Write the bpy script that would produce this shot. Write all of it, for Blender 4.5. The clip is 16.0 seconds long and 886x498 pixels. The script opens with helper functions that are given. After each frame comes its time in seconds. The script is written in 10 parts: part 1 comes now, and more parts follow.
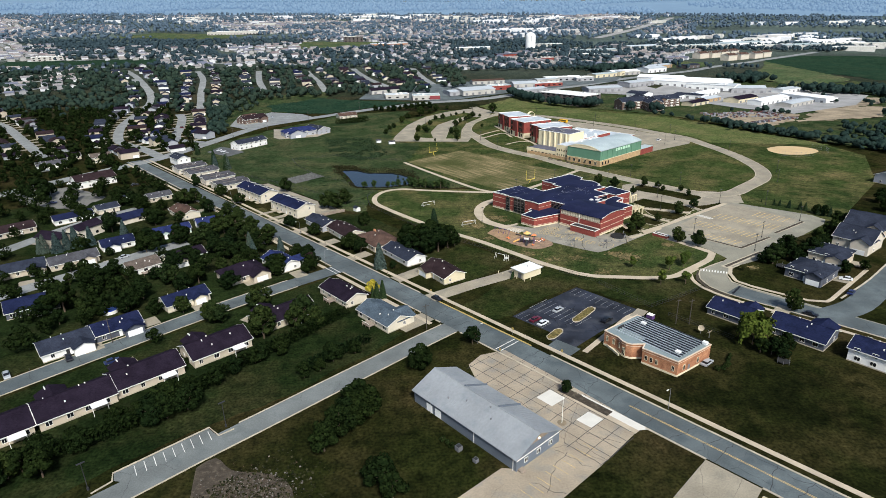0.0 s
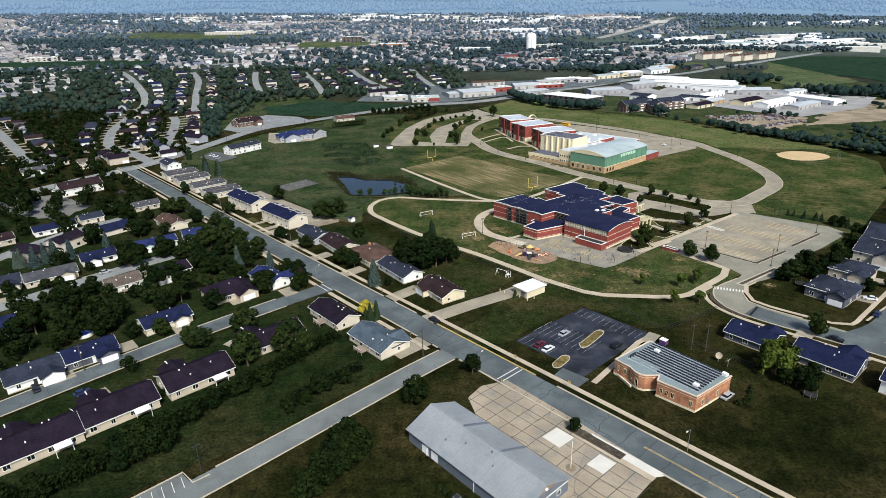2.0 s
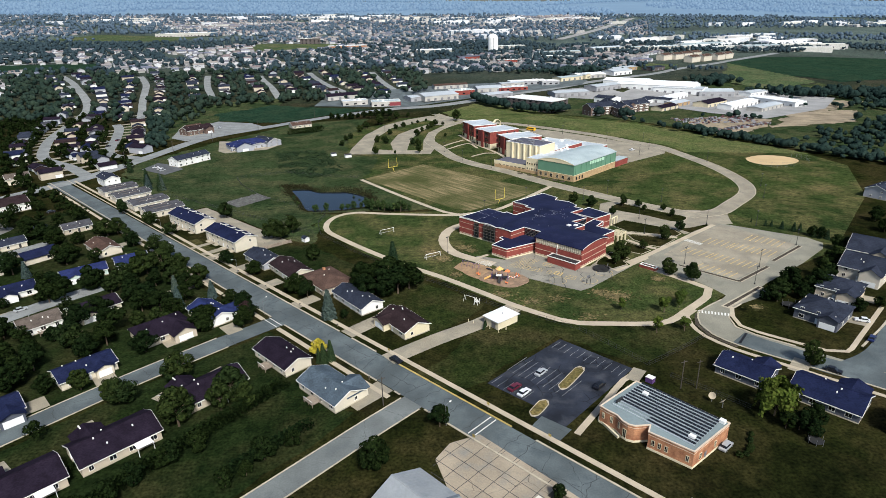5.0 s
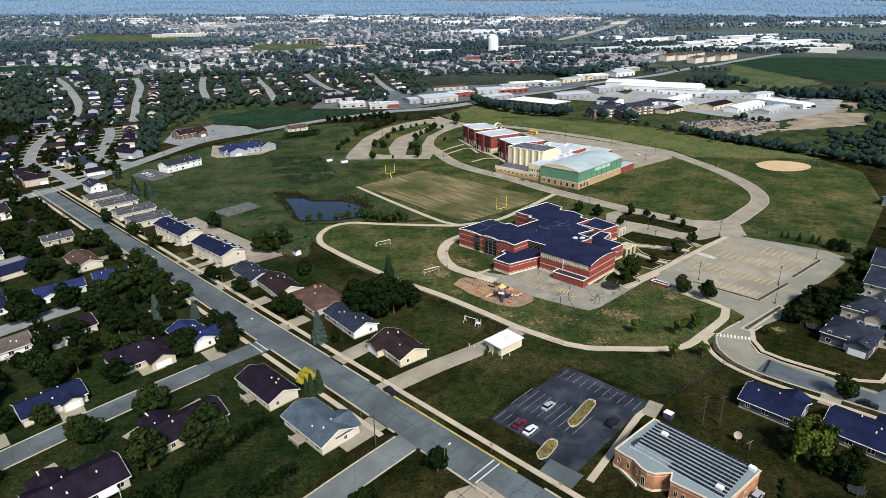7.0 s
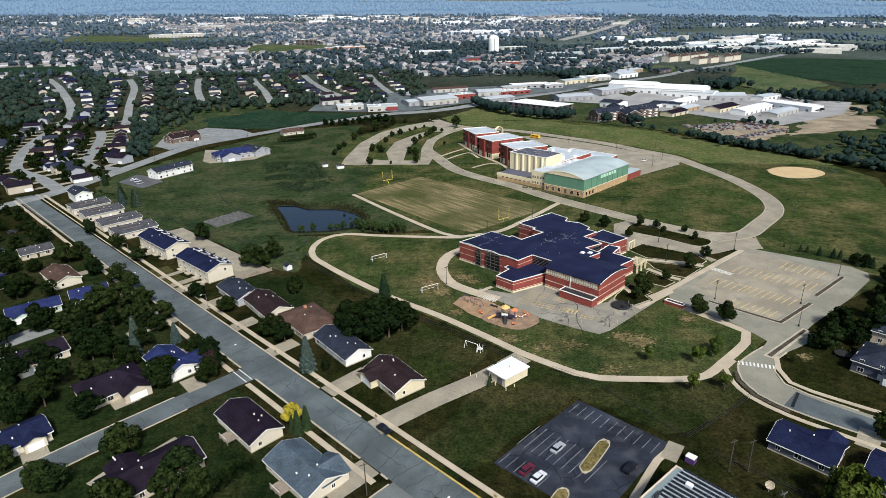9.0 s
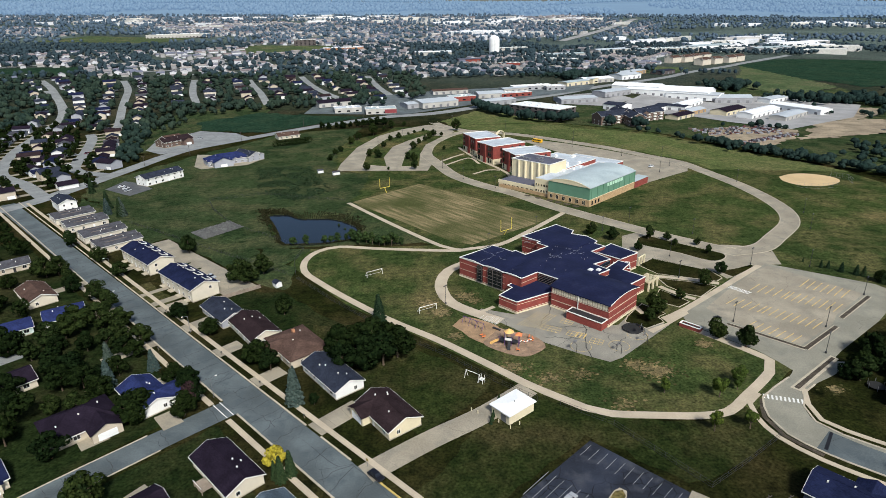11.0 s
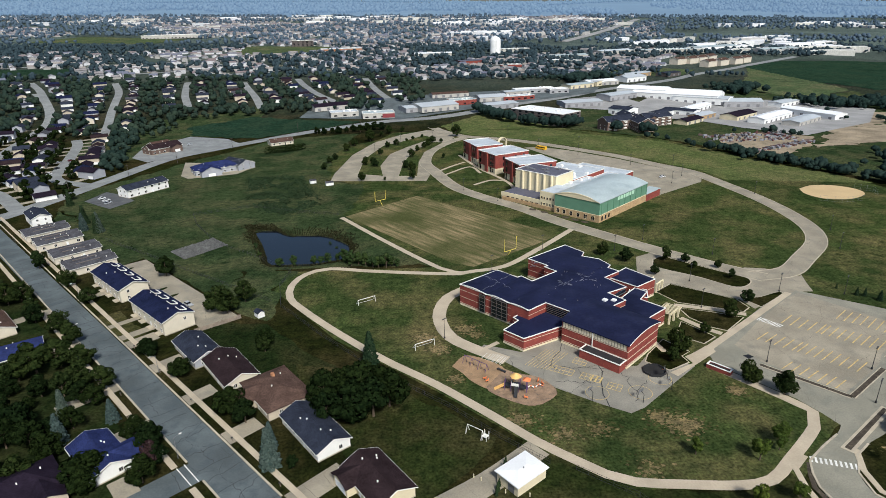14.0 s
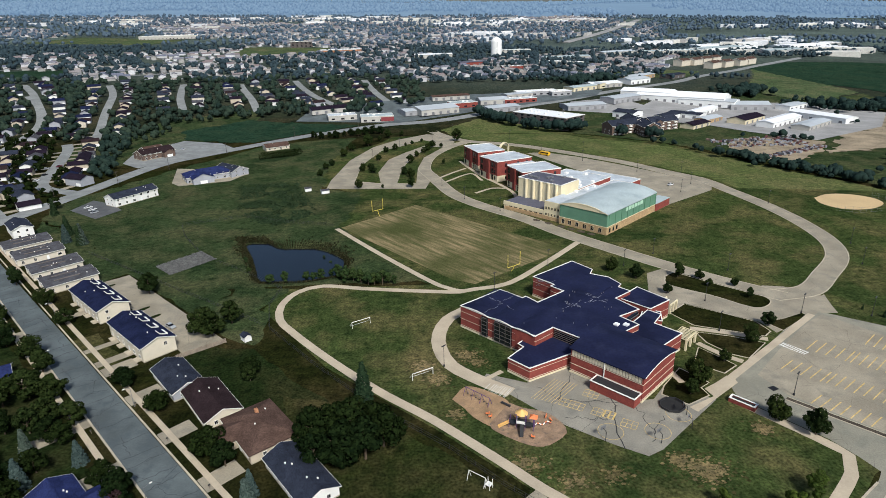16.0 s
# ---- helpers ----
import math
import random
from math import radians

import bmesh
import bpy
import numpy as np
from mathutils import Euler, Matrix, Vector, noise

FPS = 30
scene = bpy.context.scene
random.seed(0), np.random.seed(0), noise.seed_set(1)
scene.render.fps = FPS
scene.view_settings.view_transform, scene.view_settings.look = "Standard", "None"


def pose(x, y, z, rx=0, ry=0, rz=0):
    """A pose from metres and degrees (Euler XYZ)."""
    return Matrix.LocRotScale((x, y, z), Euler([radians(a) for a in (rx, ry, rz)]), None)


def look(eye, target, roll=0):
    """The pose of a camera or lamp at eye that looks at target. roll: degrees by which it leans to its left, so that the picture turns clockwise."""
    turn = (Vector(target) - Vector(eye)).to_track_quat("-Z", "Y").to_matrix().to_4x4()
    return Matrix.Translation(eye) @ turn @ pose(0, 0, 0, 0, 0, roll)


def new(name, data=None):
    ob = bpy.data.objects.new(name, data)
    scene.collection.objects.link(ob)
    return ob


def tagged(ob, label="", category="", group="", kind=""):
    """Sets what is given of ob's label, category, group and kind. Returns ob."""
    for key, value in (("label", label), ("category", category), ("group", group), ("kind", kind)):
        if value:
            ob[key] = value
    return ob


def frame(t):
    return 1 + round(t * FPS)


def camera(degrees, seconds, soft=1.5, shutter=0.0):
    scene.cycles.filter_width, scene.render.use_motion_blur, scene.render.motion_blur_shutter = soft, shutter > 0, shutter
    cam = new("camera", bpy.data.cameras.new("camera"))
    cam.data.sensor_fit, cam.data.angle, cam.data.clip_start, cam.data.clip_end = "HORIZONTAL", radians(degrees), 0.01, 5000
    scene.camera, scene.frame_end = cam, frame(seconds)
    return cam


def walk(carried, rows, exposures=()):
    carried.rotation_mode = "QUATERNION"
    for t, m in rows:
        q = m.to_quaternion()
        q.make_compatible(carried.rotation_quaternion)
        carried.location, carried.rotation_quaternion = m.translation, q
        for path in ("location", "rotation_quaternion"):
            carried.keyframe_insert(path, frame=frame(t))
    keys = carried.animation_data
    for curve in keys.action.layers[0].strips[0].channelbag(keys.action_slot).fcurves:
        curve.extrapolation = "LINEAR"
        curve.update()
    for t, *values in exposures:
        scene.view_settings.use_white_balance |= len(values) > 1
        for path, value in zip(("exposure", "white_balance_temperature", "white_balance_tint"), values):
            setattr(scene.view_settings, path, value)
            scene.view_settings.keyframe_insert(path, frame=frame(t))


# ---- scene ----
cam = camera(73.5, 16.0, soft=0.8)
PATH = [
    (0.0, 0.00, 0.00, 100.00, 68.60, 1.37, 0.00),
    (1.0, 0.37, 7.87, 100.46, 68.59, 1.37, 0.01),
    (2.0, 0.78, 15.75, 100.91, 68.57, 1.37, 0.00),
    (2.5, 1.02, 19.73, 101.08, 68.56, 1.37, -0.36),
    (3.0, 1.29, 23.73, 101.22, 68.55, 1.37, -2.19),
    (3.5, 1.59, 27.76, 101.32, 68.54, 1.37, -3.47),
    (4.0, 1.93, 31.82, 101.40, 68.54, 1.37, -3.50),
    (6.5, 3.72, 52.12, 101.69, 68.56, 1.39, -3.53),
    (8.0, 4.72, 64.43, 101.97, 68.56, 1.39, -3.53),
    (9.5, 5.78, 76.73, 102.36, 68.56, 1.39, -3.52),
    (12.0, 7.58, 97.28, 103.19, 68.54, 1.38, -3.52),
    (13.0, 8.29, 105.44, 103.54, 68.54, 1.38, -3.51),
    (14.0, 8.97, 113.52, 103.91, 68.54, 1.38, -3.49),
    (15.0, 9.63, 121.57, 104.33, 68.55, 1.38, -3.47),
    (16.0, 10.32, 129.60, 104.76, 68.56, 1.38, -3.44),
]
walk(cam, [(t, pose(x, y, z, rx, ry, rz)) for t, x, y, z, rx, ry, rz in PATH], exposures=[(0.0, 0.88, 5930, 8), (9.0, 0.81, 5930, 8), (16.0, 0.64, 5930, 8)])

# ---- light: a hazy bright sky and a soft sun from behind the camera ----
world = bpy.data.worlds.new("world")
scene.world = world
world.use_nodes = True
wn = world.node_tree
sky = wn.nodes.new("ShaderNodeTexSky")
sky.sky_type = "NISHITA"
sky.sun_disc = False
SUN_EL, SUN_AZ = radians(46), radians(162)  # azimuth clockwise from +y
sky.sun_elevation, sky.sun_rotation = SUN_EL, SUN_AZ
sky.air_density, sky.dust_density, sky.ozone_density = 1.0, 2.5, 1.0
wn.links.new(sky.outputs[0], wn.nodes["Background"].inputs[0])
wn.nodes["Background"].inputs[1].default_value = 0.062
sun = new("sun", bpy.data.lights.new("sun", "SUN"))
sun.data.energy, sun.data.angle, sun.data.color = 2.8, radians(10), (1.0, 0.93, 0.82)
sun_from = Vector((math.sin(SUN_AZ) * math.cos(SUN_EL), math.cos(SUN_AZ) * math.cos(SUN_EL), math.sin(SUN_EL)))
sun.matrix_world = look(sun_from * 300, (0, 0, 0))


# ---- materials ----
def shader(name, rough=0.85, metal=0.0, spec=0.3):
    m = bpy.data.materials.new(name)
    m.use_nodes = True
    nt = m.node_tree
    b = nt.nodes["Principled BSDF"]
    b.inputs["Roughness"].default_value = rough
    b.inputs["Metallic"].default_value = metal
    b.inputs["Specular IOR Level"].default_value = spec
    return m, nt, b


def node(nt, kind, **values):
    n = nt.nodes.new(kind)
    for key, value in values.items():
        n.inputs[key].default_value = value
    return n


def noise_of(nt, scale, detail=3.0, where=None):
    n = node(nt, "ShaderNodeTexNoise", Scale=scale, Detail=detail)
    if where is None:
        where = nt.nodes.new("ShaderNodeNewGeometry").outputs["Position"]
    nt.links.new(where, n.inputs["Vector"])
    return n.outputs["Fac"]


def mixed(nt, fac, a, b, lo=0.35, hi=0.65):
    """A colour between a and b (colours or sockets) as fac goes from lo to hi."""
    r = node(nt, "ShaderNodeMapRange")
    r.inputs["From Min"].default_value, r.inputs["From Max"].default_value = lo, hi
    nt.links.new(fac, r.inputs["Value"])
    x = nt.nodes.new("ShaderNodeMix")
    x.data_type = "RGBA"
    nt.links.new(r.outputs[0], x.inputs["Factor"])
    for c, s in ((a, x.inputs["A"]), (b, x.inputs["B"])):
        if isinstance(c, tuple):
            s.default_value = (*c, 1)
        else:
            nt.links.new(c, s)
    return x.outputs["Result"]


def bumped(nt, b, fac, strength, depth):
    n = node(nt, "ShaderNodeBump", Strength=strength, Distance=depth)
    nt.links.new(fac, n.inputs["Height"])
    nt.links.new(n.outputs[0], b.inputs["Normal"])


def tint(c, k):
    return tuple(min(1.0, v * k) for v in c)


def surface(name, base, rough=0.85, vary=0.2, coarse=0.25, fine=3.0, bump=0.3, depth=0.02, metal=0.0, spec=0.3, each=0.0, other=None):
    """A weathered plain surface: the base colour varied at two scales, by object (each), with stains towards other."""
    m, nt, b = shader(name, rough, metal, spec)
    big, small = noise_of(nt, coarse, 4.0), noise_of(nt, fine, 3.0)
    c = mixed(nt, big, tint(base, 1 - vary), tint(base, 1 + vary), 0.3, 0.7)
    if other:
        c = mixed(nt, noise_of(nt, coarse * 2.3, 5.0), c, other, 0.52, 0.75)
    x = nt.nodes.new("ShaderNodeMix")
    x.data_type, x.blend_type = "RGBA", "MULTIPLY"
    x.inputs["Factor"].default_value = 1.0
    nt.links.new(c, x.inputs["A"])
    nt.links.new(mixed(nt, small, (1 - vary * 0.8,) * 3, (1.0, 1.0, 1.0)), x.inputs["B"])
    c = x.outputs["Result"]
    if each:
        o = nt.nodes.new("ShaderNodeObjectInfo")
        y = nt.nodes.new("ShaderNodeMix")
        y.data_type, y.blend_type = "RGBA", "MULTIPLY"
        y.inputs["Factor"].default_value = 1.0
        nt.links.new(c, y.inputs["A"])
        nt.links.new(mixed(nt, o.outputs["Random"], (1 - each,) * 3, (1.0, 1.0, 1.0), 0, 1), y.inputs["B"])
        c = y.outputs["Result"]
    nt.links.new(c, b.inputs["Base Color"])
    if bump:
        bumped(nt, b, small, bump, depth)
    return m


def islands(name, colours, rough=0.85, fine=0.6, vary=0.25, by_object=False):
    """One of several colours for each loose piece of a joined mesh (or each object)."""
    m, nt, b = shader(name, rough)
    ramp = nt.nodes.new("ShaderNodeValToRGB")
    ramp.color_ramp.interpolation = "CONSTANT"
    for i, c in enumerate(colours):
        e = ramp.color_ramp.elements[i] if i < 2 else ramp.color_ramp.elements.new(0.5)
        e.position, e.color = i / len(colours), (*c, 1)
    if by_object:
        nt.links.new(nt.nodes.new("ShaderNodeObjectInfo").outputs["Random"], ramp.inputs[0])
    else:
        nt.links.new(nt.nodes.new("ShaderNodeNewGeometry").outputs["Random Per Island"], ramp.inputs[0])
    x = nt.nodes.new("ShaderNodeMix")
    x.data_type, x.blend_type = "RGBA", "MULTIPLY"
    x.inputs["Factor"].default_value = 1.0
    nt.links.new(ramp.outputs[0], x.inputs["A"])
    nt.links.new(mixed(nt, noise_of(nt, fine), (1 - vary,) * 3, (1.0, 1.0, 1.0)), x.inputs["B"])
    nt.links.new(x.outputs["Result"], b.inputs["Base Color"])
    return m


def foliage(name, dark, light, by_island=True):
    m, nt, b = shader(name, 0.9, 0.0, 0.0)
    g = nt.nodes.new("ShaderNodeNewGeometry")
    c = mixed(nt, g.outputs["Random Per Island"], dark, light, 0, 1)
    o = nt.nodes.new("ShaderNodeObjectInfo")
    c2 = mixed(nt, o.outputs["Random"], (0.72, 0.78, 0.8), (1.15, 1.05, 0.85), 0, 1)
    x = nt.nodes.new("ShaderNodeMix")
    x.data_type, x.blend_type = "RGBA", "MULTIPLY"
    x.inputs["Factor"].default_value = 1.0
    nt.links.new(c, x.inputs["A"])
    nt.links.new(c2, x.inputs["B"])
    nt.links.new(x.outputs["Result"], b.inputs["Base Color"])
    return m


def turf(name, green, dark, dry, dry_from=0.52, dry_to=0.72, far_haze=None):
    """Grass: green and darker patches, dry spots, tufts; optionally a haze colour towards the distance."""
    m, nt, b = shader(name, 0.95, 0.0, 0.0)
    c = mixed(nt, noise_of(nt, 0.012, 5.0), dark, green, 0.35, 0.65)
    c = mixed(nt, noise_of(nt, 0.06, 6.0), c, tint(green, 1.2), 0.45, 0.75)
    olive = tuple(0.55 * g + 0.45 * d for g, d in zip(green, dry))
    c = mixed(nt, noise_of(nt, 0.048, 9.0), c, olive, 0.46, 0.64)
    c = mixed(nt, noise_of(nt, 0.17, 8.0), c, tint(dark, 0.8), 0.54, 0.74)
    c = mixed(nt, noise_of(nt, 0.026, 10.0), c, dry, dry_from, dry_to)
    if far_haze:  # distance haze put into the colour: paler and bluer towards the hills
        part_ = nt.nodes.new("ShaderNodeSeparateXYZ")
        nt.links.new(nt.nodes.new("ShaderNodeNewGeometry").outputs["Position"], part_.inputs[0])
        c = mixed(nt, part_.outputs["Y"], c, mixed(nt, noise_of(nt, 0.006, 5.0), tint(far_haze, 0.6), far_haze), 680, 1500)
    small = noise_of(nt, 1.3, 5.0)
    x = nt.nodes.new("ShaderNodeMix")
    x.data_type, x.blend_type = "RGBA", "MULTIPLY"
    x.inputs["Factor"].default_value = 1.0
    nt.links.new(c, x.inputs["A"])
    nt.links.new(mixed(nt, small, (0.42, 0.43, 0.42), (1.42, 1.40, 1.34), 0.3, 0.7), x.inputs["B"])
    y = nt.nodes.new("ShaderNodeMix")
    y.data_type, y.blend_type = "RGBA", "MULTIPLY"
    y.inputs["Factor"].default_value = 1.0
    nt.links.new(x.outputs["Result"], y.inputs["A"])
    nt.links.new(mixed(nt, noise_of(nt, 0.38, 6.0), (0.62, 0.66, 0.66), (1.30, 1.24, 1.14), 0.32, 0.68), y.inputs["B"])
    nt.links.new(y.outputs["Result"], b.inputs["Base Color"])
    bumped(nt, b, small, 0.5, 0.08)
    return m


def paving(name, base, line, cell=0.2, width=0.02, stain=None, vary=0.12, wander=1.5):
    """Concrete or asphalt with sealed cracks: dark wandering lines between cells about 1 / cell metres wide."""
    m, nt, b = shader(name, 0.9, 0.0, 0.25)
    where = nt.nodes.new("ShaderNodeNewGeometry").outputs["Position"]
    n = node(nt, "ShaderNodeTexNoise", Scale=0.35, Detail=3.0)
    nt.links.new(where, n.inputs["Vector"])
    add = nt.nodes.new("ShaderNodeVectorMath")
    add.operation = "MULTIPLY_ADD"
    add.inputs[1].default_value = (wander,) * 3
    nt.links.new(n.outputs["Color"], add.inputs[0])
    nt.links.new(where, add.inputs[2])
    v = node(nt, "ShaderNodeTexVoronoi", Scale=cell)
    v.feature, v.voronoi_dimensions = "DISTANCE_TO_EDGE", "2D"
    nt.links.new(add.outputs[0], v.inputs["Vector"])
    c = mixed(nt, noise_of(nt, 0.09, 5.0), tint(base, 1 - vary), tint(base, 1 + vary))
    if stain:
        c = mixed(nt, noise_of(nt, 0.2, 6.0), c, stain, 0.5, 0.72)
    small = noise_of(nt, 2.5, 5.0)
    x = nt.nodes.new("ShaderNodeMix")
    x.data_type, x.blend_type = "RGBA", "MULTIPLY"
    x.inputs["Factor"].default_value = 1.0
    nt.links.new(c, x.inputs["A"])
    nt.links.new(mixed(nt, small, (0.86,) * 3, (1.05,) * 3), x.inputs["B"])
    # cracks only here and there
    open_ = mixed(nt, noise_of(nt, 0.05, 2.0), line, x.outputs["Result"], 0.44, 0.56)
    c = mixed(nt, v.outputs["Distance"], open_, x.outputs["Result"], width * 0.5, width)
    nt.links.new(c, b.inputs["Base Color"])
    bumped(nt, b, small, 0.2, 0.01)
    return m


def glassy(name, colour, rough=0.08):
    m, nt, b = shader(name, rough, 0.0, 0.6)
    b.inputs["Base Color"].default_value = (*colour, 1)
    return m


def brickwork(name, base, dark, band=None, rows=0.4):
    """Brick seen from afar: courses with uneven bricks, and paler belt courses."""
    m, nt, b = shader(name, 0.85)
    where = nt.nodes.new("ShaderNodeNewGeometry").outputs["Position"]
    n = noise_of(nt, 0.5, 5.0)
    c = mixed(nt, n, dark, base, 0.3, 0.7)
    stretch = nt.nodes.new("ShaderNodeVectorMath")
    stretch.operation = "MULTIPLY"
    stretch.inputs[1].default_value = (1.6, 1.6, 9.0)
    nt.links.new(where, stretch.inputs[0])
    small = noise_of(nt, 1.5, 2.0, stretch.outputs[0])
    x = nt.nodes.new("ShaderNodeMix")
    x.data_type, x.blend_type = "RGBA", "MULTIPLY"
    x.inputs["Factor"].default_value = 1.0
    nt.links.new(c, x.inputs["A"])
    nt.links.new(mixed(nt, small, (0.75,) * 3, (1.15,) * 3), x.inputs["B"])
    nt.links.new(x.outputs["Result"], b.inputs["Base Color"])
    bumped(nt, b, small, 0.4, 0.02)
    return m


# the last colour of this grass is the haze mixed in with distance
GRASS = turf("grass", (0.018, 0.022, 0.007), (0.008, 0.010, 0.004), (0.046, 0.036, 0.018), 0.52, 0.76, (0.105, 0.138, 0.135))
LAWN = turf("school_lawn", (0.046, 0.064, 0.022), (0.025, 0.040, 0.015), (0.150, 0.122, 0.060), 0.54, 0.78)
YARD_LAWN = turf("yard_lawn", (0.024, 0.033, 0.011), (0.013, 0.020, 0.007), (0.068, 0.055, 0.028), 0.54, 0.80)
GARDEN = turf("garden_lawn", (0.017, 0.027, 0.010), (0.009, 0.016, 0.006), (0.040, 0.036, 0.018), 0.56, 0.82)
WORN = turf("worn_turf", (0.056, 0.056, 0.023), (0.042, 0.046, 0.019), (0.080, 0.070, 0.034), 0.42, 0.72)
SANDY_TURF = turf("sandy_turf", (0.150, 0.120, 0.064), (0.095, 0.082, 0.040), (0.21, 0.165, 0.092), 0.40, 0.70)
NORTH_LAWN = turf("north_field_grass", (0.090, 0.112, 0.042), (0.068, 0.090, 0.034), (0.145, 0.138, 0.066), 0.52, 0.80)
MEADOW_ROUGH = turf("rough_meadow", (0.041, 0.060, 0.027), (0.022, 0.037, 0.017), (0.088, 0.084, 0.046), 0.55, 0.82)
LAWN_DRY = turf("dry_mown_grass", (0.13, 0.115, 0.045), (0.085, 0.085, 0.03), (0.24, 0.175, 0.08), 0.40, 0.66)
FIELD, _nt, _b = shader("striped_dry_field", 0.95, 0.0, 0.0)
_turn = _nt.nodes.new("ShaderNodeVectorRotate")
_turn.rotation_type = "Z_AXIS"
_turn.inputs["Angle"].default_value = radians(52)
_nt.links.new(_nt.nodes.new("ShaderNodeNewGeometry").outputs["Position"], _turn.inputs["Vector"])
_long = _nt.nodes.new("ShaderNodeVectorMath")
_long.operation = "MULTIPLY"
_long.inputs[1].default_value = (0.05, 0.45, 1.0)
_nt.links.new(_turn.outputs[0], _long.inputs[0])
_c = mixed(_nt, noise_of(_nt, 1.0, 5.0, _long.outputs[0]), (0.100, 0.100, 0.042), (0.320, 0.240, 0.135), 0.38, 0.74)
_c = mixed(_nt, noise_of(_nt, 0.022, 6.0), _c, (0.064, 0.072, 0.026), 0.46, 0.64)
_x = _nt.nodes.new("ShaderNodeMix")
_x.data_type, _x.blend_type = "RGBA", "MULTIPLY"
_x.inputs["Factor"].default_value = 1.0
_nt.links.new(_c, _x.inputs["A"])
_nt.links.new(mixed(_nt, noise_of(_nt, 1.4, 5.0), (0.7,) * 3, (1.15,) * 3), _x.inputs["B"])
_nt.links.new(_x.outputs["Result"], _b.inputs["Base Color"])
CROP = turf("crop_green", (0.020, 0.043, 0.028), (0.015, 0.034, 0.022), (0.032, 0.052, 0.032), 0.6, 0.8)
MEADOW = turf("meadow_green", (0.070, 0.100, 0.048), (0.050, 0.075, 0.040), (0.12, 0.12, 0.07))
BARE = surface("bare_soil", (0.30, 0.24, 0.16), 0.95, 0.3, 0.05, 1.0, 0.5, 0.05, other=(0.14, 0.12, 0.07))
DIRT = surface("dark_mulch_soil", (0.060, 0.048, 0.034), 0.95, 0.35, 0.4, 2.5, 0.6, 0.06, other=(0.13, 0.105, 0.075))
TAR_BLACK = surface("black_tar", (0.012, 0.012, 0.014), 0.6, 0.2)
SAND = surface("infield_sand", (0.52, 0.38, 0.20), 0.95, 0.12, 0.05, 1.5)
MULCH = surface("playground_mulch", (0.33, 0.215, 0.12), 0.95, 0.25, 0.3, 4.0, 0.6, 0.05, other=(0.24, 0.17, 0.105))
MULCH_GREY = surface("worn_playground_mulch", (0.29, 0.195, 0.125), 0.95, 0.3, 0.35, 4.0, 0.6, 0.05, other=(0.14, 0.11, 0.085))
ASPHALT_OLD = paving("street_concrete", (0.096, 0.113, 0.116), (0.022, 0.022, 0.024), 0.10, 0.004, (0.070, 0.086, 0.092), 0.24)
ASPHALT_BLACK = paving("lot_asphalt", (0.020, 0.024, 0.036), (0.006, 0.006, 0.008), 0.22, 0.03, (0.052, 0.056, 0.068), 0.5)
STREET_WORN = paving("worn_side_street", (0.150, 0.162, 0.156), (0.05, 0.05, 0.05), 0.09, 0.004, (0.118, 0.132, 0.130), 0.18)
TOWN_ROAD = paving("worn_town_street", (0.225, 0.232, 0.225), (0.09, 0.09, 0.09), 0.08, 0.006, (0.175, 0.185, 0.185), 0.16)
ASPHALT_DARK = paving("dark_asphalt", (0.085, 0.088, 0.092), (0.03, 0.03, 0.03), 0.12, 0.01, (0.12, 0.12, 0.12), 0.2)
CONCRETE = paving("drive_concrete", (0.290, 0.255, 0.190), (0.13, 0.115, 0.09), 0.11, 0.006, (0.225, 0.206, 0.160), 0.18)
LANE = paving("lane_concrete", (0.245, 0.232, 0.180), (0.11, 0.106, 0.09), 0.10, 0.006, (0.195, 0.190, 0.152))
CONCRETE_CRACKED = paving("court_concrete", (0.33, 0.275, 0.20), (0.12, 0.10, 0.08), 0.06, 0.004, (0.24, 0.225, 0.19), 0.16)
COURT = paving("play_court_grey", (0.250, 0.232, 0.188), (0.04, 0.04, 0.04), 0.10, 0.006, (0.20, 0.19, 0.16), 0.18)
WALK = surface("walk_concrete", (0.44, 0.37, 0.27), 0.9, 0.12, 0.15, 2.0, 0.2, 0.01)
KERB = surface("kerb_concrete", (0.43, 0.375, 0.28), 0.9, 0.15, 0.3, 2.0, 0.2, 0.01)
KERB_YELLOW = surface("kerb_yellow_paint", (0.44, 0.33, 0.10), 0.7, 0.2, 0.4, 3.0)
PAINT_WHITE = surface("line_white", (0.70, 0.69, 0.64), 0.8, 0.2, 0.5, 3.0)
PAINT_WORN = surface("worn_line_paint", (0.30, 0.30, 0.30), 0.85, 0.35, 0.5, 3.0)
PAINT_YELLOW = surface("line_yellow", (0.58, 0.42, 0.16), 0.85, 0.3, 0.5, 3.0, other=(0.44, 0.35, 0.20))
WATER, _nt, _b = shader("pond_water", 0.05, 0.0, 0.5)
_b.inputs["Base Color"].default_value = (0.008, 0.012, 0.018, 1)
_b.inputs["IOR"].default_value = 1.33
bumped(_nt, _b, noise_of(_nt, 0.9, 4.0), 0.08, 0.03)
BRICK_RED = brickwork("red_brick", (0.27, 0.062, 0.046), (0.19, 0.044, 0.036))
BRICK_BAND = surface("pale_belt_course", (0.62, 0.50, 0.38), 0.8, 0.1)
BRICK_ORANGE = brickwork("orange_brick", (0.50, 0.245, 0.125), (0.27, 0.115, 0.06))
STONE_CREAM = surface("cream_block", (0.66, 0.58, 0.40), 0.85, 0.1, 0.2, 2.0)
PRECAST = surface("cream_precast", (0.72, 0.63, 0.42), 0.8, 0.07, 0.1, 1.5)
STONE_TAN = brickwork("tan_stone", (0.52, 0.36, 0.19), (0.36, 0.24, 0.13))
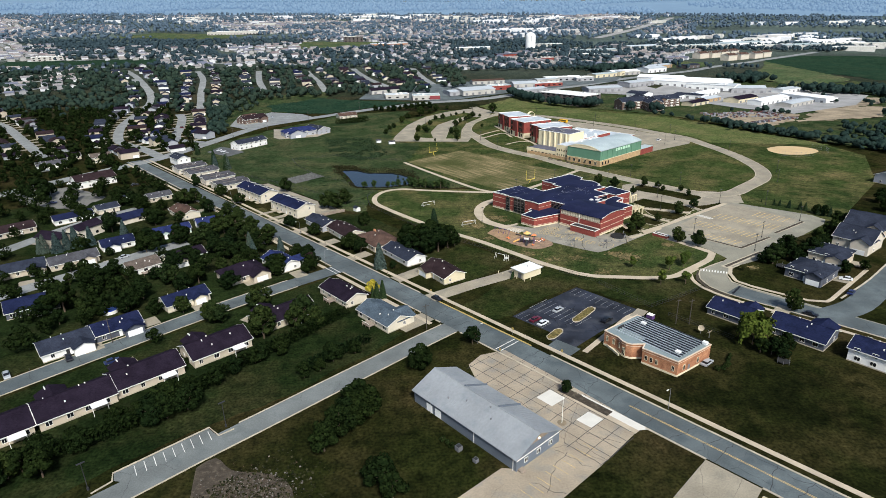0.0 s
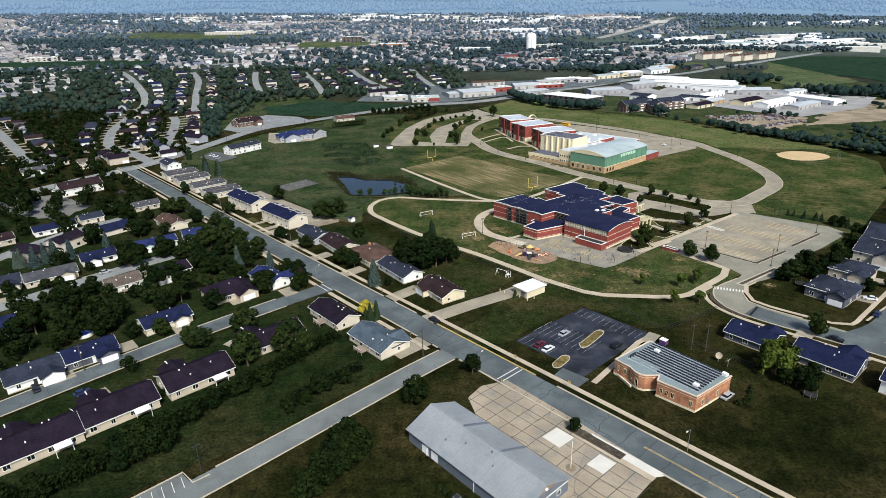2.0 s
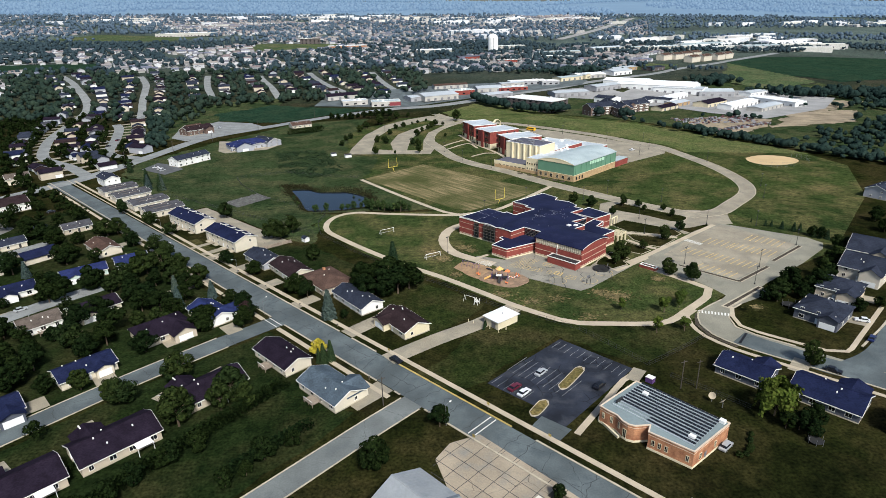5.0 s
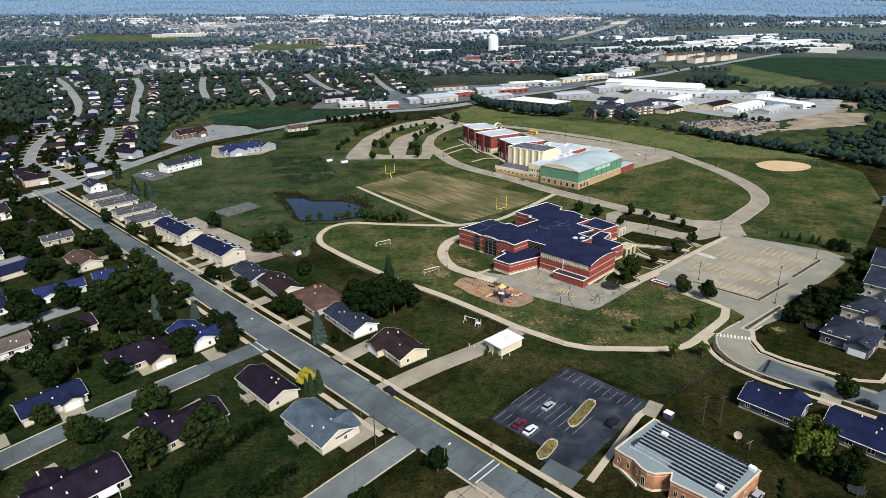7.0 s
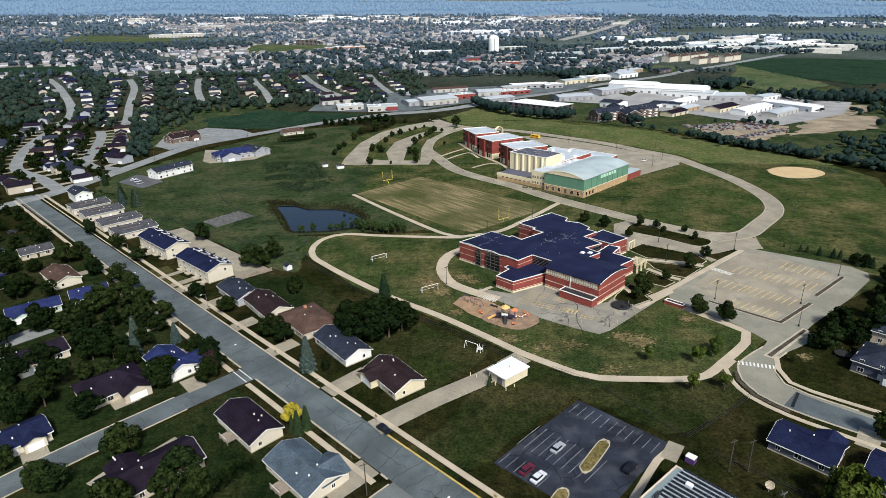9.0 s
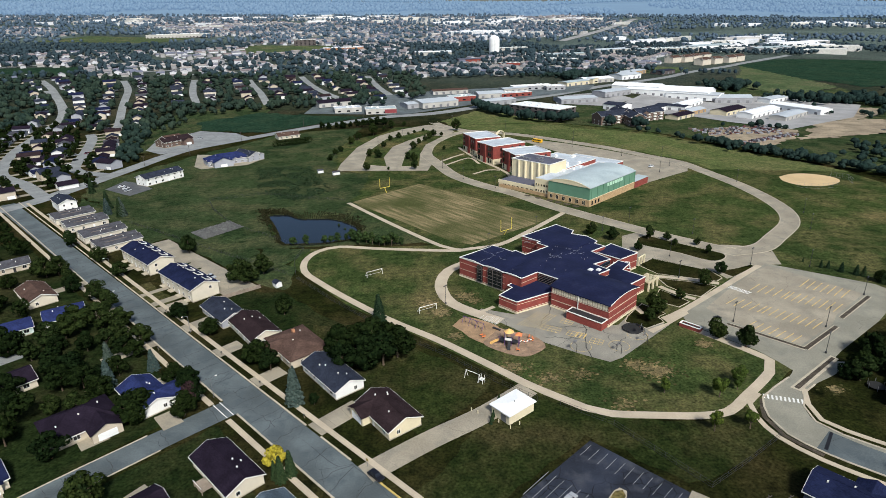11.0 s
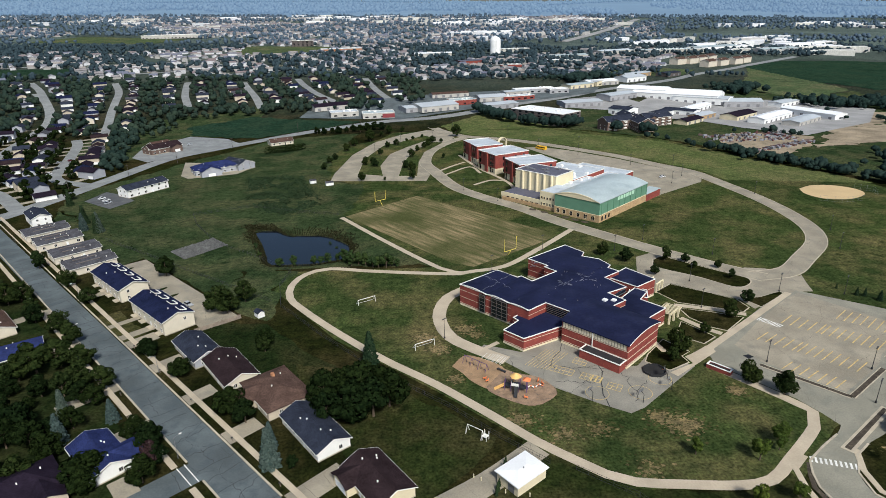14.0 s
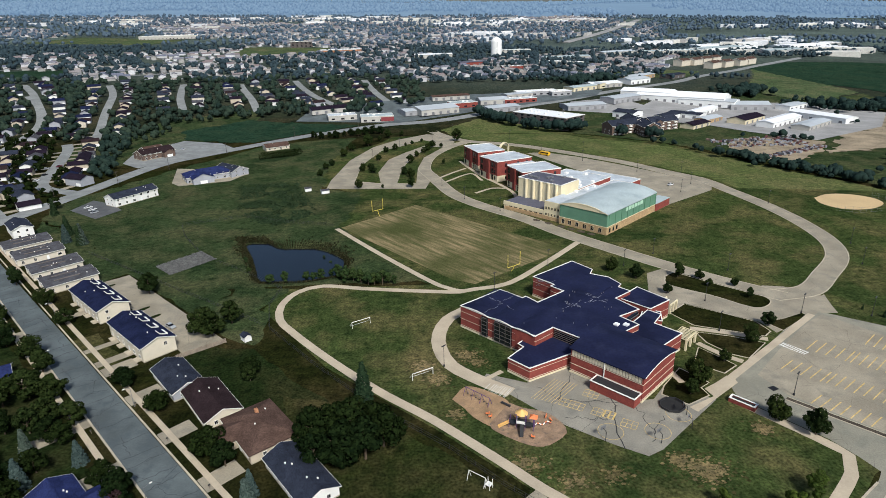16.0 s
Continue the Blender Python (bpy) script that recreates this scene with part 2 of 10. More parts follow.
GREEN_PANEL = surface("green_metal_panel", (0.125, 0.250, 0.165), 0.55, 0.08, 0.2, 2.0, 0.1)
GREEN_GLASS = surface("pale_green_panel", (0.45, 0.66, 0.50), 0.4, 0.06)
ROOF_NAVY = surface("navy_roof_membrane", (0.013, 0.016, 0.046), 0.7, 0.3, 0.08, 1.2, 0.2, 0.02, spec=0.10, other=(0.022, 0.026, 0.062))
ROOF_STREAK = surface("chalk_streak", (0.26, 0.27, 0.32), 0.8, 0.3, 0.5, 3.0)
ROOF_WHITE = surface("white_roof_membrane", (0.50, 0.54, 0.57), 0.6, 0.16, 0.12, 1.2, other=(0.36, 0.40, 0.44))
ROOF_PALE = surface("pale_metal_roof", (0.40, 0.46, 0.46), 0.45, 0.14, 0.06, 1.2, other=(0.31, 0.37, 0.38))
ROOF_DARKGREY = surface("dark_flat_roof", (0.10, 0.10, 0.13), 0.8, 0.2, 0.1, 1.0)
ROOF_GREY = surface("grey_flat_roof", (0.20, 0.245, 0.25), 0.8, 0.12, 0.1, 1.0)
COPING = surface("white_coping", (0.80, 0.78, 0.72), 0.6, 0.05)
SLAB_NEW = surface("new_pale_concrete", (0.60, 0.575, 0.51), 0.9, 0.06, 0.3, 3.0)
GLASS_DARK = glassy("dark_glass", (0.012, 0.014, 0.018))
GLASS_WALL = surface("translucent_panel", (0.62, 0.56, 0.42), 0.4, 0.08, 0.5, 3.0)
MULLION = surface("bronze_mullion", (0.13, 0.11, 0.10), 0.6, 0.1)
STEEL_GREY = surface("grey_steel", (0.22, 0.22, 0.23), 0.5, 0.1, metal=0.4)
STEEL_DARK = surface("dark_steel", (0.03, 0.03, 0.032), 0.55, 0.1)
WHITE_METAL = surface("white_metal", (0.80, 0.80, 0.78), 0.5, 0.06, 0.2, 2.0)
POLE_DARK = surface("tarred_timber", (0.07, 0.06, 0.05), 0.9, 0.25, 0.6, 4.0)
YARD_DUST = surface("dusty_gravel", (0.17, 0.165, 0.15), 0.95, 0.25, 0.08, 1.2, 0.3, 0.03, other=(0.10, 0.105, 0.085))
TIMBER = surface("weathered_timber", (0.27, 0.22, 0.17), 0.9, 0.25, 0.6, 4.0)
BARK = surface("bark", (0.10, 0.075, 0.05), 0.95, 0.3, 0.8, 5.0, 0.6, 0.03)
BARN_WALL = surface("blue_grey_steel_siding", (0.13, 0.15, 0.18), 0.6, 0.12, 0.2, 2.0)
BARN_ROOF = surface("ribbed_grey_steel_roof", (0.265, 0.280, 0.290), 0.45, 0.12, 0.12, 1.5, other=(0.21, 0.235, 0.25))
RUBBLE = surface("grey_rubble", (0.13, 0.13, 0.125), 0.95, 0.35, 0.5, 3.0, 0.8, 0.1, each=0.4)


def shingle(name, base):
    m, nt, b = shader(name, 0.95, 0.0, 0.02)
    where = nt.nodes.new("ShaderNodeNewGeometry").outputs["Position"]
    stretch = nt.nodes.new("ShaderNodeVectorMath")
    stretch.operation = "MULTIPLY"
    stretch.inputs[1].default_value = (1.0, 1.0, 8.0)
    nt.links.new(where, stretch.inputs[0])
    small = noise_of(nt, 1.6, 3.0, stretch.outputs[0])
    c = mixed(nt, noise_of(nt, 0.3, 4.0), tint(base, 0.78), tint(base, 1.2))
    x = nt.nodes.new("ShaderNodeMix")
    x.data_type, x.blend_type = "RGBA", "MULTIPLY"
    x.inputs["Factor"].default_value = 1.0
    nt.links.new(c, x.inputs["A"])
    nt.links.new(mixed(nt, small, (0.7,) * 3, (1.2,) * 3), x.inputs["B"])
    nt.links.new(x.outputs["Result"], b.inputs["Base Color"])
    bumped(nt, b, small, 0.4, 0.02)
    return m


SH = {k: shingle("shingle_" + k, tint(c, 0.56)) for k, c in dict(
    navy=(0.024, 0.031, 0.082), slate=(0.050, 0.059, 0.088), plum=(0.030, 0.022, 0.037), brown=(0.050, 0.033, 0.036),
    umber=(0.15, 0.095, 0.075), grey=(0.12, 0.12, 0.135), blue=(0.040, 0.054, 0.165), tan=(0.19, 0.155, 0.13), steel=(0.13, 0.17, 0.21)).items()}
WL = {k: surface("siding_" + k, c, 0.75, 0.07, 0.3, 4.0, 0.2, 0.01) for k, c in dict(
    white=(0.78, 0.77, 0.73), cream=(0.62, 0.56, 0.44), tan=(0.50, 0.43, 0.33), grey=(0.34, 0.35, 0.38), slate=(0.085, 0.092, 0.115),
    beige=(0.60, 0.54, 0.44), mint=(0.52, 0.62, 0.56), yellow=(0.64, 0.56, 0.38), brown=(0.14, 0.095, 0.075)).items()}
LEAF = [foliage("leaf_green", (0.009, 0.017, 0.006), (0.030, 0.045, 0.015)),
        foliage("leaf_deep", (0.005, 0.010, 0.004), (0.016, 0.027, 0.009)),
        foliage("leaf_bright", (0.035, 0.060, 0.012), (0.080, 0.110, 0.026))]
REED = foliage("reed_blades", (0.010, 0.013, 0.006), (0.050, 0.046, 0.024))
LEAF_BUSH = foliage("bush_leaf", (0.020, 0.040, 0.014), (0.050, 0.075, 0.028))
LEAF_MARSH = foliage("marsh_leaf", (0.022, 0.038, 0.018), (0.050, 0.072, 0.034))
LEAF_MAROON = foliage("leaf_maroon", (0.022, 0.014, 0.018), (0.055, 0.032, 0.035))
LEAF_YELLOW = foliage("leaf_yellow", (0.22, 0.20, 0.03), (0.48, 0.42, 0.05))
LEAF_SPRUCE = foliage("needle_blue", (0.030, 0.050, 0.048), (0.085, 0.115, 0.110))
LEAF_FIR = foliage("needle_green", (0.012, 0.026, 0.014), (0.036, 0.058, 0.028))
# distance haze painted as blue into the town, far and hill leaf colours
LEAF_FAR_HAZE = foliage("far_leaf_hazed", (0.080, 0.112, 0.156), (0.102, 0.140, 0.188))
LEAF_MID_HAZE = foliage("mid_town_leaf_hazed", (0.028, 0.045, 0.060), (0.046, 0.069, 0.086))
LEAF_HILL = foliage("hill_leaf_haze_glow", (0.07, 0.10, 0.12), (0.11, 0.14, 0.16))
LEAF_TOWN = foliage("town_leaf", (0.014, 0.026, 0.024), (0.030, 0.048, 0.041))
# the backdrop of hills kilometres away glows pale blue: haze put in as emission
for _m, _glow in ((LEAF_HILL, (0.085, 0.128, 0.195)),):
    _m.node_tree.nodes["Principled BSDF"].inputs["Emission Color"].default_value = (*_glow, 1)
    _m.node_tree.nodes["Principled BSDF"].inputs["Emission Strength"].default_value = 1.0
HILLS = surface("far_hill_haze_glow", (0.06, 0.085, 0.09), 0.95, 0.25, 0.004, 0.02, 0.0)
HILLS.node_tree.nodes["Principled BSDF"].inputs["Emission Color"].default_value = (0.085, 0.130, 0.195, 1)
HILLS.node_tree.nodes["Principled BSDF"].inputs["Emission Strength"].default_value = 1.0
# brighter emission stands in for the haze over the last ridge
HAZE = surface("farthest_hill_haze_glow", (0.2, 0.25, 0.3), 0.95, 0.1, 0.002, 0.01, 0.0)
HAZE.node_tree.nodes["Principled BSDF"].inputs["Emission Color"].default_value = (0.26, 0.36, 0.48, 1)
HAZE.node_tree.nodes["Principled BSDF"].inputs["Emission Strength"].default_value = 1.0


# ---- geometry helpers ----
CA, SA = math.cos(radians(42)), math.sin(radians(42))


def at(n, s):
    """Place on the street grid: n across the main street, s along it."""
    return n * CA - s * SA, n * SA + s * CA


POND = [(-76, 419), (-64, 417), (-56, 409), (-39, 407), (-31, 401), (-22, 389), (-24, 372), (-37, 367), (-57, 368), (-63, 381), (-69, 399)]


def land(x, y):
    """Height of the ground: level round the school, rising to the hills beyond the town."""
    u = max(0.0, y - 600)
    k = min(1.0, u / 600)
    k = k * k * (3 - 2 * k)
    j = min(1.0, max(0.0, (y - 690) / 200))
    z = 0.049 * u * j * j * (3 - 2 * j) - 0.024 * x * k
    if u > 1500:
        z += (u - 1500) * 0.012 * (noise.noise((x * 0.0007, y * 0.0007, 3.0)) + 0.3)
    # the pond lies in a hollow
    if -100 < x < 0 and 340 < y < 445:
        d = 1e9
        inner = False
        for (ax, ay), (bx, by) in zip(POND, POND[1:] + POND[:1]):
            ex, ey = bx - ax, by - ay
            k = max(0.0, min(1.0, ((x - ax) * ex + (y - ay) * ey) / (ex * ex + ey * ey)))
            d = min(d, math.hypot(x - ax - k * ex, y - ay - k * ey))
            if (ay > y) != (by > y) and x < ex * (y - ay) / ey + ax:
                inner = not inner
        k = min(1.0, max(0.0, ((d if inner else -d) + 5) / 10))
        z -= 2.4 * k * k * (3 - 2 * k)
    return z


class Shape:
    """Collects faces for one mesh."""

    def __init__(self):
        self.v, self.f = [], []

    def add(self, verts, faces):
        o = len(self.v)
        self.v += [tuple(p) for p in verts]
        self.f += [tuple(i + o for i in q) for q in faces]
        return self

    def quad(self, *p):
        return self.add(p, [tuple(range(len(p)))])

    def box(self, x0, x1, y0, y1, z0, z1, m=None):
        p = [(x, y, z) for z in (z0, z1) for x, y in ((x0, y0), (x1, y0), (x1, y1), (x0, y1))]
        if m is not None:
            p = [m @ Vector(q) for q in p]
        return self.add(p, [(3, 2, 1, 0), (4, 5, 6, 7), (0, 1, 5, 4), (1, 2, 6, 5), (2, 3, 7, 6), (3, 0, 4, 7)])

    def prism(self, poly, z0, z1):
        n = len(poly)
        p = [(x, y, z0) for x, y in poly] + [(x, y, z1) for x, y in poly]
        return self.add(p, [tuple(range(n))[::-1], tuple(range(n, 2 * n))] + [(i, (i + 1) % n, n + (i + 1) % n, n + i) for i in range(n)])

    def tube(self, a, b, r0, r1=None, sides=6):
        a, b = Vector(a), Vector(b)
        r1 = r0 if r1 is None else r1
        q = (b - a).to_track_quat("Z", "Y").to_matrix()
        p = []
        for c, r in ((a, r0), (b, r1)):
            p += [c + q @ Vector((math.cos(6.2832 * i / sides) * r, math.sin(6.2832 * i / sides) * r, 0)) for i in range(sides)]
        return self.add(p, [(i, (i + 1) % sides, sides + (i + 1) % sides, sides + i) for i in range(sides)] + [tuple(range(sides))[::-1], tuple(range(sides, 2 * sides))])

    def mesh(self, name, material, smooth=False):
        me = bpy.data.meshes.new(name)
        me.from_pydata(self.v, [], self.f)
        me.materials.append(material)
        if smooth:
            me.shade_smooth()
        me.update()
        return me


def child(name, me, parent, m=None, label=""):
    ob = new(name, me)
    ob.parent = parent
    if m is not None:
        ob.matrix_basis = m
    if label:
        ob["label"] = label
    return ob


def part(name, shape, material, parent, label="", smooth=False):
    return child(name, shape.mesh(name, material, smooth), parent, None, label)


def thing(name, label, category, m=None, group=""):
    ob = tagged(new(name), label, category, group)
    if m is not None:
        ob.matrix_basis = m
    return ob


def whole(name, shape, material, label, category, kind="", group="", smooth=False):
    return tagged(new(name, shape.mesh(name, material, smooth)), label, category, group, kind)


def smooth_line(pts, step=4.0):
    """A Catmull-Rom curve through the points, with places every few metres."""
    p = [Vector(q) for q in pts]
    p = [p[0] * 2 - p[1]] + p + [p[-1] * 2 - p[-2]]
    out = []
    for i in range(1, len(p) - 2):
        n = max(1, int((p[i + 1] - p[i]).length / step))
        for k in range(n):
            t = k / n
            a, b, c, d = p[i - 1], p[i], p[i + 1], p[i + 2]
            out.append(0.5 * (2 * b + (c - a) * t + (2 * a - 5 * b + 4 * c - d) * t * t + (3 * b - a - 3 * c + d) * t ** 3))
    out.append(p[-2])
    return out


def strip(pts, width, z, shift=0.0, curved=True, step=4.0, deep=0.3, drape=False):
    """A slab along a line: a road, walk or kerb, top at z."""
    line = smooth_line(pts, step) if curved else [Vector(q) for q in pts]
    sh = Shape()
    ring = []
    for i, q in enumerate(line):
        d = (line[min(i + 1, len(line) - 1)] - line[max(i - 1, 0)]).normalized()
        nrm = Vector((-d.y, d.x))
        a, b = q + nrm * (shift + width / 2), q + nrm * (shift - width / 2)
        za = land(a.x, a.y) if drape else 0.0
        zb = land(b.x, b.y) if drape else 0.0
        ring.append(((a.x, a.y, za + z), (b.x, b.y, zb + z), (b.x, b.y, zb + z - deep), (a.x, a.y, za + z - deep)))
    for i, r in enumerate(ring):
        sh.v += list(r)
    for i in range(len(ring) - 1):
        o = 4 * i
        sh.f += [(o + 1, o + 5, o + 4, o), (o + 2, o + 6, o + 5, o + 1), (o, o + 4, o + 7, o + 3)]
    e = 4 * (len(ring) - 1)
    sh.f += [(0, 3, 2, 1), (e, e + 1, e + 2, e + 3)]
    return sh


def patch(poly, z, step=8.0, drape=True, curved=False, deep=0.25, ragged=0.0):
    """A level piece of ground with a given outline; ragged: how far its edge wanders."""
    if ragged:
        line = []
        for (ax, ay), (bx, by) in zip(poly, list(poly[1:]) + [poly[0]]):
            n = max(1, int(math.hypot(bx - ax, by - ay) / 3.0))
            for k in range(n):
                px, py = ax + (bx - ax) * k / n, ay + (by - ay) * k / n
                line.append((px + ragged * noise.noise((px * 0.13, py * 0.13, 1.0)) + 0.5 * ragged * noise.noise((px * 0.5, py * 0.5, 2.0)),
                             py + ragged * noise.noise((px * 0.13, py * 0.13, 5.0)) + 0.5 * ragged * noise.noise((px * 0.5, py * 0.5, 6.0))))
        poly = line
    if curved:
        poly = [(q.x, q.y) for q in smooth_line(list(poly) + [poly[0]], step)][:-1]
    h = (lambda x, y: land(x, y)) if drape else (lambda x, y: 0.0)
    sh = Shape()
    n = len(poly)
    if drape and max(p[1] for p in poly) > 640:
        bm = bmesh.new()
        bm.faces.new([bm.verts.new((x, y, 0)) for x, y in poly])
        bmesh.ops.triangulate(bm, faces=bm.faces[:])
        for _ in range(5):
            long = [e for e in bm.edges if e.calc_length() > 22]
            if not long:
                break
            bmesh.ops.subdivide_edges(bm, edges=long, cuts=1)
            bmesh.ops.triangulate(bm, faces=bm.faces[:])
        for v in bm.verts:
            v.co.z = land(v.co.x, v.co.y) + z
        bmesh.ops.recalc_face_normals(bm, faces=bm.faces[:])
        bm.verts.index_update()
        up = sum(f.normal.z for f in bm.faces) > 0
        sh.add([tuple(v.co) for v in bm.verts], [tuple(v.index for v in (f.verts if up else reversed(f.verts[:]))) for f in bm.faces])
        bm.free()
        return sh
    sh.add([(x, y, h(x, y) + z) for x, y in poly] + [(x, y, h(x, y) + z - deep) for x, y in poly],
           [tuple(range(n))] + [(i, n + i, n + (i + 1) % n, (i + 1) % n) for i in range(n)])
    return sh


# ---- ground: one sheet to the horizon ----
def ground_sheet():
    xs = np.unique(np.concatenate([np.linspace(-4800, -500, 34), np.arange(-500, 500.1, 10), np.linspace(500, 4800, 34), np.arange(-100, 10, 3.5)]))
    ys = np.unique(np.concatenate([np.linspace(-600, -20, 20), np.arange(-20, 1500.1, 12), np.linspace(1500, 4900, 60), np.arange(345, 445, 3.5)]))
    sh = Shape()
    sh.v = [(x, y, land(x, y)) for y in ys for x in xs]
    w = len(xs)
    sh.f = [(j * w + i, j * w + i + 1, (j + 1) * w + i + 1, (j + 1) * w + i) for j in range(len(ys) - 1) for i in range(w - 1)]
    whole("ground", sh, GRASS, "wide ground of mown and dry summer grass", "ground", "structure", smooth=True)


ground_sheet()


def paved(name, shape, material, label, category="road"):
    return whole(name, shape, material, label, category, "structure")


def kerbed(pts, width, z=0.17, curved=True, both=True, wide=0.35):
    """Kerbs at both edges of a road, each an object of its own."""
    for side in (1, -1) if both else (1,):
        paved("kerb", strip(pts, wide, z, side * (width / 2 + wide / 2), curved), KERB, "pale concrete kerb along the road", "kerb")


MAIN = [at(126.3, -40), at(126.3, 60), at(126.3, 180), at(126.0, 300), at(125.2, 420), at(124.4, 505)]
STREET_B = [at(121.6, 206), at(100, 206.5), at(70, 206), at(30, 203), at(-15, 199), at(-70, 193)]
STREET_C = [(1.8, 182.3), (-10.9, 170.6), (-22, 159.8), (-36.8, 145.4), (-51.5, 131), (-64, 119), (-78.5, 104.5), (-98, 86)]
ARTERIAL = [(-330, 300), (-287, 368), (-254, 425), (-231, 462), (-221, 492), (-213, 520), (-204, 555), (-195, 590), (-185, 614), (-169, 632), (-150, 651), (-130, 671), (-109, 691), (-85, 711), (-60, 726), (-33, 741),
            (-4, 752), (25, 756), (56, 768), (88, 786), (123, 809), (196, 842), (247, 874), (312, 915), (386, 965), (446, 1022), (534, 1090), (625, 1167), (760, 1270)]
paved("road_main", strip(MAIN, 10.0, 0.05, curved=False), ASPHALT_OLD, "grey concrete street with sealed cracks")
paved("road_side", strip(STREET_B, 8.2, 0.046), ASPHALT_OLD, "grey concrete residential side street")
paved("road_new", strip(STREET_C, 7.2, 0.042), STREET_WORN, "grey concrete side street with parking bays")
# backdrop hill sheets, their haze made by glowing materials
sh = Shape()
_ys = [2650 + 120 * k for k in range(19)]
_xs = [-1.0 + 0.05 * k for k in range(41)]
sh.v = [(u * (y + 400) + 0.05 * y, y, land(u * (y + 400) + 0.05 * y, y) + 1.5) for y in _ys for u in _xs]
sh.f = [(j * 41 + i, j * 41 + i + 1, (j + 1) * 41 + i + 1, (j + 1) * 41 + i) for j in range(18) for i in range(40)]
whole("backdrop", sh, HILLS, "far hill fields with a pale blue haze glow", "backdrop", "structure", smooth=True)
sh = Shape()
sh.v = [(-5200 + 65 * i, 4900 + 60 * j, land(-5200 + 65 * i, 4850) * (1 - 0.3 * j) - 30 + (60 + 70 * noise.noise((i * 0.05, 1.3, 4.0)) + 18 * noise.noise((i * 0.25, 7.0, 1.0))) * j) for j in range(2) for i in range(161)]
sh.f = [(i, i + 1, i + 162, i + 161) for i in range(160)]
whole("backdrop_ridge", sh, HAZE, "farthest ridge on the horizon with a pale blue haze glow", "backdrop", "structure", smooth=True)
paved("road_arterial", strip(ARTERIAL, 13, 0.09, drape=True, step=10), TOWN_ROAD, "wide grey through road")

# ---- kerbs and walks of the main street: kerb runs stop at the crossings ----
for n0, s0, s1 in ((131.55, -40, 99), (131.55, 107, 152), (131.55, 163, 176), (131.55, 183, 505),
                   (121.05, -40, 31), (121.05, 44, 60), (121.05, 82, 129.3), (121.05, 139.5, 142), (121.05, 150, 201.6), (121.05, 210.8, 505)):
    yellow = n0 > 130 and 107 <= s0 <= 120
    paved("kerb", strip([at(n0, s0), at(n0, s1)], 0.5, 0.17, curved=False), KERB_YELLOW if yellow else KERB,
          "yellow painted kerb by the crossing" if yellow else "pale concrete kerb along the street", "kerb")
for n0, s0, s1 in ((134.6, -40, 498), (118.0, -40, 30), (118.0, 60.5, 80), (118.0, 141, 201), (118.0, 211, 498)):
    paved("pavement", strip([at(n0, s0), at(n0, s1)], 1.6, 0.11, curved=False), WALK, "pale concrete pavement beside the street", "pavement")
kerbed(STREET_B[1:], 8.2)
paved("kerb", strip([(-0.5, 180.2), (-10.9, 170.6), (-22, 159.8), (-36.8, 145.4), (-51.5, 131), (-64, 119), (-78.5, 104.5), (-98, 86)], 0.35, 0.17, 3.8), KERB, "pale concrete kerb along the road", "kerb")
paved("kerb", strip([(-0.5, 180.2), (-10.9, 170.6), (-22, 159.8), (-36.8, 145.4), (-51.5, 131), (-54.5, 128.2)], 0.35, 0.17, -3.8), KERB, "pale concrete kerb along the road", "kerb")
paved("parking_bay", patch([(-80.0, 110.2), (-81.2, 112.6), (-64.4, 128.8), (-60.6, 125.4), (-64, 119), (-74, 109)], 0.045, drape=False), STREET_WORN, "grey concrete parking bay beside the side street", "parking bay")
for pts in ([(-83.2, 106.2), (-80.3, 110.0), (-81.5, 112.7), (-64.4, 129.2), (-60.6, 125.8), (-57.5, 128.4)],):
    paved("kerb", strip(pts, 0.4, 0.17, curved=False), KERB, "pale kerb round the parking bays", "kerb")
for i in range(9):
    a = Vector((-77.6, 115.2)).lerp(Vector((-64.2, 127.6)), i / 8)
    paved("bay_line", strip([tuple(a), tuple(a + Vector((2.3, -3.4)))], 0.16, 0.056, curved=False), PAINT_WHITE, "white bay line", "road marking")
DIRT_STONE = islands("stones_and_brush", [(0.05, 0.045, 0.04), (0.13, 0.12, 0.105), (0.22, 0.20, 0.18), (0.07, 0.045, 0.03)])
# cleared ground beside the side street
paved("bare_ground", patch([(-62, 114), (-58.5, 117.5), (-53, 113), (-46, 112), (-40, 110), (-36, 104), (-37, 96), (-52, 94), (-58, 100), (-60, 106)], 0.03, 2.0, False, True), DIRT, "bare earth with stones and brush beside the street", "ground")
rng = random.Random(15)
sh = Shape()
for i in range(700):
    x, y = rng.gauss(-46, 6), rng.gauss(106, 4)
    k = 0.05 + 0.16 * rng.random() ** 2
    sh.box(-k, k, -k * 0.7, k * 0.7, -k * 0.5, k * 0.5, pose(x, y, k * 0.2 + 0.05, rng.random() * 90, rng.random() * 90, rng.random() * 90))
whole("stone_pile", sh, DIRT_STONE, "scattered stones and broken brush on bare earth", "rubble", "stuff")
for k in (0, 1):
    paved("crossing_line", strip([at(121.8, 111.8 + 1.8 * k), at(131.0, 111.8 + 1.8 * k)], 0.3, 0.058, curved=False), PAINT_WHITE, "white crossing line over the street", "road marking")
    paved("crossing_line", strip([at(120.2 - 1.9 * k, 202.0), at(120.2 - 1.9 * k, 210.5)], 0.28, 0.056, curved=False), PAINT_WHITE, "white crossing line over the side street", "road marking")
    paved("centre_line", strip([at(126.2 + 0.35 * k, -35), at(126.2 + 0.35 * k, 68)], 0.14, 0.058, curved=False), PAINT_YELLOW, "double yellow centre line", "road marking")
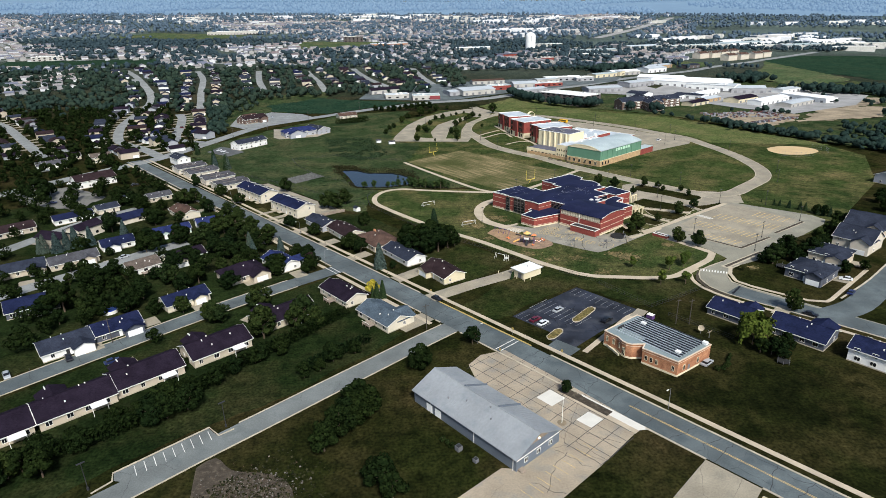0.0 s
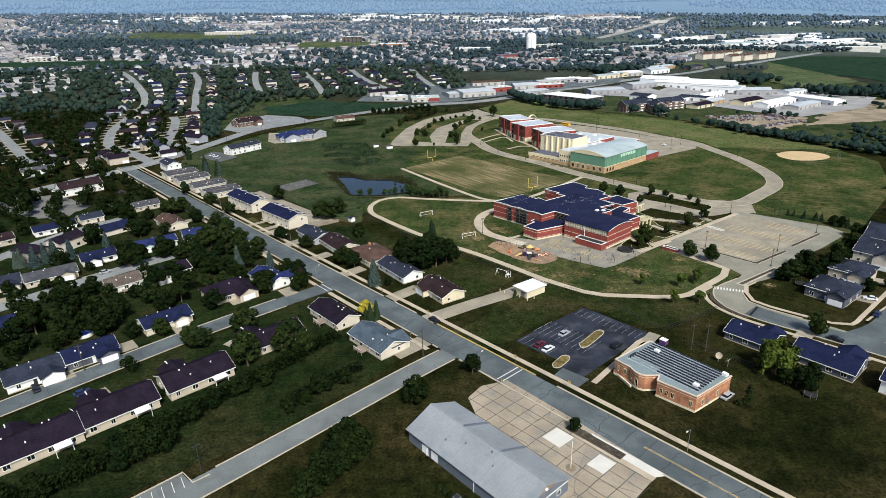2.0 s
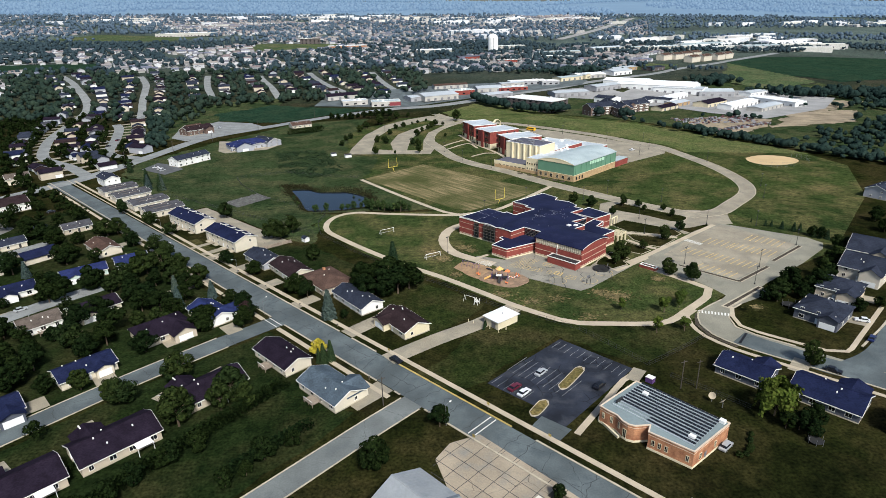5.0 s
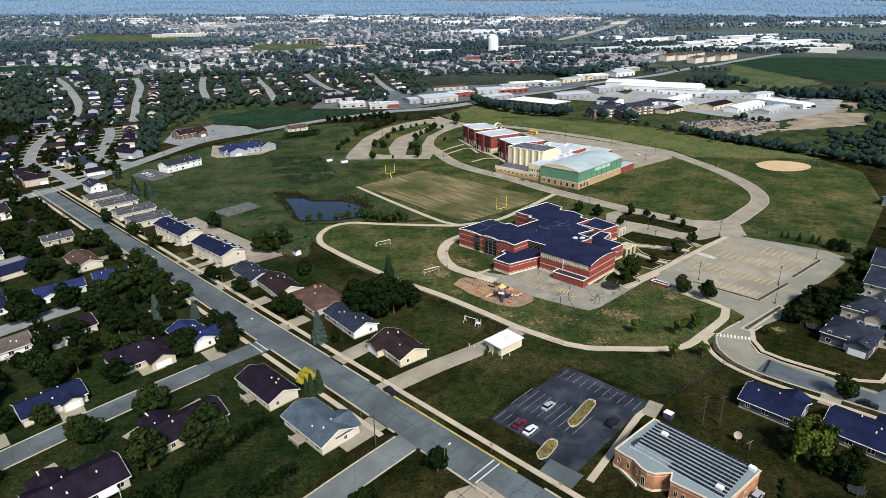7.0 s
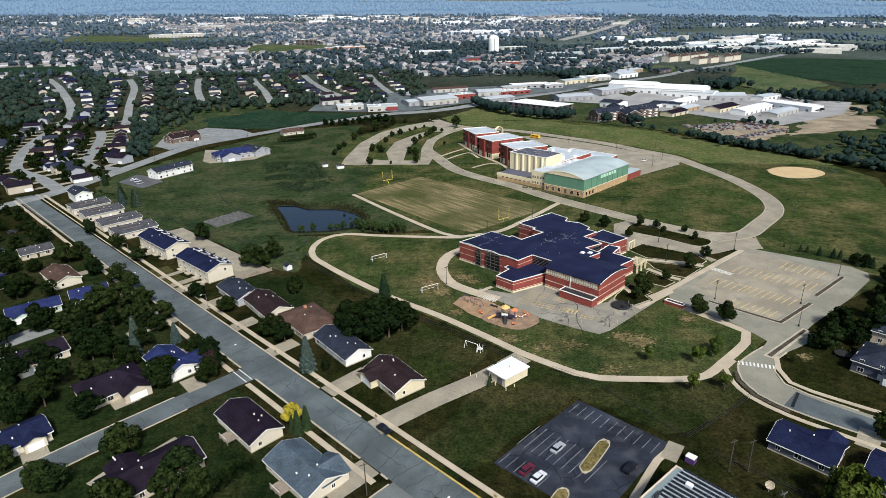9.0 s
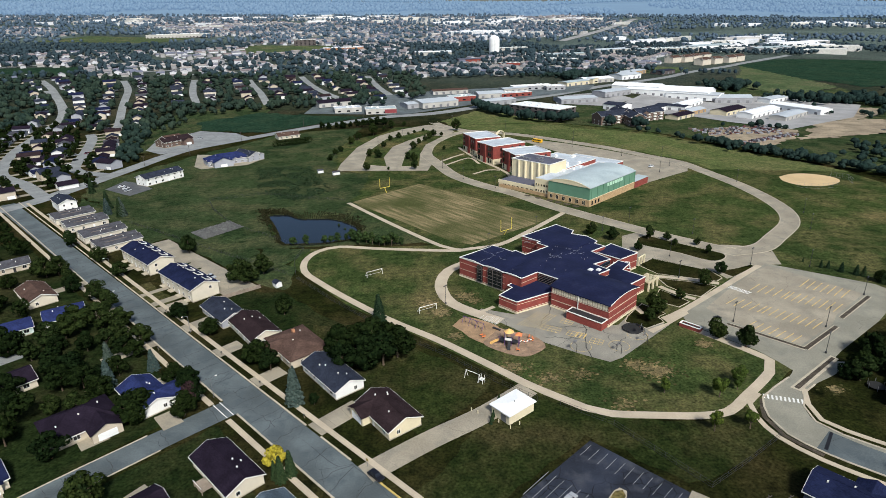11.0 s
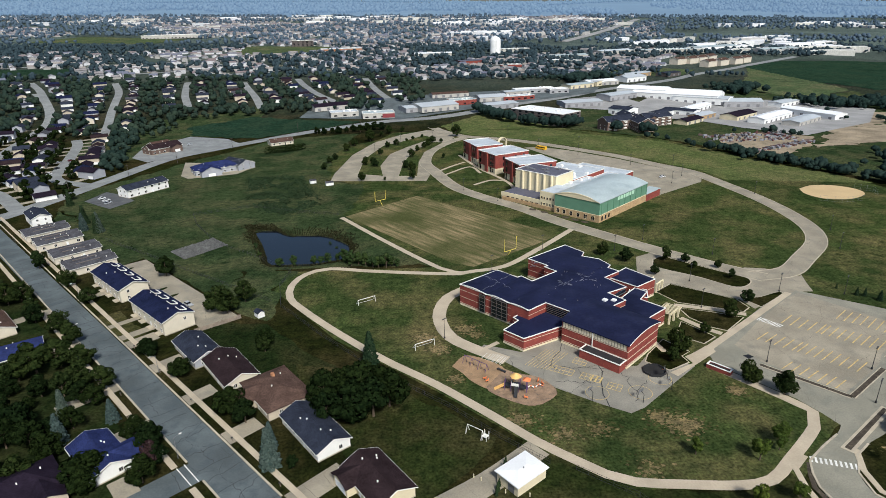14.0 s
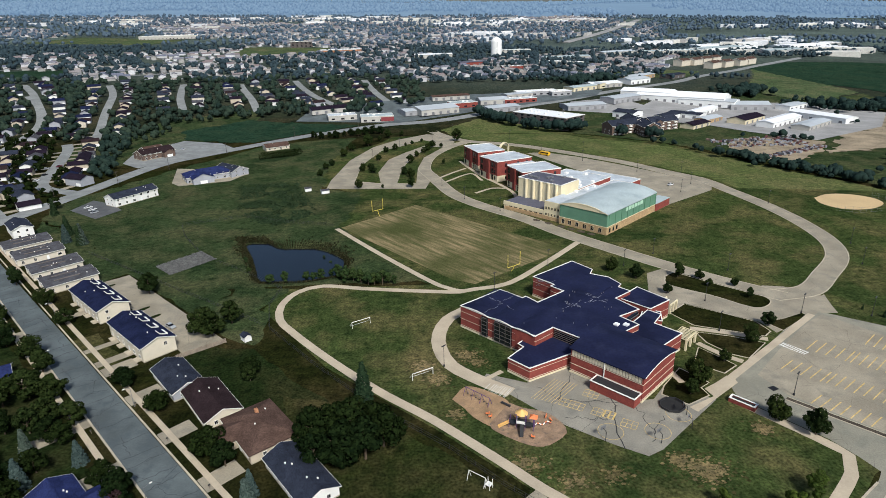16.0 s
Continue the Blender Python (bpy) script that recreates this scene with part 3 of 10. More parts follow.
# drives from the street to the houses
for n0, n1, s, w in ((132, 148, 99.5 + 45, 0.1), (132, 147, 179.5, 6.5), (132, 142, 212, 6.0), (132, 141, 237, 6.0), (132, 142, 262, 6.0), (132, 142, 284, 6.0), (132, 143, 303, 3.0),
                     (132, 150, 337, 4.0), (121, 108, 146, 7.0), (121, 104, 234, 5.0), (121, 104, 260, 5.0), (121, 106, 300, 5.0), (121, 106, 335, 5.0)):
    if w > 1:
        paved("driveway", strip([at(n0, s), at(n1, s)], w, 0.075, curved=False), CONCRETE, "pale concrete driveway", "driveway")
# the lane from the street to the pump house
paved("service_lane", strip([at(131, 156.5), at(150, 154), at(168, 150.5), at(186, 149)], 7.0, 0.08), CONCRETE, "pale concrete service lane to the small block building", "lane")
# car park beside the brick building
paved("car_park", patch([(22.4, 188), (49.9, 211), (67.5, 191.3), (38.5, 164.4), (32.5, 171.5), (34.5, 175.5), (31.5, 178.5)], 0.05, drape=False), ASPHALT_BLACK, "worn black asphalt car park with white bays", "car park")
paved("car_park_entry", patch([(31.2, 167.0), (37.0, 160.4), (41.6, 164.9), (35.0, 171.2)], 0.056, drape=False), ASPHALT_OLD, "grey concrete car park entry", "driveway")
for (ax, ay), (bx, by), n, back, ahead in (((49.6, 209.2), (65.5, 191.4), 11, 5.0, 0.0), ((23.6, 187.8), (31.4, 179.2), 6, 0.0, 5.0), ((33.0, 197.5), (46.5, 183.0), 10, 5.0, 5.0)):
    q = Vector((0.743, 0.669))
    for i in range(n):
        a = Vector((ax, ay)).lerp(Vector((bx, by)), i / (n - 1))
        paved("bay_line", strip([tuple(a - q * back), tuple(a + q * ahead)], 0.11, 0.058, curved=False), PAINT_WORN, "faded white bay line", "road marking")
for pts in (((44.0, 184.0), (51.5, 192.5)), ((33.2, 172.5), (37.0, 177.0))):
    a, b = Vector(pts[0]), Vector(pts[1])
    d = (b - a).normalized()
    n = Vector((-d.y, d.x)) * 1.5
    oval = [tuple(a + n), tuple(a - d * 1.5), tuple(a - n), tuple(b - n), tuple(b + d * 1.5), tuple(b + n)]
    paved("island_kerb", patch(oval, 0.16, 1.0, False, True), KERB, "pale kerb round the planted island", "kerb")
    n *= 0.85
    oval = [tuple(a + n), tuple(a - d * 1.2), tuple(a - n), tuple(b - n), tuple(b + d * 1.2), tuple(b + n)]
    paved("island", patch(oval, 0.17, 1.0, False, True), LAWN_DRY, "dry grass traffic island in the car park", "island")
paved("brick_walk", strip([(42.5, 163.0), (55.0, 177.0), (62.5, 185.5), (68.5, 190.0)], 1.8, 0.1), WALK, "pale walk between car park and brick building", "pavement")
paved("brick_terrace", patch([(68.0, 192.0), (63.5, 186.5), (66.5, 184.0), (71.0, 189.5)], 0.11, drape=False), CONCRETE, "pale concrete terrace by the brick building", "pavement")

# ---- school drives, lots and walks ----
paved("school_lawn", patch([(-44, 358), (-50, 340), (-20, 296), (14, 262), (40, 233), (58, 219), (95, 216), (118, 236), (190, 275), (262, 352), (300, 420), (296, 455), (268, 520), (225, 618), (160, 676), (110, 690), (-60, 690), (-110, 672),
                             (-150, 620), (-120, 585), (-60, 570), (-48, 520), (-25, 500), (-31, 436), (-5, 393), (18, 356)], 0.012, drape=False), LAWN, "green mown lawn of the school grounds", "lawn")
paved("meadow_lawn", patch([(-27, 440), (-22, 500), (-50, 515), (-62, 568), (-118, 583), (-108, 540), (-150, 512), (-205, 470), (-122, 388), (-100, 410), (-88, 436), (-62, 432)], 0.016, drape=False, ragged=4.0), MEADOW_ROUGH, "rough green meadow above the pond", "lawn")
paved("roadside_meadow", patch([(-205, 470), (-212, 502), (-192, 542), (-168, 592), (-140, 630), (-120, 668), (-60, 690), (-40, 690), (-52, 600), (-48, 515), (-62, 540), (-118, 575), (-108, 540), (-150, 512)], 0.05, 6.0, ragged=4.0), MEADOW_ROUGH, "rough green roadside meadow", "lawn")
for pts in ([(-205, 468), (-122, 386), (-104, 368), (-70, 345), (-68, 356), (-72, 368), (-79, 398), (-84, 422), (-88, 438), (-100, 412), (-124, 392)],
            [(18, 357), (-5, 393), (-31, 436), (-27, 442), (-62, 434), (-62, 425), (-34, 414), (-13, 393), (-15, 366), (-14, 360)], [(-92, 442), (-85, 420), (-77, 429), (-62, 423), (-58, 437)], [(-70, 345), (-58, 334), (-46, 348), (-42, 358), (-52, 360), (-66, 362)]):
    paved("pond_meadow", patch(pts, 0.02, drape=False, ragged=4.0), MEADOW_ROUGH, "green grass round the pond", "lawn")
sh = Shape()
_cells = [(x, y) for x in range(-100, 4, 2) for y in range(361, 441, 2) if x + 2 < -36 + (432 - y) * 0.654 and x > -100 + max(0, 400 - y) * 0.5]
_nodes = {}
for x, y in _cells:
    for p in ((x, y), (x + 2, y), (x + 2, y + 2), (x, y + 2)):
        if p not in _nodes:
            _nodes[p] = len(sh.v)
            sh.v.append((p[0], p[1], land(*p) + 0.07))
    sh.f.append(tuple(_nodes[p] for p in ((x, y), (x + 2, y), (x + 2, y + 2), (x, y + 2))))
paved("pond_bank", sh, MEADOW_ROUGH, "green banks sloping to the pond", "lawn")
paved("works_meadow", patch([(205, 640), (230, 616), (262, 556), (300, 472), (352, 392), (430, 430), (520, 560), (560, 836), (470, 800), (430, 868), (270, 775), (180, 785), (150, 690)], 0.03, ragged=4.0), MEADOW_ROUGH, "rough green ground round the works", "lawn")
paved("wayside_meadow", patch([(-290, 640), (-222, 606), (-206, 612), (-228, 642), (-205, 676), (-160, 704), (-205, 722), (-210, 760), (-150, 800), (-170, 830), (-250, 790), (-300, 720)], 0.03, ragged=4.0), MEADOW_ROUGH, "rough green meadow beside the corn", "lawn")
rng = random.Random(6)
FRONT = [(63, 656), (49, 642), (36, 622), (25, 596), (20, 559), (26, 530), (36, 490), (50, 464), (70, 438), (86, 411), (101, 390), (120, 365), (138, 344), (153, 329)]
RING = [(150, 331), (166, 334), (181, 347), (199, 365), (208.5, 385), (212, 412), (211, 441), (206, 474), (201, 501), (185, 527), (167, 558), (135, 597), (108, 626), (86, 642), (60, 658), (40, 690), (28, 728)]
paved("school_drive", strip(FRONT, 8.6, 0.05), CONCRETE, "pale concrete drive past the school buildings")
paved("ring_drive", strip(RING, 8.6, 0.056), CONCRETE, "pale concrete ring drive round the lawn")
kerbed(FRONT, 8.6, 0.15, wide=0.4)
kerbed(RING, 8.6, 0.15, wide=0.4)
paved("rear_yard", patch([(144, 438), (160, 452), (196, 476), (204, 492), (183, 520), (165, 548), (140, 580), (118, 600), (104, 600), (128, 540), (150, 500), (140, 462)], 0.065, drape=False), CONCRETE,
      "pale concrete yard behind the large school building", "yard")
LOT = [(150, 322), (156, 318), (188, 291.5), (190.5, 284), (186, 277.5), (167.5, 263), (142, 246), (126.5, 234), (120, 237), (118.5, 242), (115.5, 249), (101.5, 268.5), (103, 277), (147, 312)]
paved("school_lot", patch(LOT, 0.06, drape=False), LANE, "large pale concrete school car park with faded yellow bays", "car park")
paved("bay_field", patch([(116.5, 268.5), (131.5, 250.5), (151, 263), (156, 268.5), (177.5, 284), (166, 301.5), (157.5, 314), (149, 309), (128, 292), (113.5, 279)], 0.066, drape=False), CONCRETE, "pale tan concrete parking field", "car park")
paved("lot_junction", patch([(142, 336), (152, 322), (159, 319), (168, 328), (158, 338), (150, 340)], 0.07, drape=False), CONCRETE, "pale concrete junction at the car park", "junction")
for (ax, ay), (bx, by), (dx, dy), n in (((131.0, 272.8), (141.8, 260.3), (6.6, 4.4), 8), ((145.6, 282.7), (156.9, 271.4), (7.2, 5.2), 8), ((157.9, 292.6), (167.2, 281.7), (7.6, 5.8), 7), ((120.4, 263.8), (129.8, 252.7), (5.6, 3.5), 7),
                                        ((122.5, 281.5), (129.8, 273.8), (6.6, 4.4), 5), ((137, 291.5), (144.6, 283.7), (7.2, 5.2), 5)):
    for k in range(n):
        a = Vector((ax, ay)).lerp(Vector((bx, by)), k / (n - 1))
        paved("bay_line", strip([tuple(a), tuple(a + Vector((dx, dy)))], 0.32, 0.078, curved=False), PAINT_YELLOW, "faded yellow bay line", "road marking")
for pts, w in ((((115.1, 266.7), (131.4, 248.1)), 1.3), (((131.4, 248.1), (150.7, 260.9)), 1.3), (((156.4, 266.5), (177.9, 281.6)), 1.3)):
    paved("lot_kerb", strip(pts, w + 0.6, 0.16, curved=False), KERB, "pale kerb round the planted strip", "kerb")
    paved("planted_strip", strip(pts, w, 0.18, curved=False), DIRT, "narrow mulched strip edging the car park", "planting")
for k in range(11):
    a = Vector((130.2, 295.0)).lerp(Vector((134.4, 288.8)), k / 10)
    paved("crossing_bar", strip([tuple(a), tuple(a + Vector((2.2, 1.0)))], 0.34, 0.082, curved=False), PAINT_WHITE, "white crossing bar", "road marking")
for ax, ay in ((129.9, 295.4), (132.1, 296.4)):
    paved("crossing_edge", strip([(ax, ay), (ax + 4.6, ay - 6.8)], 0.2, 0.084, curved=False), PAINT_WHITE, "white line edging the crossing", "road marking")
paved("lot_tar_patch", patch([(112.7, 272.4), (114.8, 272.9), (115.7, 271.3), (113.4, 270.3)], 0.082, drape=False), TAR_BLACK, "dark square patch in the car park", "road")
paved("court_walk", patch([(105.6, 278.7), (105.4, 275.5), (87.3, 263.0), (85.9, 265.3), (95.1, 269.6), (94.2, 273.5), (98.6, 275.9), (104, 279.4)], 0.10, drape=False), WALK, "pale walk between the court and the car park", "path")
paved("lot_corner", patch([(169, 329.8), (165.9, 321), (164, 314.6), (158.1, 315), (158.3, 322.8)], 0.073, drape=False), CONCRETE, "pale concrete corner of the car park", "car park")
paved("lot_walk", strip([(104.5, 278), (130, 296.8), (153.8, 314.4)], 2.4, 0.16, curved=False), WALK, "pale walk along the car park", "pavement")
ENTRY_LEFT = [(120.4, 243.1), (121.7, 239.1), (116.7, 233.4), (109.2, 228.7), (103.6, 224.6), (100.4, 216.0), (101.2, 208.9), (106.1, 201.2), (112.9, 194.2), (120, 187.6), (131, 177), (144, 163.5), (165, 141.5)]
ENTRY_RIGHT = [(138.6, 239.7), (132.1, 234.1), (122.0, 229.2), (116.6, 225.6), (112.4, 219.6), (111.4, 213.0), (115.0, 207.3), (123.6, 199.0), (129.2, 193.4), (138, 184.6), (151, 171), (172, 148)]
_left, _right = [tuple(q) for q in smooth_line(ENTRY_LEFT, 2.0)], [tuple(q) for q in smooth_line(ENTRY_RIGHT, 2.0)]
paved("entry_drive", patch(_left[:60] + _right[:58][::-1], 0.052, 4.0, False), LANE, "grey concrete entry drive curving into the car park")
paved("street_east", strip([(108.6, 206.0), (113, 200.6), (119, 194.6), (126, 187.6), (134.5, 180.4), (147.5, 167.2), (168.5, 144.8)], 9.4, 0.063), ASPHALT_OLD, "blue-grey asphalt residential street")
paved("street_east_cross", strip([(131, 183.5), (146, 190.5), (164, 205.5), (190, 228), (240, 270)], 9.5, 0.066), ASPHALT_OLD, "blue-grey asphalt side street by the townhouses")
paved("tar_patch", patch([(106.6, 202.6), (112.4, 208.8), (112.9, 208.2), (107.2, 202.0)], 0.072, drape=False), TAR_BLACK, "black tar patch across the drive", "road")
for edge, o in ((ENTRY_LEFT[2:], -0.2), (ENTRY_RIGHT[2:8], 0.2)):
    paved("kerb", strip(edge, 0.5, 0.16), KERB, "pale concrete kerb along the entry drive", "kerb")
paved("planted_verge", strip([(103.0, 224.0), (99.2, 216.0), (100.0, 208.4), (105.2, 200.4)], 1.2, 0.05), DIRT, "dark mulched strip along the kerb", "planting")
paved("pavement", strip([(103.5, 226.5), (98.6, 222.5), (97.2, 216.0), (98.2, 208.0), (103.8, 199.0), (111.5, 191.2), (128, 174.8), (160, 141)], 1.5, 0.1), WALK, "pale pavement curving beside the drive", "pavement")
paved("pavement", strip([(117.5, 227.5), (114.2, 220.5), (113.4, 213.6), (117, 208.6), (125.6, 200.6), (131.5, 195.5), (137.5, 194.2), (147.5, 202.2), (170, 221.5)], 1.5, 0.1), WALK, "pale pavement curving beside the drive", "pavement")
kerbed([(144, 196.5), (164, 211.5), (190, 234), (240, 276)], 0.0, 0.15)
paved("entry_island_kerb", patch([(114.0, 228.4), (115.8, 226.2), (137.6, 241.2), (136.6, 243.6)], 0.16, drape=False), KERB, "pale kerb round the entry island", "kerb")
paved("entry_island", patch([(115.0, 228.3), (115.9, 227.2), (136.7, 241.6), (136.3, 242.6)], 0.18, drape=False), DIRT, "narrow planted island in the entry drive", "island")
for k in range(10):
    a = Vector((103.8, 224.2)).lerp(Vector((112.8, 220.6)), k / 9)
    paved("crossing_bar", strip([tuple(a), tuple(a + Vector((0.9, 1.9)))], 0.5, 0.072, curved=False), PAINT_WHITE, "white crossing bar", "road marking")
LOOP = [(90, 397), (67, 371.5), (48.5, 353.5), (34, 349.5), (27.7, 347.5), (9.1, 350.6), (-12.1, 355.2), (-29, 359.5), (-39, 354.4), (-43.2, 342.7), (-41.6, 331.0), (-35.7, 321.5), (-21.0, 302.5),
        (-2.6, 281.5), (13.5, 266), (29.1, 248.7), (38.5, 237.7), (46.9, 229.7), (52.7, 224.5), (59.0, 221.3), (70, 219.6), (82.7, 218.2), (91.0, 219.3), (98.7, 225), (112.6, 236.5), (116.5, 243), (101, 266)]
paved("loop_path", strip(LOOP, 3.0, 0.075), WALK, "pale concrete path looping round the school field", "path")
paved("field_path", strip([(-31, 432.5), (-5, 391), (20, 354.5), (30, 348.2)], 2.6, 0.07), WALK, "pale concrete path beside the sports field", "path")
PLAZA_RING = [(31, 334), (21.5, 325), (17.6, 314.5), (17.2, 304.5), (20.2, 293.5), (28.5, 284.2), (37, 277)]
paved("plaza_ring_path", strip(PLAZA_RING, 5.0, 0.07), WALK, "broad pale path curving round the school wing", "path")
paved("play_court", patch([(36.5, 276), (28.5, 284), (31, 287.5), (42.5, 281.5), (55.5, 289), (58, 287), (73.5, 269.5), (77.5, 270), (82, 275), (90, 272), (95, 268), (86.6, 261.2), (71.7, 249), (67, 246.8), (60.2, 251.5), (49.3, 260.5)], 0.06, drape=False),
      COURT, "pale cracked concrete play court with painted games", "court")
paved("playground_bed", patch([(19.2, 275.3), (24.2, 281.3), (31.5, 277.2), (35.6, 272.1), (33, 268), (29.5, 262), (24.4, 266.7), (22.5, 270.5)], 0.085, 1.5, False, True), MULCH, "orange wood-chip playground bed", "playground")
paved("playground_bed", patch([(35.8, 272.0), (39.1, 269.3), (45.4, 266.4), (49.0, 259.8), (47.2, 255.8), (39.6, 252.8), (29.0, 261.0), (31, 266)], 0.092, 1.5, False, True), MULCH_GREY, "worn grey-brown wood-chip playground bed", "playground")
for (ax, ay), (bx, by), (dx, dy), n in (((42.3, 273.7), (48.5, 270.4), (9.2, 9.0), 8), ((28.2, 277.9), (34.5, 274.7), (3.2, 4.2), 6), ((30.5, 277.2), (34.2, 275.0), (3.0, 4.2), 4)):
    for k in range(n):
        a = Vector((ax, ay)).lerp(Vector((bx, by)), k / (n - 1))
        paved("game_line", strip([tuple(a), tuple(a + Vector((dx, dy)))], 0.14, 0.078, curved=False), PAINT_YELLOW if n == 8 else PAINT_WHITE, "faded game line on the court", "road marking")
for cx, cy in ((60.5, 257.0), (73.0, 256.0), (81.5, 262.5)):
    ringpts = [(cx + 3.4 * math.cos(a * 0.35), cy + 3.4 * math.sin(a * 0.35)) for a in range(19)]
    paved("game_line", strip(ringpts, 0.13, 0.068, curved=False), PAINT_YELLOW, "faded yellow half circle on the court", "road marking")
for gx, gy, cols, w in ((53.3, 269.6, 5, 0.13), (59.5, 265.6, 2, 0.13), (62.4, 264.0, 2, 0.5), (60.2, 274.0, 3, 0.13), (66.5, 259.5, 3, 0.13)):
    m = pose(gx, gy, 0.074, 0, 0, -34)
    sh = Shape()
    for u in range(cols + 1):
        sh.box(-cols * 0.7 + 1.4 * u - w / 2, -cols * 0.7 + 1.4 * u + w / 2, -1.7, 1.7, -0.005, 0.0, m)
    for v in (-1.7, 0, 1.7):
        sh.box(-cols * 0.7, cols * 0.7, v - 0.1, v + 0.1, -0.005, 0.001, m)
    paved("game_grid", sh, PAINT_YELLOW, "faded yellow game grid on the court", "road marking")
for pts, w in (([(106, 309), (117, 304.8), (128.5, 299)], 2.4), ([(104, 299), (109, 290.5), (113, 286.5)], 2.2), ([(31, 285), (36, 288.5)], 1.6), ([(89, 277), (88, 283)], 2.0)):
    paved("school_walk", strip(pts, w, 0.125), WALK, "pale walk across the school lawn", "path")
MALL = [(109, 357), (119.5, 362), (134, 347), (149, 335), (159, 334), (164, 327), (164, 320), (153, 313), (134, 303), (132.5, 311), (112.5, 328), (101, 319), (97, 322)]
paved("entry_mall", patch(MALL, 0.078, drape=False), CONCRETE, "pale concrete drop-off drive before the school", "drive")
for k, pts in enumerate(([(115, 353), (122, 356), (136, 341), (145, 331), (145, 325), (137, 321.5), (126, 333), (113.5, 345)], [(103.5, 321), (112, 327.5), (124, 318), (131.5, 311), (132.6, 304), (129, 301), (117, 306.5), (108, 311)],
                         [(133.5, 311), (141, 312.2), (151.5, 316), (152, 314), (137, 304)], [(106.5, 306.5), (117, 302.5), (126.5, 296.8), (116, 288), (111.5, 291), (107, 299)], [(103, 296.5), (108, 288.5), (110, 284.5), (104, 280.5), (97, 287)],
                         [(82.6, 275.9), (91.6, 285.1), (97.2, 276.4), (93.6, 274), (94.2, 270), (86.2, 266.2), (80.4, 271.9)])):
    paved("island_kerb", patch(pts, 0.105, 1.5, False, k == 0), KERB, "pale kerb round the grass island", "kerb")
    c = Vector((sum(p[0] for p in pts) / len(pts), sum(p[1] for p in pts) / len(pts)))
    paved("grass_island", patch([tuple(Vector(p) + (c - Vector(p)).normalized() * 0.45) for p in pts], 0.12, 1.5, False, k == 0), GRASS, "dark grass island beside the drop-off drive", "island")

# curved staff car park before the large school building
OUT = [(-46.5, 514), (-46, 535), (-38, 596), (-22, 645), (0, 676), (26, 697), (40, 690)]
paved("curved_lot", patch(OUT + [(47, 672), (50, 655), (36, 622), (25, 596), (20, 559), (24, 530), (19, 505)], 0.04, drape=False), CONCRETE, "pale concrete curved car park", "car park")
for pts in ([(-29, 530), (-28, 577), (-14, 630), (2, 644), (22, 670), (32, 658), (7, 620), (-8, 592), (-14, 553), (-11, 522)], [(0, 520), (3, 562), (13, 606), (29, 639), (38, 634), (21, 598), (15, 560), (13, 518)]):
    paved("lot_median_kerb", patch(pts, 0.14, drape=False), KERB, "pale kerb round the planted median", "kerb")
    c = Vector((sum(p[0] for p in pts) / len(pts), sum(p[1] for p in pts) / len(pts)))
    paved("lot_median", patch([tuple(Vector(p) + (c - Vector(p)).normalized() * 0.7) for p in pts], 0.16, drape=False), LAWN, "grass median with small trees", "island")
for pts, w in (([(30, 532), (40, 545), (50, 556)], 2.0), ([(33, 520), (52, 540), (58, 520)], 2.0), ([(48, 580), (54, 552), (60, 530), (69, 506), (74, 486), (73, 466)], 2.4), ([(50, 490), (62, 500), (70, 498)], 2.0)):
    paved("campus_walk", strip(pts, w, 0.085), WALK, "pale walk before the brick school wings", "path")

# sports ground
paved("practice_field", patch([(-29, 434), (12, 470), (44, 433), (82, 390), (66, 377), (35, 354.5), (26, 359.5)], 0.03, drape=False), FIELD, "dry striped practice field of mown grass", "field")
paved("ball_diamond", patch([(246, 452), (258, 458), (270, 456), (278, 447), (276, 436), (262, 428), (248, 430), (243, 441)], 0.05, 2.0, True, True), SAND, "orange sand ball diamond", "diamond")
rng = random.Random(44)
SPOTS = ((79, 241, 5.6, 130), (74, 245, 3.6, 50), (26, 299, 4.5, 70), (11, 294, 4.5, 70), (101, 254.6, 3.0, 50), (126, 226, 2.0, 24), (16, 286, 4, 60), (36, 247, 5, 50), (56, 241, 4, 40), (29, 294, 3, 30), (64, 225, 5, 25), (46, 240, 5, 40), (20, 268, 3, 30))
for name, mat, label, spread, z0, few in (("worn_turf", WORN, "thin yellowed spots in the school lawn", 0.75, 0.018, 3.0), ("bare_turf", SANDY_TURF, "bare sandy spots in the school lawn", 0.45, 0.034, 3.2)):
    sh = Shape()
    for px, py, r, n in SPOTS:
        for _ in range(int(n * few)):
            x, y, k = rng.gauss(px, r * spread), rng.gauss(py, r * spread * 0.75), 0.10 + 0.6 * rng.random() ** 2.5
            z = z0 + 0.0000007 * len(sh.v)
            sh.add([(x + k * math.cos(0.785 * i) * (0.6 + 0.7 * rng.random()), y + 0.8 * k * math.sin(0.785 * i) * (0.6 + 0.7 * rng.random()), z) for i in range(8)], [tuple(range(8))])
    whole(name, sh, mat, label, "ground", "stuff")
for pts, lab in (([(9, 182), (22, 190), (50, 213), (68.5, 194), (84, 199.5), (98, 208.5), (97, 221), (82, 216), (60, 219), (45, 230.5), (36, 238), (26, 224), (12, 204), (-2, 192)], "green lawn between the car park and the path"),
                 ([(-5, 272), (16, 252.5), (28, 239), (21, 229), (6, 216), (-8, 230), (-14, 244), (-26, 258), (-30, 282)], "green back lawn beside the path fence")):
    paved("lawn", patch(pts, 0.014, drape=False, ragged=2.0), YARD_LAWN, lab, "lawn")
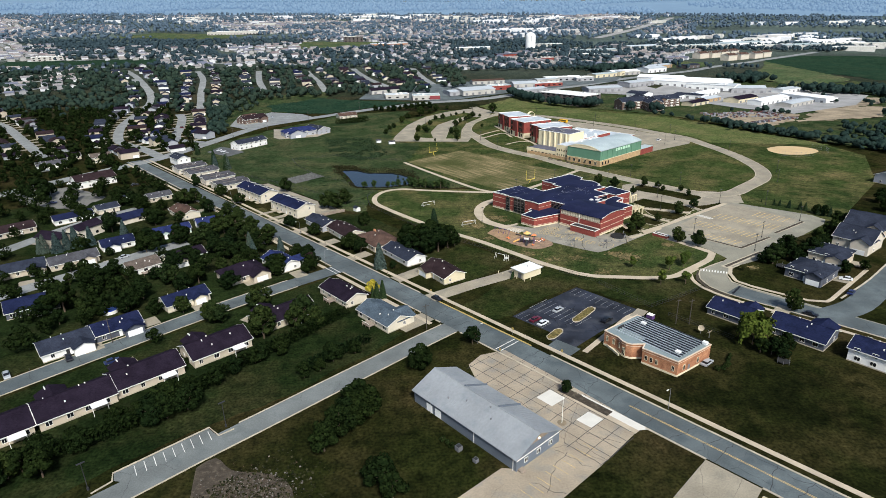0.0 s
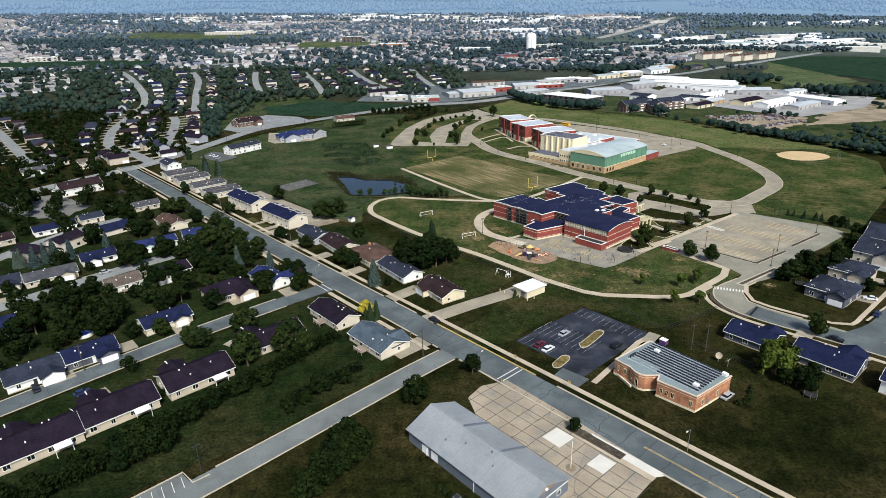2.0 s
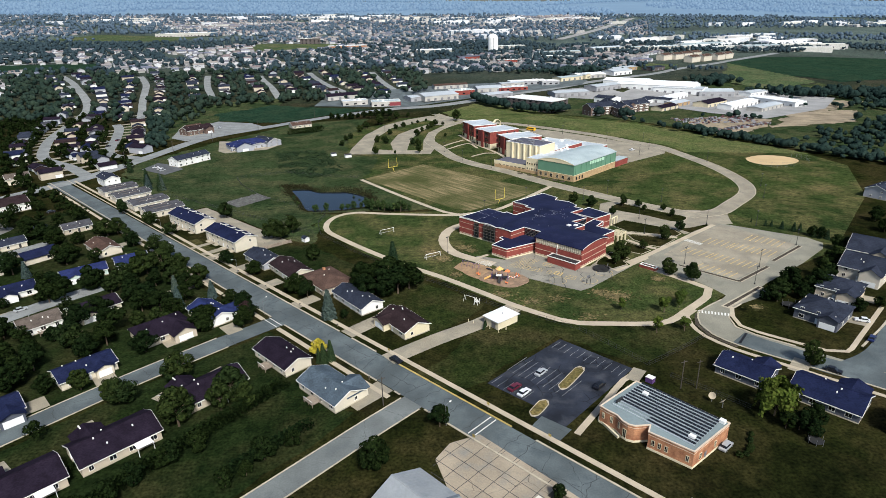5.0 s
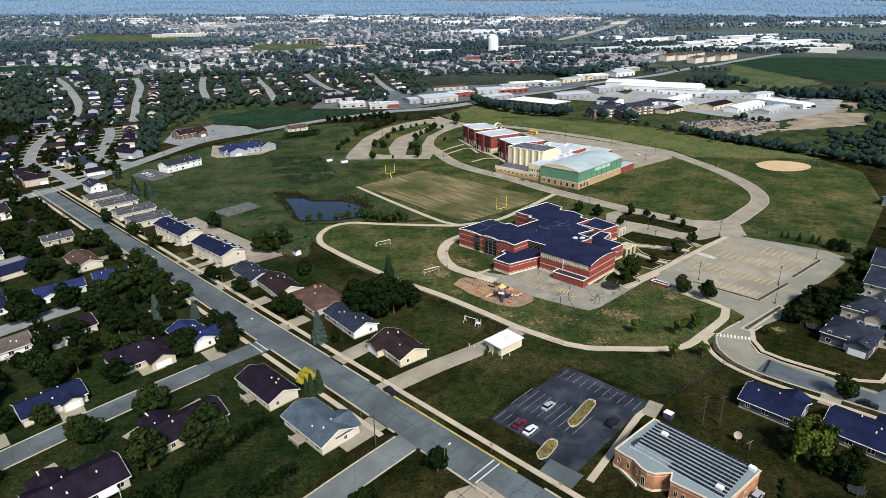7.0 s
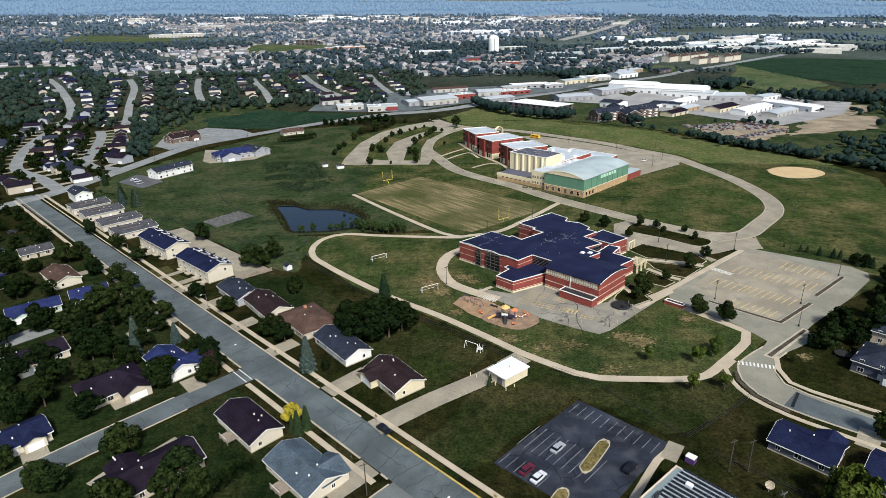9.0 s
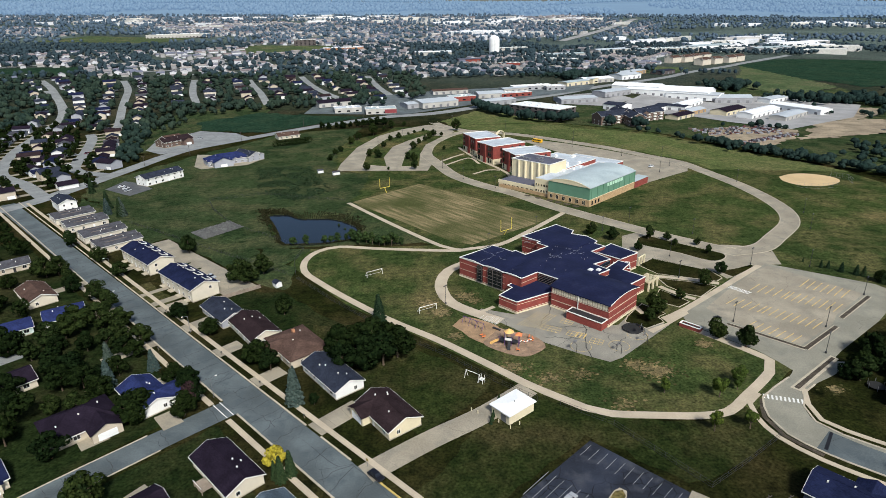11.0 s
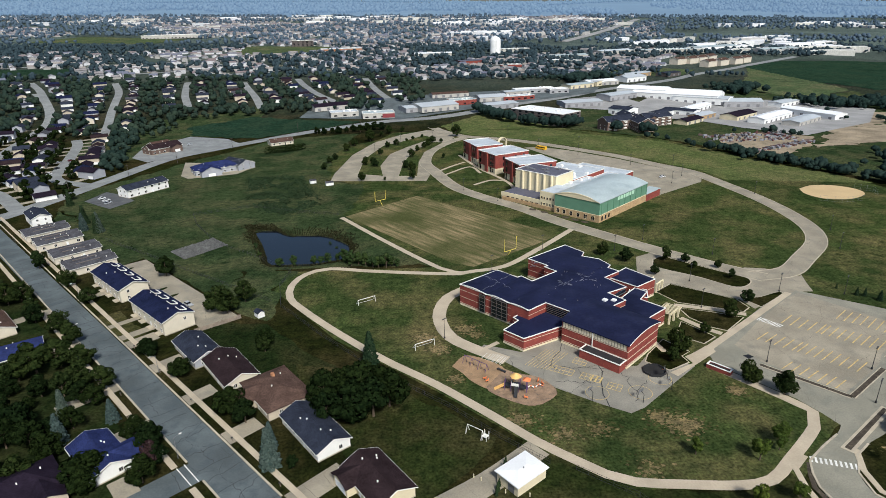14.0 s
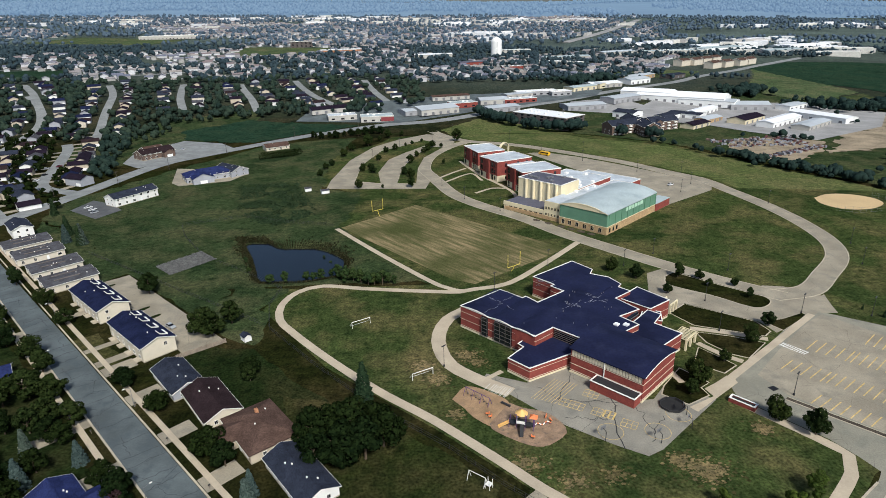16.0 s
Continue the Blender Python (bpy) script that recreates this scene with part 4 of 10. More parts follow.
for pts, lab in (([(-16, 177), (-25, 166), (-40, 150), (-55, 136), (-64, 131), (-83, 114), (-100, 95), (-118, 100), (-100, 117), (-84, 129), (-75, 141), (-65, 156), (-52, 172), (-38, 189)], "dark green slope below the long hedge"),
                 ([at(115, 213), at(115, 420), at(20, 420), at(-60, 330), at(-60, 204), at(30, 208)], "dark green garden lawns west of the street"),
                 ([at(115, 201), at(70, 200), at(30, 197), at(-15, 193), (-118, 104), (-100, 117), (-84, 129), (-75, 141), (-65, 156), (-52, 172), (-38, 189), (-20, 180)], "dark green garden lawns round the duplexes")):
    paved("lawn", patch(pts, 0.013, drape=False, ragged=1.2), GARDEN, lab, "lawn")
paved("lawn", patch([(-60, 313), (-46, 310), (-30, 290), (-6, 266), (-24, 253), (-40, 270), (-58, 290), (-73, 305)], 0.013, drape=False, ragged=1.2), GARDEN, "dark green back lawns behind the houses", "lawn")
paved("lawn", patch([(-205, 468), (-190, 436), (-150, 393), (-130, 372), (-119, 383), (-88, 351), (-58, 318), (-46, 312), (-46, 336), (-60, 347), (-104, 368), (-122, 388)], 0.015, drape=False, ragged=2.0), MEADOW_ROUGH, "rough green lawn behind the townhouses", "lawn")
paved("north_verge", patch([(48, 692), (146, 682), (172, 656), (150, 698), (116, 746), (96, 778), (62, 742), (42, 716)], 0.08, ragged=2.5), NORTH_LAWN, "dry yellow-green verge by the through road", "field")
paved("north_field", patch([(214, 478), (210, 505), (192, 532), (173, 563), (141, 602), (113, 632), (91, 648), (65, 665), (50, 690), (146, 680), (170, 648), (202, 628), (222, 606), (250, 553), (269, 514), (288, 484), (298, 458), (280, 462), (240, 472)], 0.02, drape=False, ragged=2.0), NORTH_LAWN, "dry yellow-green field beyond the ring drive", "field")

# pond
sh = Shape()
sh.prism([(-48 + 46 * math.cos(a), 393 + 40 * math.sin(a)) for a in [0.2 * k for k in range(31)]], -1.4, -1.15)
whole("pond", sh, WATER, "still dark pond in a grassy hollow", "pond", "structure")
rng = random.Random(5)
sh = Shape()
for i in range(900):
    u, v = rng.uniform(-1, 1), rng.uniform(-1, 1)
    x, y = -97 + 7.6 * u + 5.2 * v, 393 + 8.6 * u - 5.6 * v
    k = 0.16 + 0.22 * rng.random()
    m = pose(x, y, land(x, y) + 0.1 + k * 0.2, rng.random() * 90, rng.random() * 90, rng.random() * 90)
    sh.box(-k, k, -k * 0.7, k * 0.7, -k * 0.5, k * 0.5, m)
paved("rubble_bed", patch([(-109.8, 390), (-99.4, 379), (-84.2, 396), (-94.6, 407.2)], 0.09, drape=False), RUBBLE, "grey gravel bed under the stones", "ground")
whole("rubble_heap", sh, RUBBLE, "flat bed of grey stone rubble on the grass", "rubble", "stuff")

# forecourt of the steel barn
paved("barn_forecourt", patch([(9.5, 162.5), (17.5, 165.2), (33, 146.8), (46.5, 130), (48, 125), (35, 112), (24, 102), (4, 84), (-9, 95), (1, 103), (11.5, 112), (15.5, 111.5), (24, 122), (18, 130), (9, 142), (5.5, 157)], 0.055, drape=False), CONCRETE_CRACKED,
      "cracked pale concrete forecourt of the steel barn", "forecourt")
paved("forecourt_strip", patch([(30.2, 142.8), (32.2, 144.6), (43.2, 132.4), (41.2, 130.6)], 0.15, drape=False), DIRT, "planted strip along the street", "planting")
paved("forecourt_slab", patch([(23.8, 139.6), (28.2, 143.2), (31.8, 139.0), (27.4, 135.4)], 0.07, drape=False), SLAB_NEW, "new white concrete slab in the forecourt", "slab")
paved("forecourt_slab", patch([(32.8, 129.4), (36.8, 132.8), (40.0, 129.4), (36.0, 126.0)], 0.07, drape=False), SLAB_NEW, "new white concrete slab in the forecourt", "slab")
paved("apron_slab", patch([at(121.4, 59), at(117, 62), at(119.8, 79), at(121.4, 80)], 0.075, drape=False), SLAB_NEW, "new white concrete apron at the street", "slab")
for k in range(9):
    a = Vector((13.5, 107.5)) + Vector((1.62, 1.42)) * 1.35 * k
    paved("bay_line", strip([tuple(a + Vector((1.6, -2.6))), tuple(a + Vector((4.6, -5.7)))], 0.12, 0.063, curved=False), PAINT_YELLOW, "faded yellow bay line", "road marking")
paved("south_pad", patch([at(120.8, 44), at(120.8, 31), at(98, 29), at(98, 43)], 0.06, drape=False), CONCRETE, "pale concrete drive at the street", "driveway")


# sealed cracks and slab joints
TAR = surface("crack_sealant", (0.035, 0.035, 0.037), 0.7, 0.2)
rng = random.Random(11)


def crack(a, b, wide=0.13, z=0.062, wander=0.5, bits=7, label="dark sealed crack across the concrete"):
    a, b = Vector(a), Vector(b)
    n = Vector((-(b - a).y, (b - a).x)).normalized()
    pts = [tuple(a.lerp(b, k / bits) + n * (rng.gauss(0, wander) if 0 < k < bits else 0)) for k in range(bits + 1)]
    paved("crack_seal", strip(pts, wide, z, deep=0.03), TAR, label, "crack")


s = -30.0
while s < 480:
    if rng.random() < 0.85:
        crack(at(121.4, s), at(131.2, s + rng.gauss(0, 1.2)), 0.14 if s < 300 else 0.2, wander=0.35)
    if rng.random() < 0.35:
        n = 121.5 + 9.5 * rng.random()
        crack(at(n, s), at(n + rng.gauss(0, 1.0), s + 6 + 8 * rng.random()), 0.13, wander=0.3)
    s += 4.5 + 3.5 * rng.random()
for k in range(14):
    n = 116 - 13.5 * k
    crack(at(n, 202 - 0.02 * k * 13), at(n + rng.gauss(0, 1), 210 - 0.02 * k * 13), 0.12, wander=0.25)
for a, b, w in (((57, 286), (50, 272), 0.2), ((60, 283), (67, 276), 0.2), ((45, 279), (52, 270), 0.18), ((66, 277), (62, 250), 0.3), ((71, 268), (72, 255), 0.2), ((53, 272), (70, 268), 0.2), ((50, 264), (60, 262), 0.2), ((60, 262), (66, 268), 0.16), ((77, 262), (70, 252), 0.18)):
    crack(a, b, w, 0.066, 0.55, 9)
YARD = [(9.5, 162.5), (17.5, 165.2), (33, 146.8), (46.5, 130), (46, 122), (35, 112), (28, 118.5), (27.5, 122), (3, 149.5), (5.5, 157)]


def in_yard(x, y):
    ok = False
    for (ax, ay), (bx, by) in zip(YARD, YARD[1:] + YARD[:1]):
        if (ay > y) != (by > y) and x < (bx - ax) * (y - ay) / (by - ay) + ax:
            ok = not ok
    return ok


for across in (True, False):
    for k in range(14):
        run = []
        for i in range(140):
            p = at(92 + 0.5 * i, 60 + 4.7 * k) if across else at(97.5 + 3.9 * k, 55 + 0.5 * i)
            if in_yard(*p):
                run.append(p)
        if len(run) > 5:
            crack(run[0], run[-1], 0.15, 0.062 if across else 0.066, 0.07, 6, "dark joint between forecourt slabs")
for a, b in (((28, 117), (24, 111)), ((24, 111), (21, 104)), ((31, 121), (37, 114)), ((34, 124), (42, 120)), ((25, 118), (33, 112)), ((18, 107), (26, 103)), ((16, 140), (22, 134)), ((20, 150), (24, 146))):
    crack(a, b, 0.11, 0.062, 0.4, 5)


# ---- buildings: helpers ----
def local(n, s):
    """Matrix of the street grid's axes with its origin at a place of the grid."""
    x, y = at(n, s)
    return pose(x, y, 0, 0, 0, 42)


PANE_MESH = {}


def pane_mesh(w, h, material, depth=0.06):
    key = (round(w, 2), round(h, 2), material.name, depth)
    if key not in PANE_MESH:
        PANE_MESH[key] = Shape().box(-w / 2, w / 2, -depth, 0.02, 0, h).mesh("pane", material)
    return PANE_MESH[key]


def frame_mesh(w, h, material, bar=0.09):
    key = ("frame", round(w, 2), round(h, 2), material.name)
    if key not in PANE_MESH:
        sh = Shape()
        for x0, x1, z0, z1 in ((-w / 2 - bar, -w / 2, -bar, h + bar), (w / 2, w / 2 + bar, -bar, h + bar), (-w / 2, w / 2, -bar, 0), (-w / 2, w / 2, h, h + bar), (-0.03, 0.03, 0, h)):
            sh.box(x0, x1, -0.1, 0.03, z0, z1)
        PANE_MESH[key] = sh.mesh("frame", material)
    return PANE_MESH[key]


def window(parent, x, y, z, turn, w=1.2, h=1.2, trim=None, glass=None):
    """A window in a wall whose outside faces local -y turned by turn degrees: a frame and a pane."""
    ob = child("window", frame_mesh(w, h, trim or COPING), parent, pose(x, y, z, 0, 0, turn))
    child("pane", pane_mesh(w, h, glass or GLASS_DARK), ob)
    return ob


def leaf_door(parent, x, y, turn, w=1.0, h=2.1, material=None, name="door"):
    key = ("door", w, h, (material or WHITE_METAL).name)
    if key not in PANE_MESH:
        sh = Shape().box(-w / 2, w / 2, -0.05, 0.03, 0.02, h)
        rows = 4 if w > 2 else 2
        for i in range(rows):
            sh.box(-w / 2 + 0.12, w / 2 - 0.12, -0.07, 0.0, 0.12 + i * h / rows, (i + 1) * h / rows - 0.06)
        PANE_MESH[key] = sh.mesh(name, material or WHITE_METAL)
    return child(name, PANE_MESH[key], parent, pose(x, y, 0.05, 0, 0, turn))


def coping_loop(poly, z, wide=0.45, high=0.3):
    """A capping along a wall's top, mitred at the corners of a closed outline."""
    sh = Shape()
    n = len(poly)
    p = [Vector(q) for q in poly]
    for i in range(n):
        d0, d1 = (p[i] - p[i - 1]).normalized(), (p[(i + 1) % n] - p[i]).normalized()
        n0, n1 = Vector((-d0.y, d0.x)), Vector((-d1.y, d1.x))
        m = (n0 + n1) / max(0.35, 1 + n0.dot(n1)) * (wide / 2)
        a, b = p[i] + m, p[i] - m
        sh.v += [(a.x, a.y, z), (b.x, b.y, z), (b.x, b.y, z + high), (a.x, a.y, z + high)]
    for i in range(n):
        o, e = 4 * i, 4 * ((i + 1) % n)
        sh.f += [(o + k, e + k, e + (k + 1) % 4, o + (k + 1) % 4) for k in range(4)]
    return sh


def vault(n0, n1, s0, s1, z, rise, along="s", over=0.4, steps=14, thick=0.35):
    """A shallow barrel roof over a rectangle, its axis along s or n."""
    sh = Shape()
    for i in range(steps + 1):
        t = i / steps
        h = z + rise * (1 - (2 * t - 1) ** 2)
        if along == "s":
            x = n0 - over + (n1 - n0 + 2 * over) * t
            ring = [(x, s0 - over, h), (x, s1 + over, h), (x, s1 + over, h - thick), (x, s0 - over, h - thick)]
        else:
            y = s0 - over + (s1 - s0 + 2 * over) * t
            ring = [(n1 + over, y, h), (n0 - over, y, h), (n0 - over, y, h - thick), (n1 + over, y, h - thick)]
        sh.v += ring
    for i in range(steps):
        o = 4 * i
        sh.f += [(o, o + 1, o + 5, o + 4)[::-1], (o + 3, o + 7, o + 6, o + 2)[::-1], (o, o + 4, o + 7, o + 3)[::-1], (o + 1, o + 2, o + 6, o + 5)[::-1]]
    e = 4 * steps
    sh.f += [(0, 3, 2, 1), (e, e + 1, e + 2, e + 3)]
    return sh


def arch_wall(n0, n1, s0, s1, z, rise, along="s", steps=14):
    """The walls below a barrel roof, with arched ends."""
    sh = Shape()
    for i in range(steps + 1):
        t = i / steps
        h = z - 0.2 + rise * (1 - (2 * t - 1) ** 2)
        p = [(n0 + (n1 - n0) * t, s0), (n0 + (n1 - n0) * t, s1)] if along == "s" else [(n0, s0 + (s1 - s0) * t), (n1, s0 + (s1 - s0) * t)]
        sh.v += [(*p[0], 0), (*p[0], h), (*p[1], 0), (*p[1], h)]
    for i in range(steps):
        o = 4 * i
        sh.f += [(o, o + 4, o + 5, o + 1), (o + 2, o + 3, o + 7, o + 6), (o + 1, o + 5, o + 7, o + 3)]
    e = 4 * steps
    sh.f += [(0, 1, 3, 2), (e, e + 2, e + 3, e + 1)]
    return sh


# ---- the brick school with the navy roof ----
def school():
    t = thing("school_building", "red brick school with navy flat and vaulted roofs and pale bands", "school", pose(0, 0, 0, 0, 0, 42))
    H = 8.4
    rr = random.Random(13)
    # (outline, height): main wings as flat-roofed blocks
    blocks = [
        ("main_block", [(232.2, 219.6), (251.9, 217.4), (251.8, 207.1), (253.7, 206.9), (252.6, 200.8), (266.6, 199.2), (267.0, 205.3), (269.1, 205.2), (269.7, 215.4), (293.0, 212.9), (291.0, 202.0), (286.8, 200.4), (288.6, 193.4), (286.0, 186.6), (283.0, 186.0),
                        (282.8, 180.9), (273.8, 182.0), (271.4, 171.6), (262.5, 174.0), (261.4, 166.4), (254.2, 167.5), (254.2, 174.4), (241.0, 175.9), (241.0, 186.2), (232.4, 187.0)], H),
        ("east_wing", [(277, 170), (277.5, 182.5), (290.5, 182.2), (288, 168.3)], 7.0),
        ("south_wing", [(257, 156), (258, 170), (277, 171), (277, 166), (269.5, 164.8), (269, 155)], 6.25),
        ("link", [(275, 164.5), (271, 171), (279, 173.5), (281, 168)], 5.0),
        ("low_wing", [(220.8, 180.4), (220.9, 188.9), (229.5, 189.4), (230.0, 192.0), (232.6, 192.0), (241.2, 187.0), (241.2, 175.5), (236.6, 175.8)], 4.8),
    ]
    for name, poly, h in blocks:
        w = part("wall", Shape().prism(poly, 0, h), BRICK_RED, t)
        part("roof", Shape().prism(poly, h - 0.1, h + 0.06), ROOF_NAVY, t, "dark navy roof membrane")
        part("coping", coping_loop(poly, h, 0.3, 0.24), COPING, t, "white roof coping")
        for z in (1.0, 3.6, 6.4):
            if z < h - 1:
                part("belt_course", coping_loop(poly, z, 0.1, 0.16), BRICK_BAND, t, "pale belt course")
        part("plinth", coping_loop(poly, 0.0, 0.16, 0.7), STONE_CREAM, t, "cream block plinth")
    # vaulted caps
    for s0, s1, rise in ((187.3, 196.2, 0.5), (196.2, 206.4, 0.62), (206.4, 219.2, 0.62)):
        part("vaulted_roof", vault(232.3, 251.2, s0, s1, H - 0.05, rise, "n", 0.0, thick=0.5), ROOF_NAVY, t, "shallow navy vaulted roof")
        part("vault_wall", arch_wall(232.3, 232.6, s0, s1, H + 0.1, rise, "n"), BRICK_RED, t, "red brick wall under the vault")
        part("vault_edge", vault(232.0, 232.3, s0, s1, H + 0.16, rise, "n", 0.0, thick=0.24), COPING, t, "white curved roof edge")
    part("vaulted_roof", vault(270.3, 286, 188, 212.0, H - 0.1, 0.5, "s", -0.1), ROOF_NAVY, t, "shallow navy vaulted roof")
    for n0, s0, n1, s1 in ((233, 209.1, 249, 209.9), (244.1, 218.2, 242.1, 204.6), (262.4, 209.2, 278.1, 205.8), (268.5, 213, 268.5, 199.6), (253.4, 191.7, 264.8, 189.5), (259.6, 194.2, 259.4, 184.9), (262.8, 187.3, 270, 187.3), (270.0, 194, 269.6, 184)):
        a, b = Vector((n0, s0)), Vector((n1, s1))
        d = (b - a).normalized()
        for k in range(8):
            p = a.lerp(b, rr.random()) + Vector((-d.y, d.x)) * rr.gauss(0, 0.5)
            q = p + d * rr.uniform(0.8, 3.0)
            m = Matrix.Translation((p.x, p.y, H + (0.5 if n0 > 251 else 1.02))) @ Matrix.Rotation(math.atan2(d.y, d.x) + rr.gauss(0, 0.15), 4, "Z")
            part("roof_stain", Shape().box(0, (q - p).length, -0.06, 0.06, -0.42, -0.405), ROOF_STREAK, t, "chalky streak on the membrane").matrix_basis = m
    # glazed bays of the west wall
    for s0, s1, top in ((206.8, 209.4, 8.0), (196.4, 203.6, 8.2)):
        bay = part("glazed_bay", Shape().box(231.75, 232.3, s0, s1, 0.8, top), GLASS_DARK, t, "tall dark glazed bay")
        for k in range(6):
            z = 0.9 + (top - 1.0) * k / 5
            part("mullion", Shape().box(231.66, 231.8, s0, s1, z - 0.06, z + 0.06), MULLION, bay)
        for k in range(int((s1 - s0) / 1.8) + 1):
            s = s0 + (s1 - s0) * k / max(1, int((s1 - s0) / 1.8))
            part("mullion", Shape().box(231.66, 231.8, s - 0.05, s + 0.05, 0.8, top), MULLION, bay)
    bay = part("glazed_bay", Shape().box(240.8, 241.2, 176.4, 185.6, 5.0, 8.1), GLASS_DARK, t, "dark clerestory above the low wing")
    for k in range(5):
        part("mullion", Shape().box(240.7, 240.82, 176.4, 185.6, 5.1 + 0.68 * k, 5.2 + 0.68 * k), MULLION, bay)
    for s0 in (182.0, 184.6, 187.2):
        window(t, 221.2, s0, 1.2, -90, 1.0, 1.2, STEEL_DARK)
    for n0 in (224, 227, 230, 233):
        window(t, n0, 180.6 - (n0 - 221.2) * 0.29, 1.3, -16, 1.3, 1.2, STEEL_DARK)
    leaf_door(t, 234.4, 177.0, -16, 1.8, 2.2, STEEL_DARK)
    # gym
    part("gym_wall", arch_wall(234, 254, 150.5, 174.5, 8.6, 1.4, "s"), BRICK_RED, t, "red brick gymnasium wall")
    part("gym_roof", vault(234, 254, 150.5, 174.5, 8.7, 1.4, "s", 0.5), ROOF_NAVY, t, "navy barrel roof over the gymnasium")
    part("gym_roof_edge", vault(234, 254, 150.05, 150.2, 8.66, 1.4, "s", 0.2, thick=0.16), COPING, t, "white barrel roof edge")
    glaz = part("clerestory", Shape().box(233.86, 234.1, 151, 174, 6.3, 8.2), GLASS_WALL, t, "cream translucent clerestory band")
    for k in range(24):
        part("mullion", Shape().box(233.8, 233.9, 151 + k, 151.12 + k, 6.3, 8.2), MULLION, glaz)
    for z in (1.0, 3.2, 5.9):
        part("belt_course", Shape().box(233.9, 254.1, 150.4, 174.6, z, z + 0.18), BRICK_BAND, t, "pale belt course")
    part("plinth", Shape().box(233.85, 254.15, 150.35, 174.65, 0, 0.7), STONE_CREAM, t, "cream block plinth")
    part("annex", Shape().box(230, 234, 150.8, 165, 0, 3.0), BRICK_RED, t, "low brick annex with an open top")
    part("annex_coping", coping_loop([(230, 150.8), (230, 165), (234, 165), (234, 150.8)], 3.0, 0.35, 0.22), COPING, t, "white coping")
    part("annex_roof", Shape().box(230.3, 233.7, 151.1, 164.7, 2.9, 3.05), STEEL_DARK, t, "dark annex roof")
    part("downpipe", Shape().box(233.6, 233.85, 162.7, 162.9, 3, 8.4), COPING, t, "pale downpipe")
    # roof units, screen wall and ducts
    part("louvre", Shape().box(263.5, 270.5, 171.2, 171.9, 6.5, H - 0.2), GLASS_DARK, t, "dark louvred band")
    for n0, s0 in ((255.6, 171.0), (257.6, 168.6)):
        part("roof_unit", Shape().box(n0, n0 + 1.7, s0, s0 + 1.6, H, H + 0.5).box(n0 + 0.2, n0 + 1.5, s0 + 0.2, s0 + 1.4, H + 0.5, H + 0.65), WHITE_METAL, t, "white rooftop unit")
    rr = random.Random(3)
    for k in range(16):
        n0, s0 = 236 + rr.random() * 45, 178 + rr.random() * 20
        part("vent", Shape().tube((n0, s0, H), (n0, s0, H + 0.55), 0.11), STEEL_GREY, t, "small grey roof vent")
    # windows of the other walls
    for n0 in (236, 240, 244, 248):
        window(t, n0, 219.3 - (n0 - 232) * 0.08, 3.0, 176, 1.6, 1.6, STEEL_DARK)
    for s0 in (158, 161, 164):
        window(t, 254, s0 - 5, 1.2, 90, 1.4, 1.4, STEEL_DARK)
    # pergola at the entrance
    perg = part("pergola", Shape().box(290.5, 296.5, 168.6, 169.0, 3.6, 4.0).box(290.5, 296.5, 172.6, 173.0, 3.6, 4.0), PRECAST, t, "cream entrance pergola")
    for n0 in (291, 293.6, 296.2):
        for s0 in (168.8, 172.8):
            part("column", Shape().box(n0 - 0.3, n0 + 0.3, s0 - 0.3, s0 + 0.3, 0, 3.6), PRECAST, perg)
    perg = part("pergola", Shape().box(269.5, 277.5, 153.4, 153.8, 3.6, 4.0).box(269.5, 277.5, 157.4, 157.8, 3.6, 4.0), PRECAST, t, "cream entrance pergola")
    for n0 in (270, 273.6, 277.2):
        for s0 in (153.6, 157.6):
            part("column", Shape().box(n0 - 0.3, n0 + 0.3, s0 - 0.3, s0 + 0.3, 0, 3.6), PRECAST, perg)
    for k in range(9):
        part("rafter", Shape().box(269.6 + k * 0.95, 269.85 + k * 0.95, 152.6, 158.6, 4.0, 4.2), PRECAST, perg)


school()


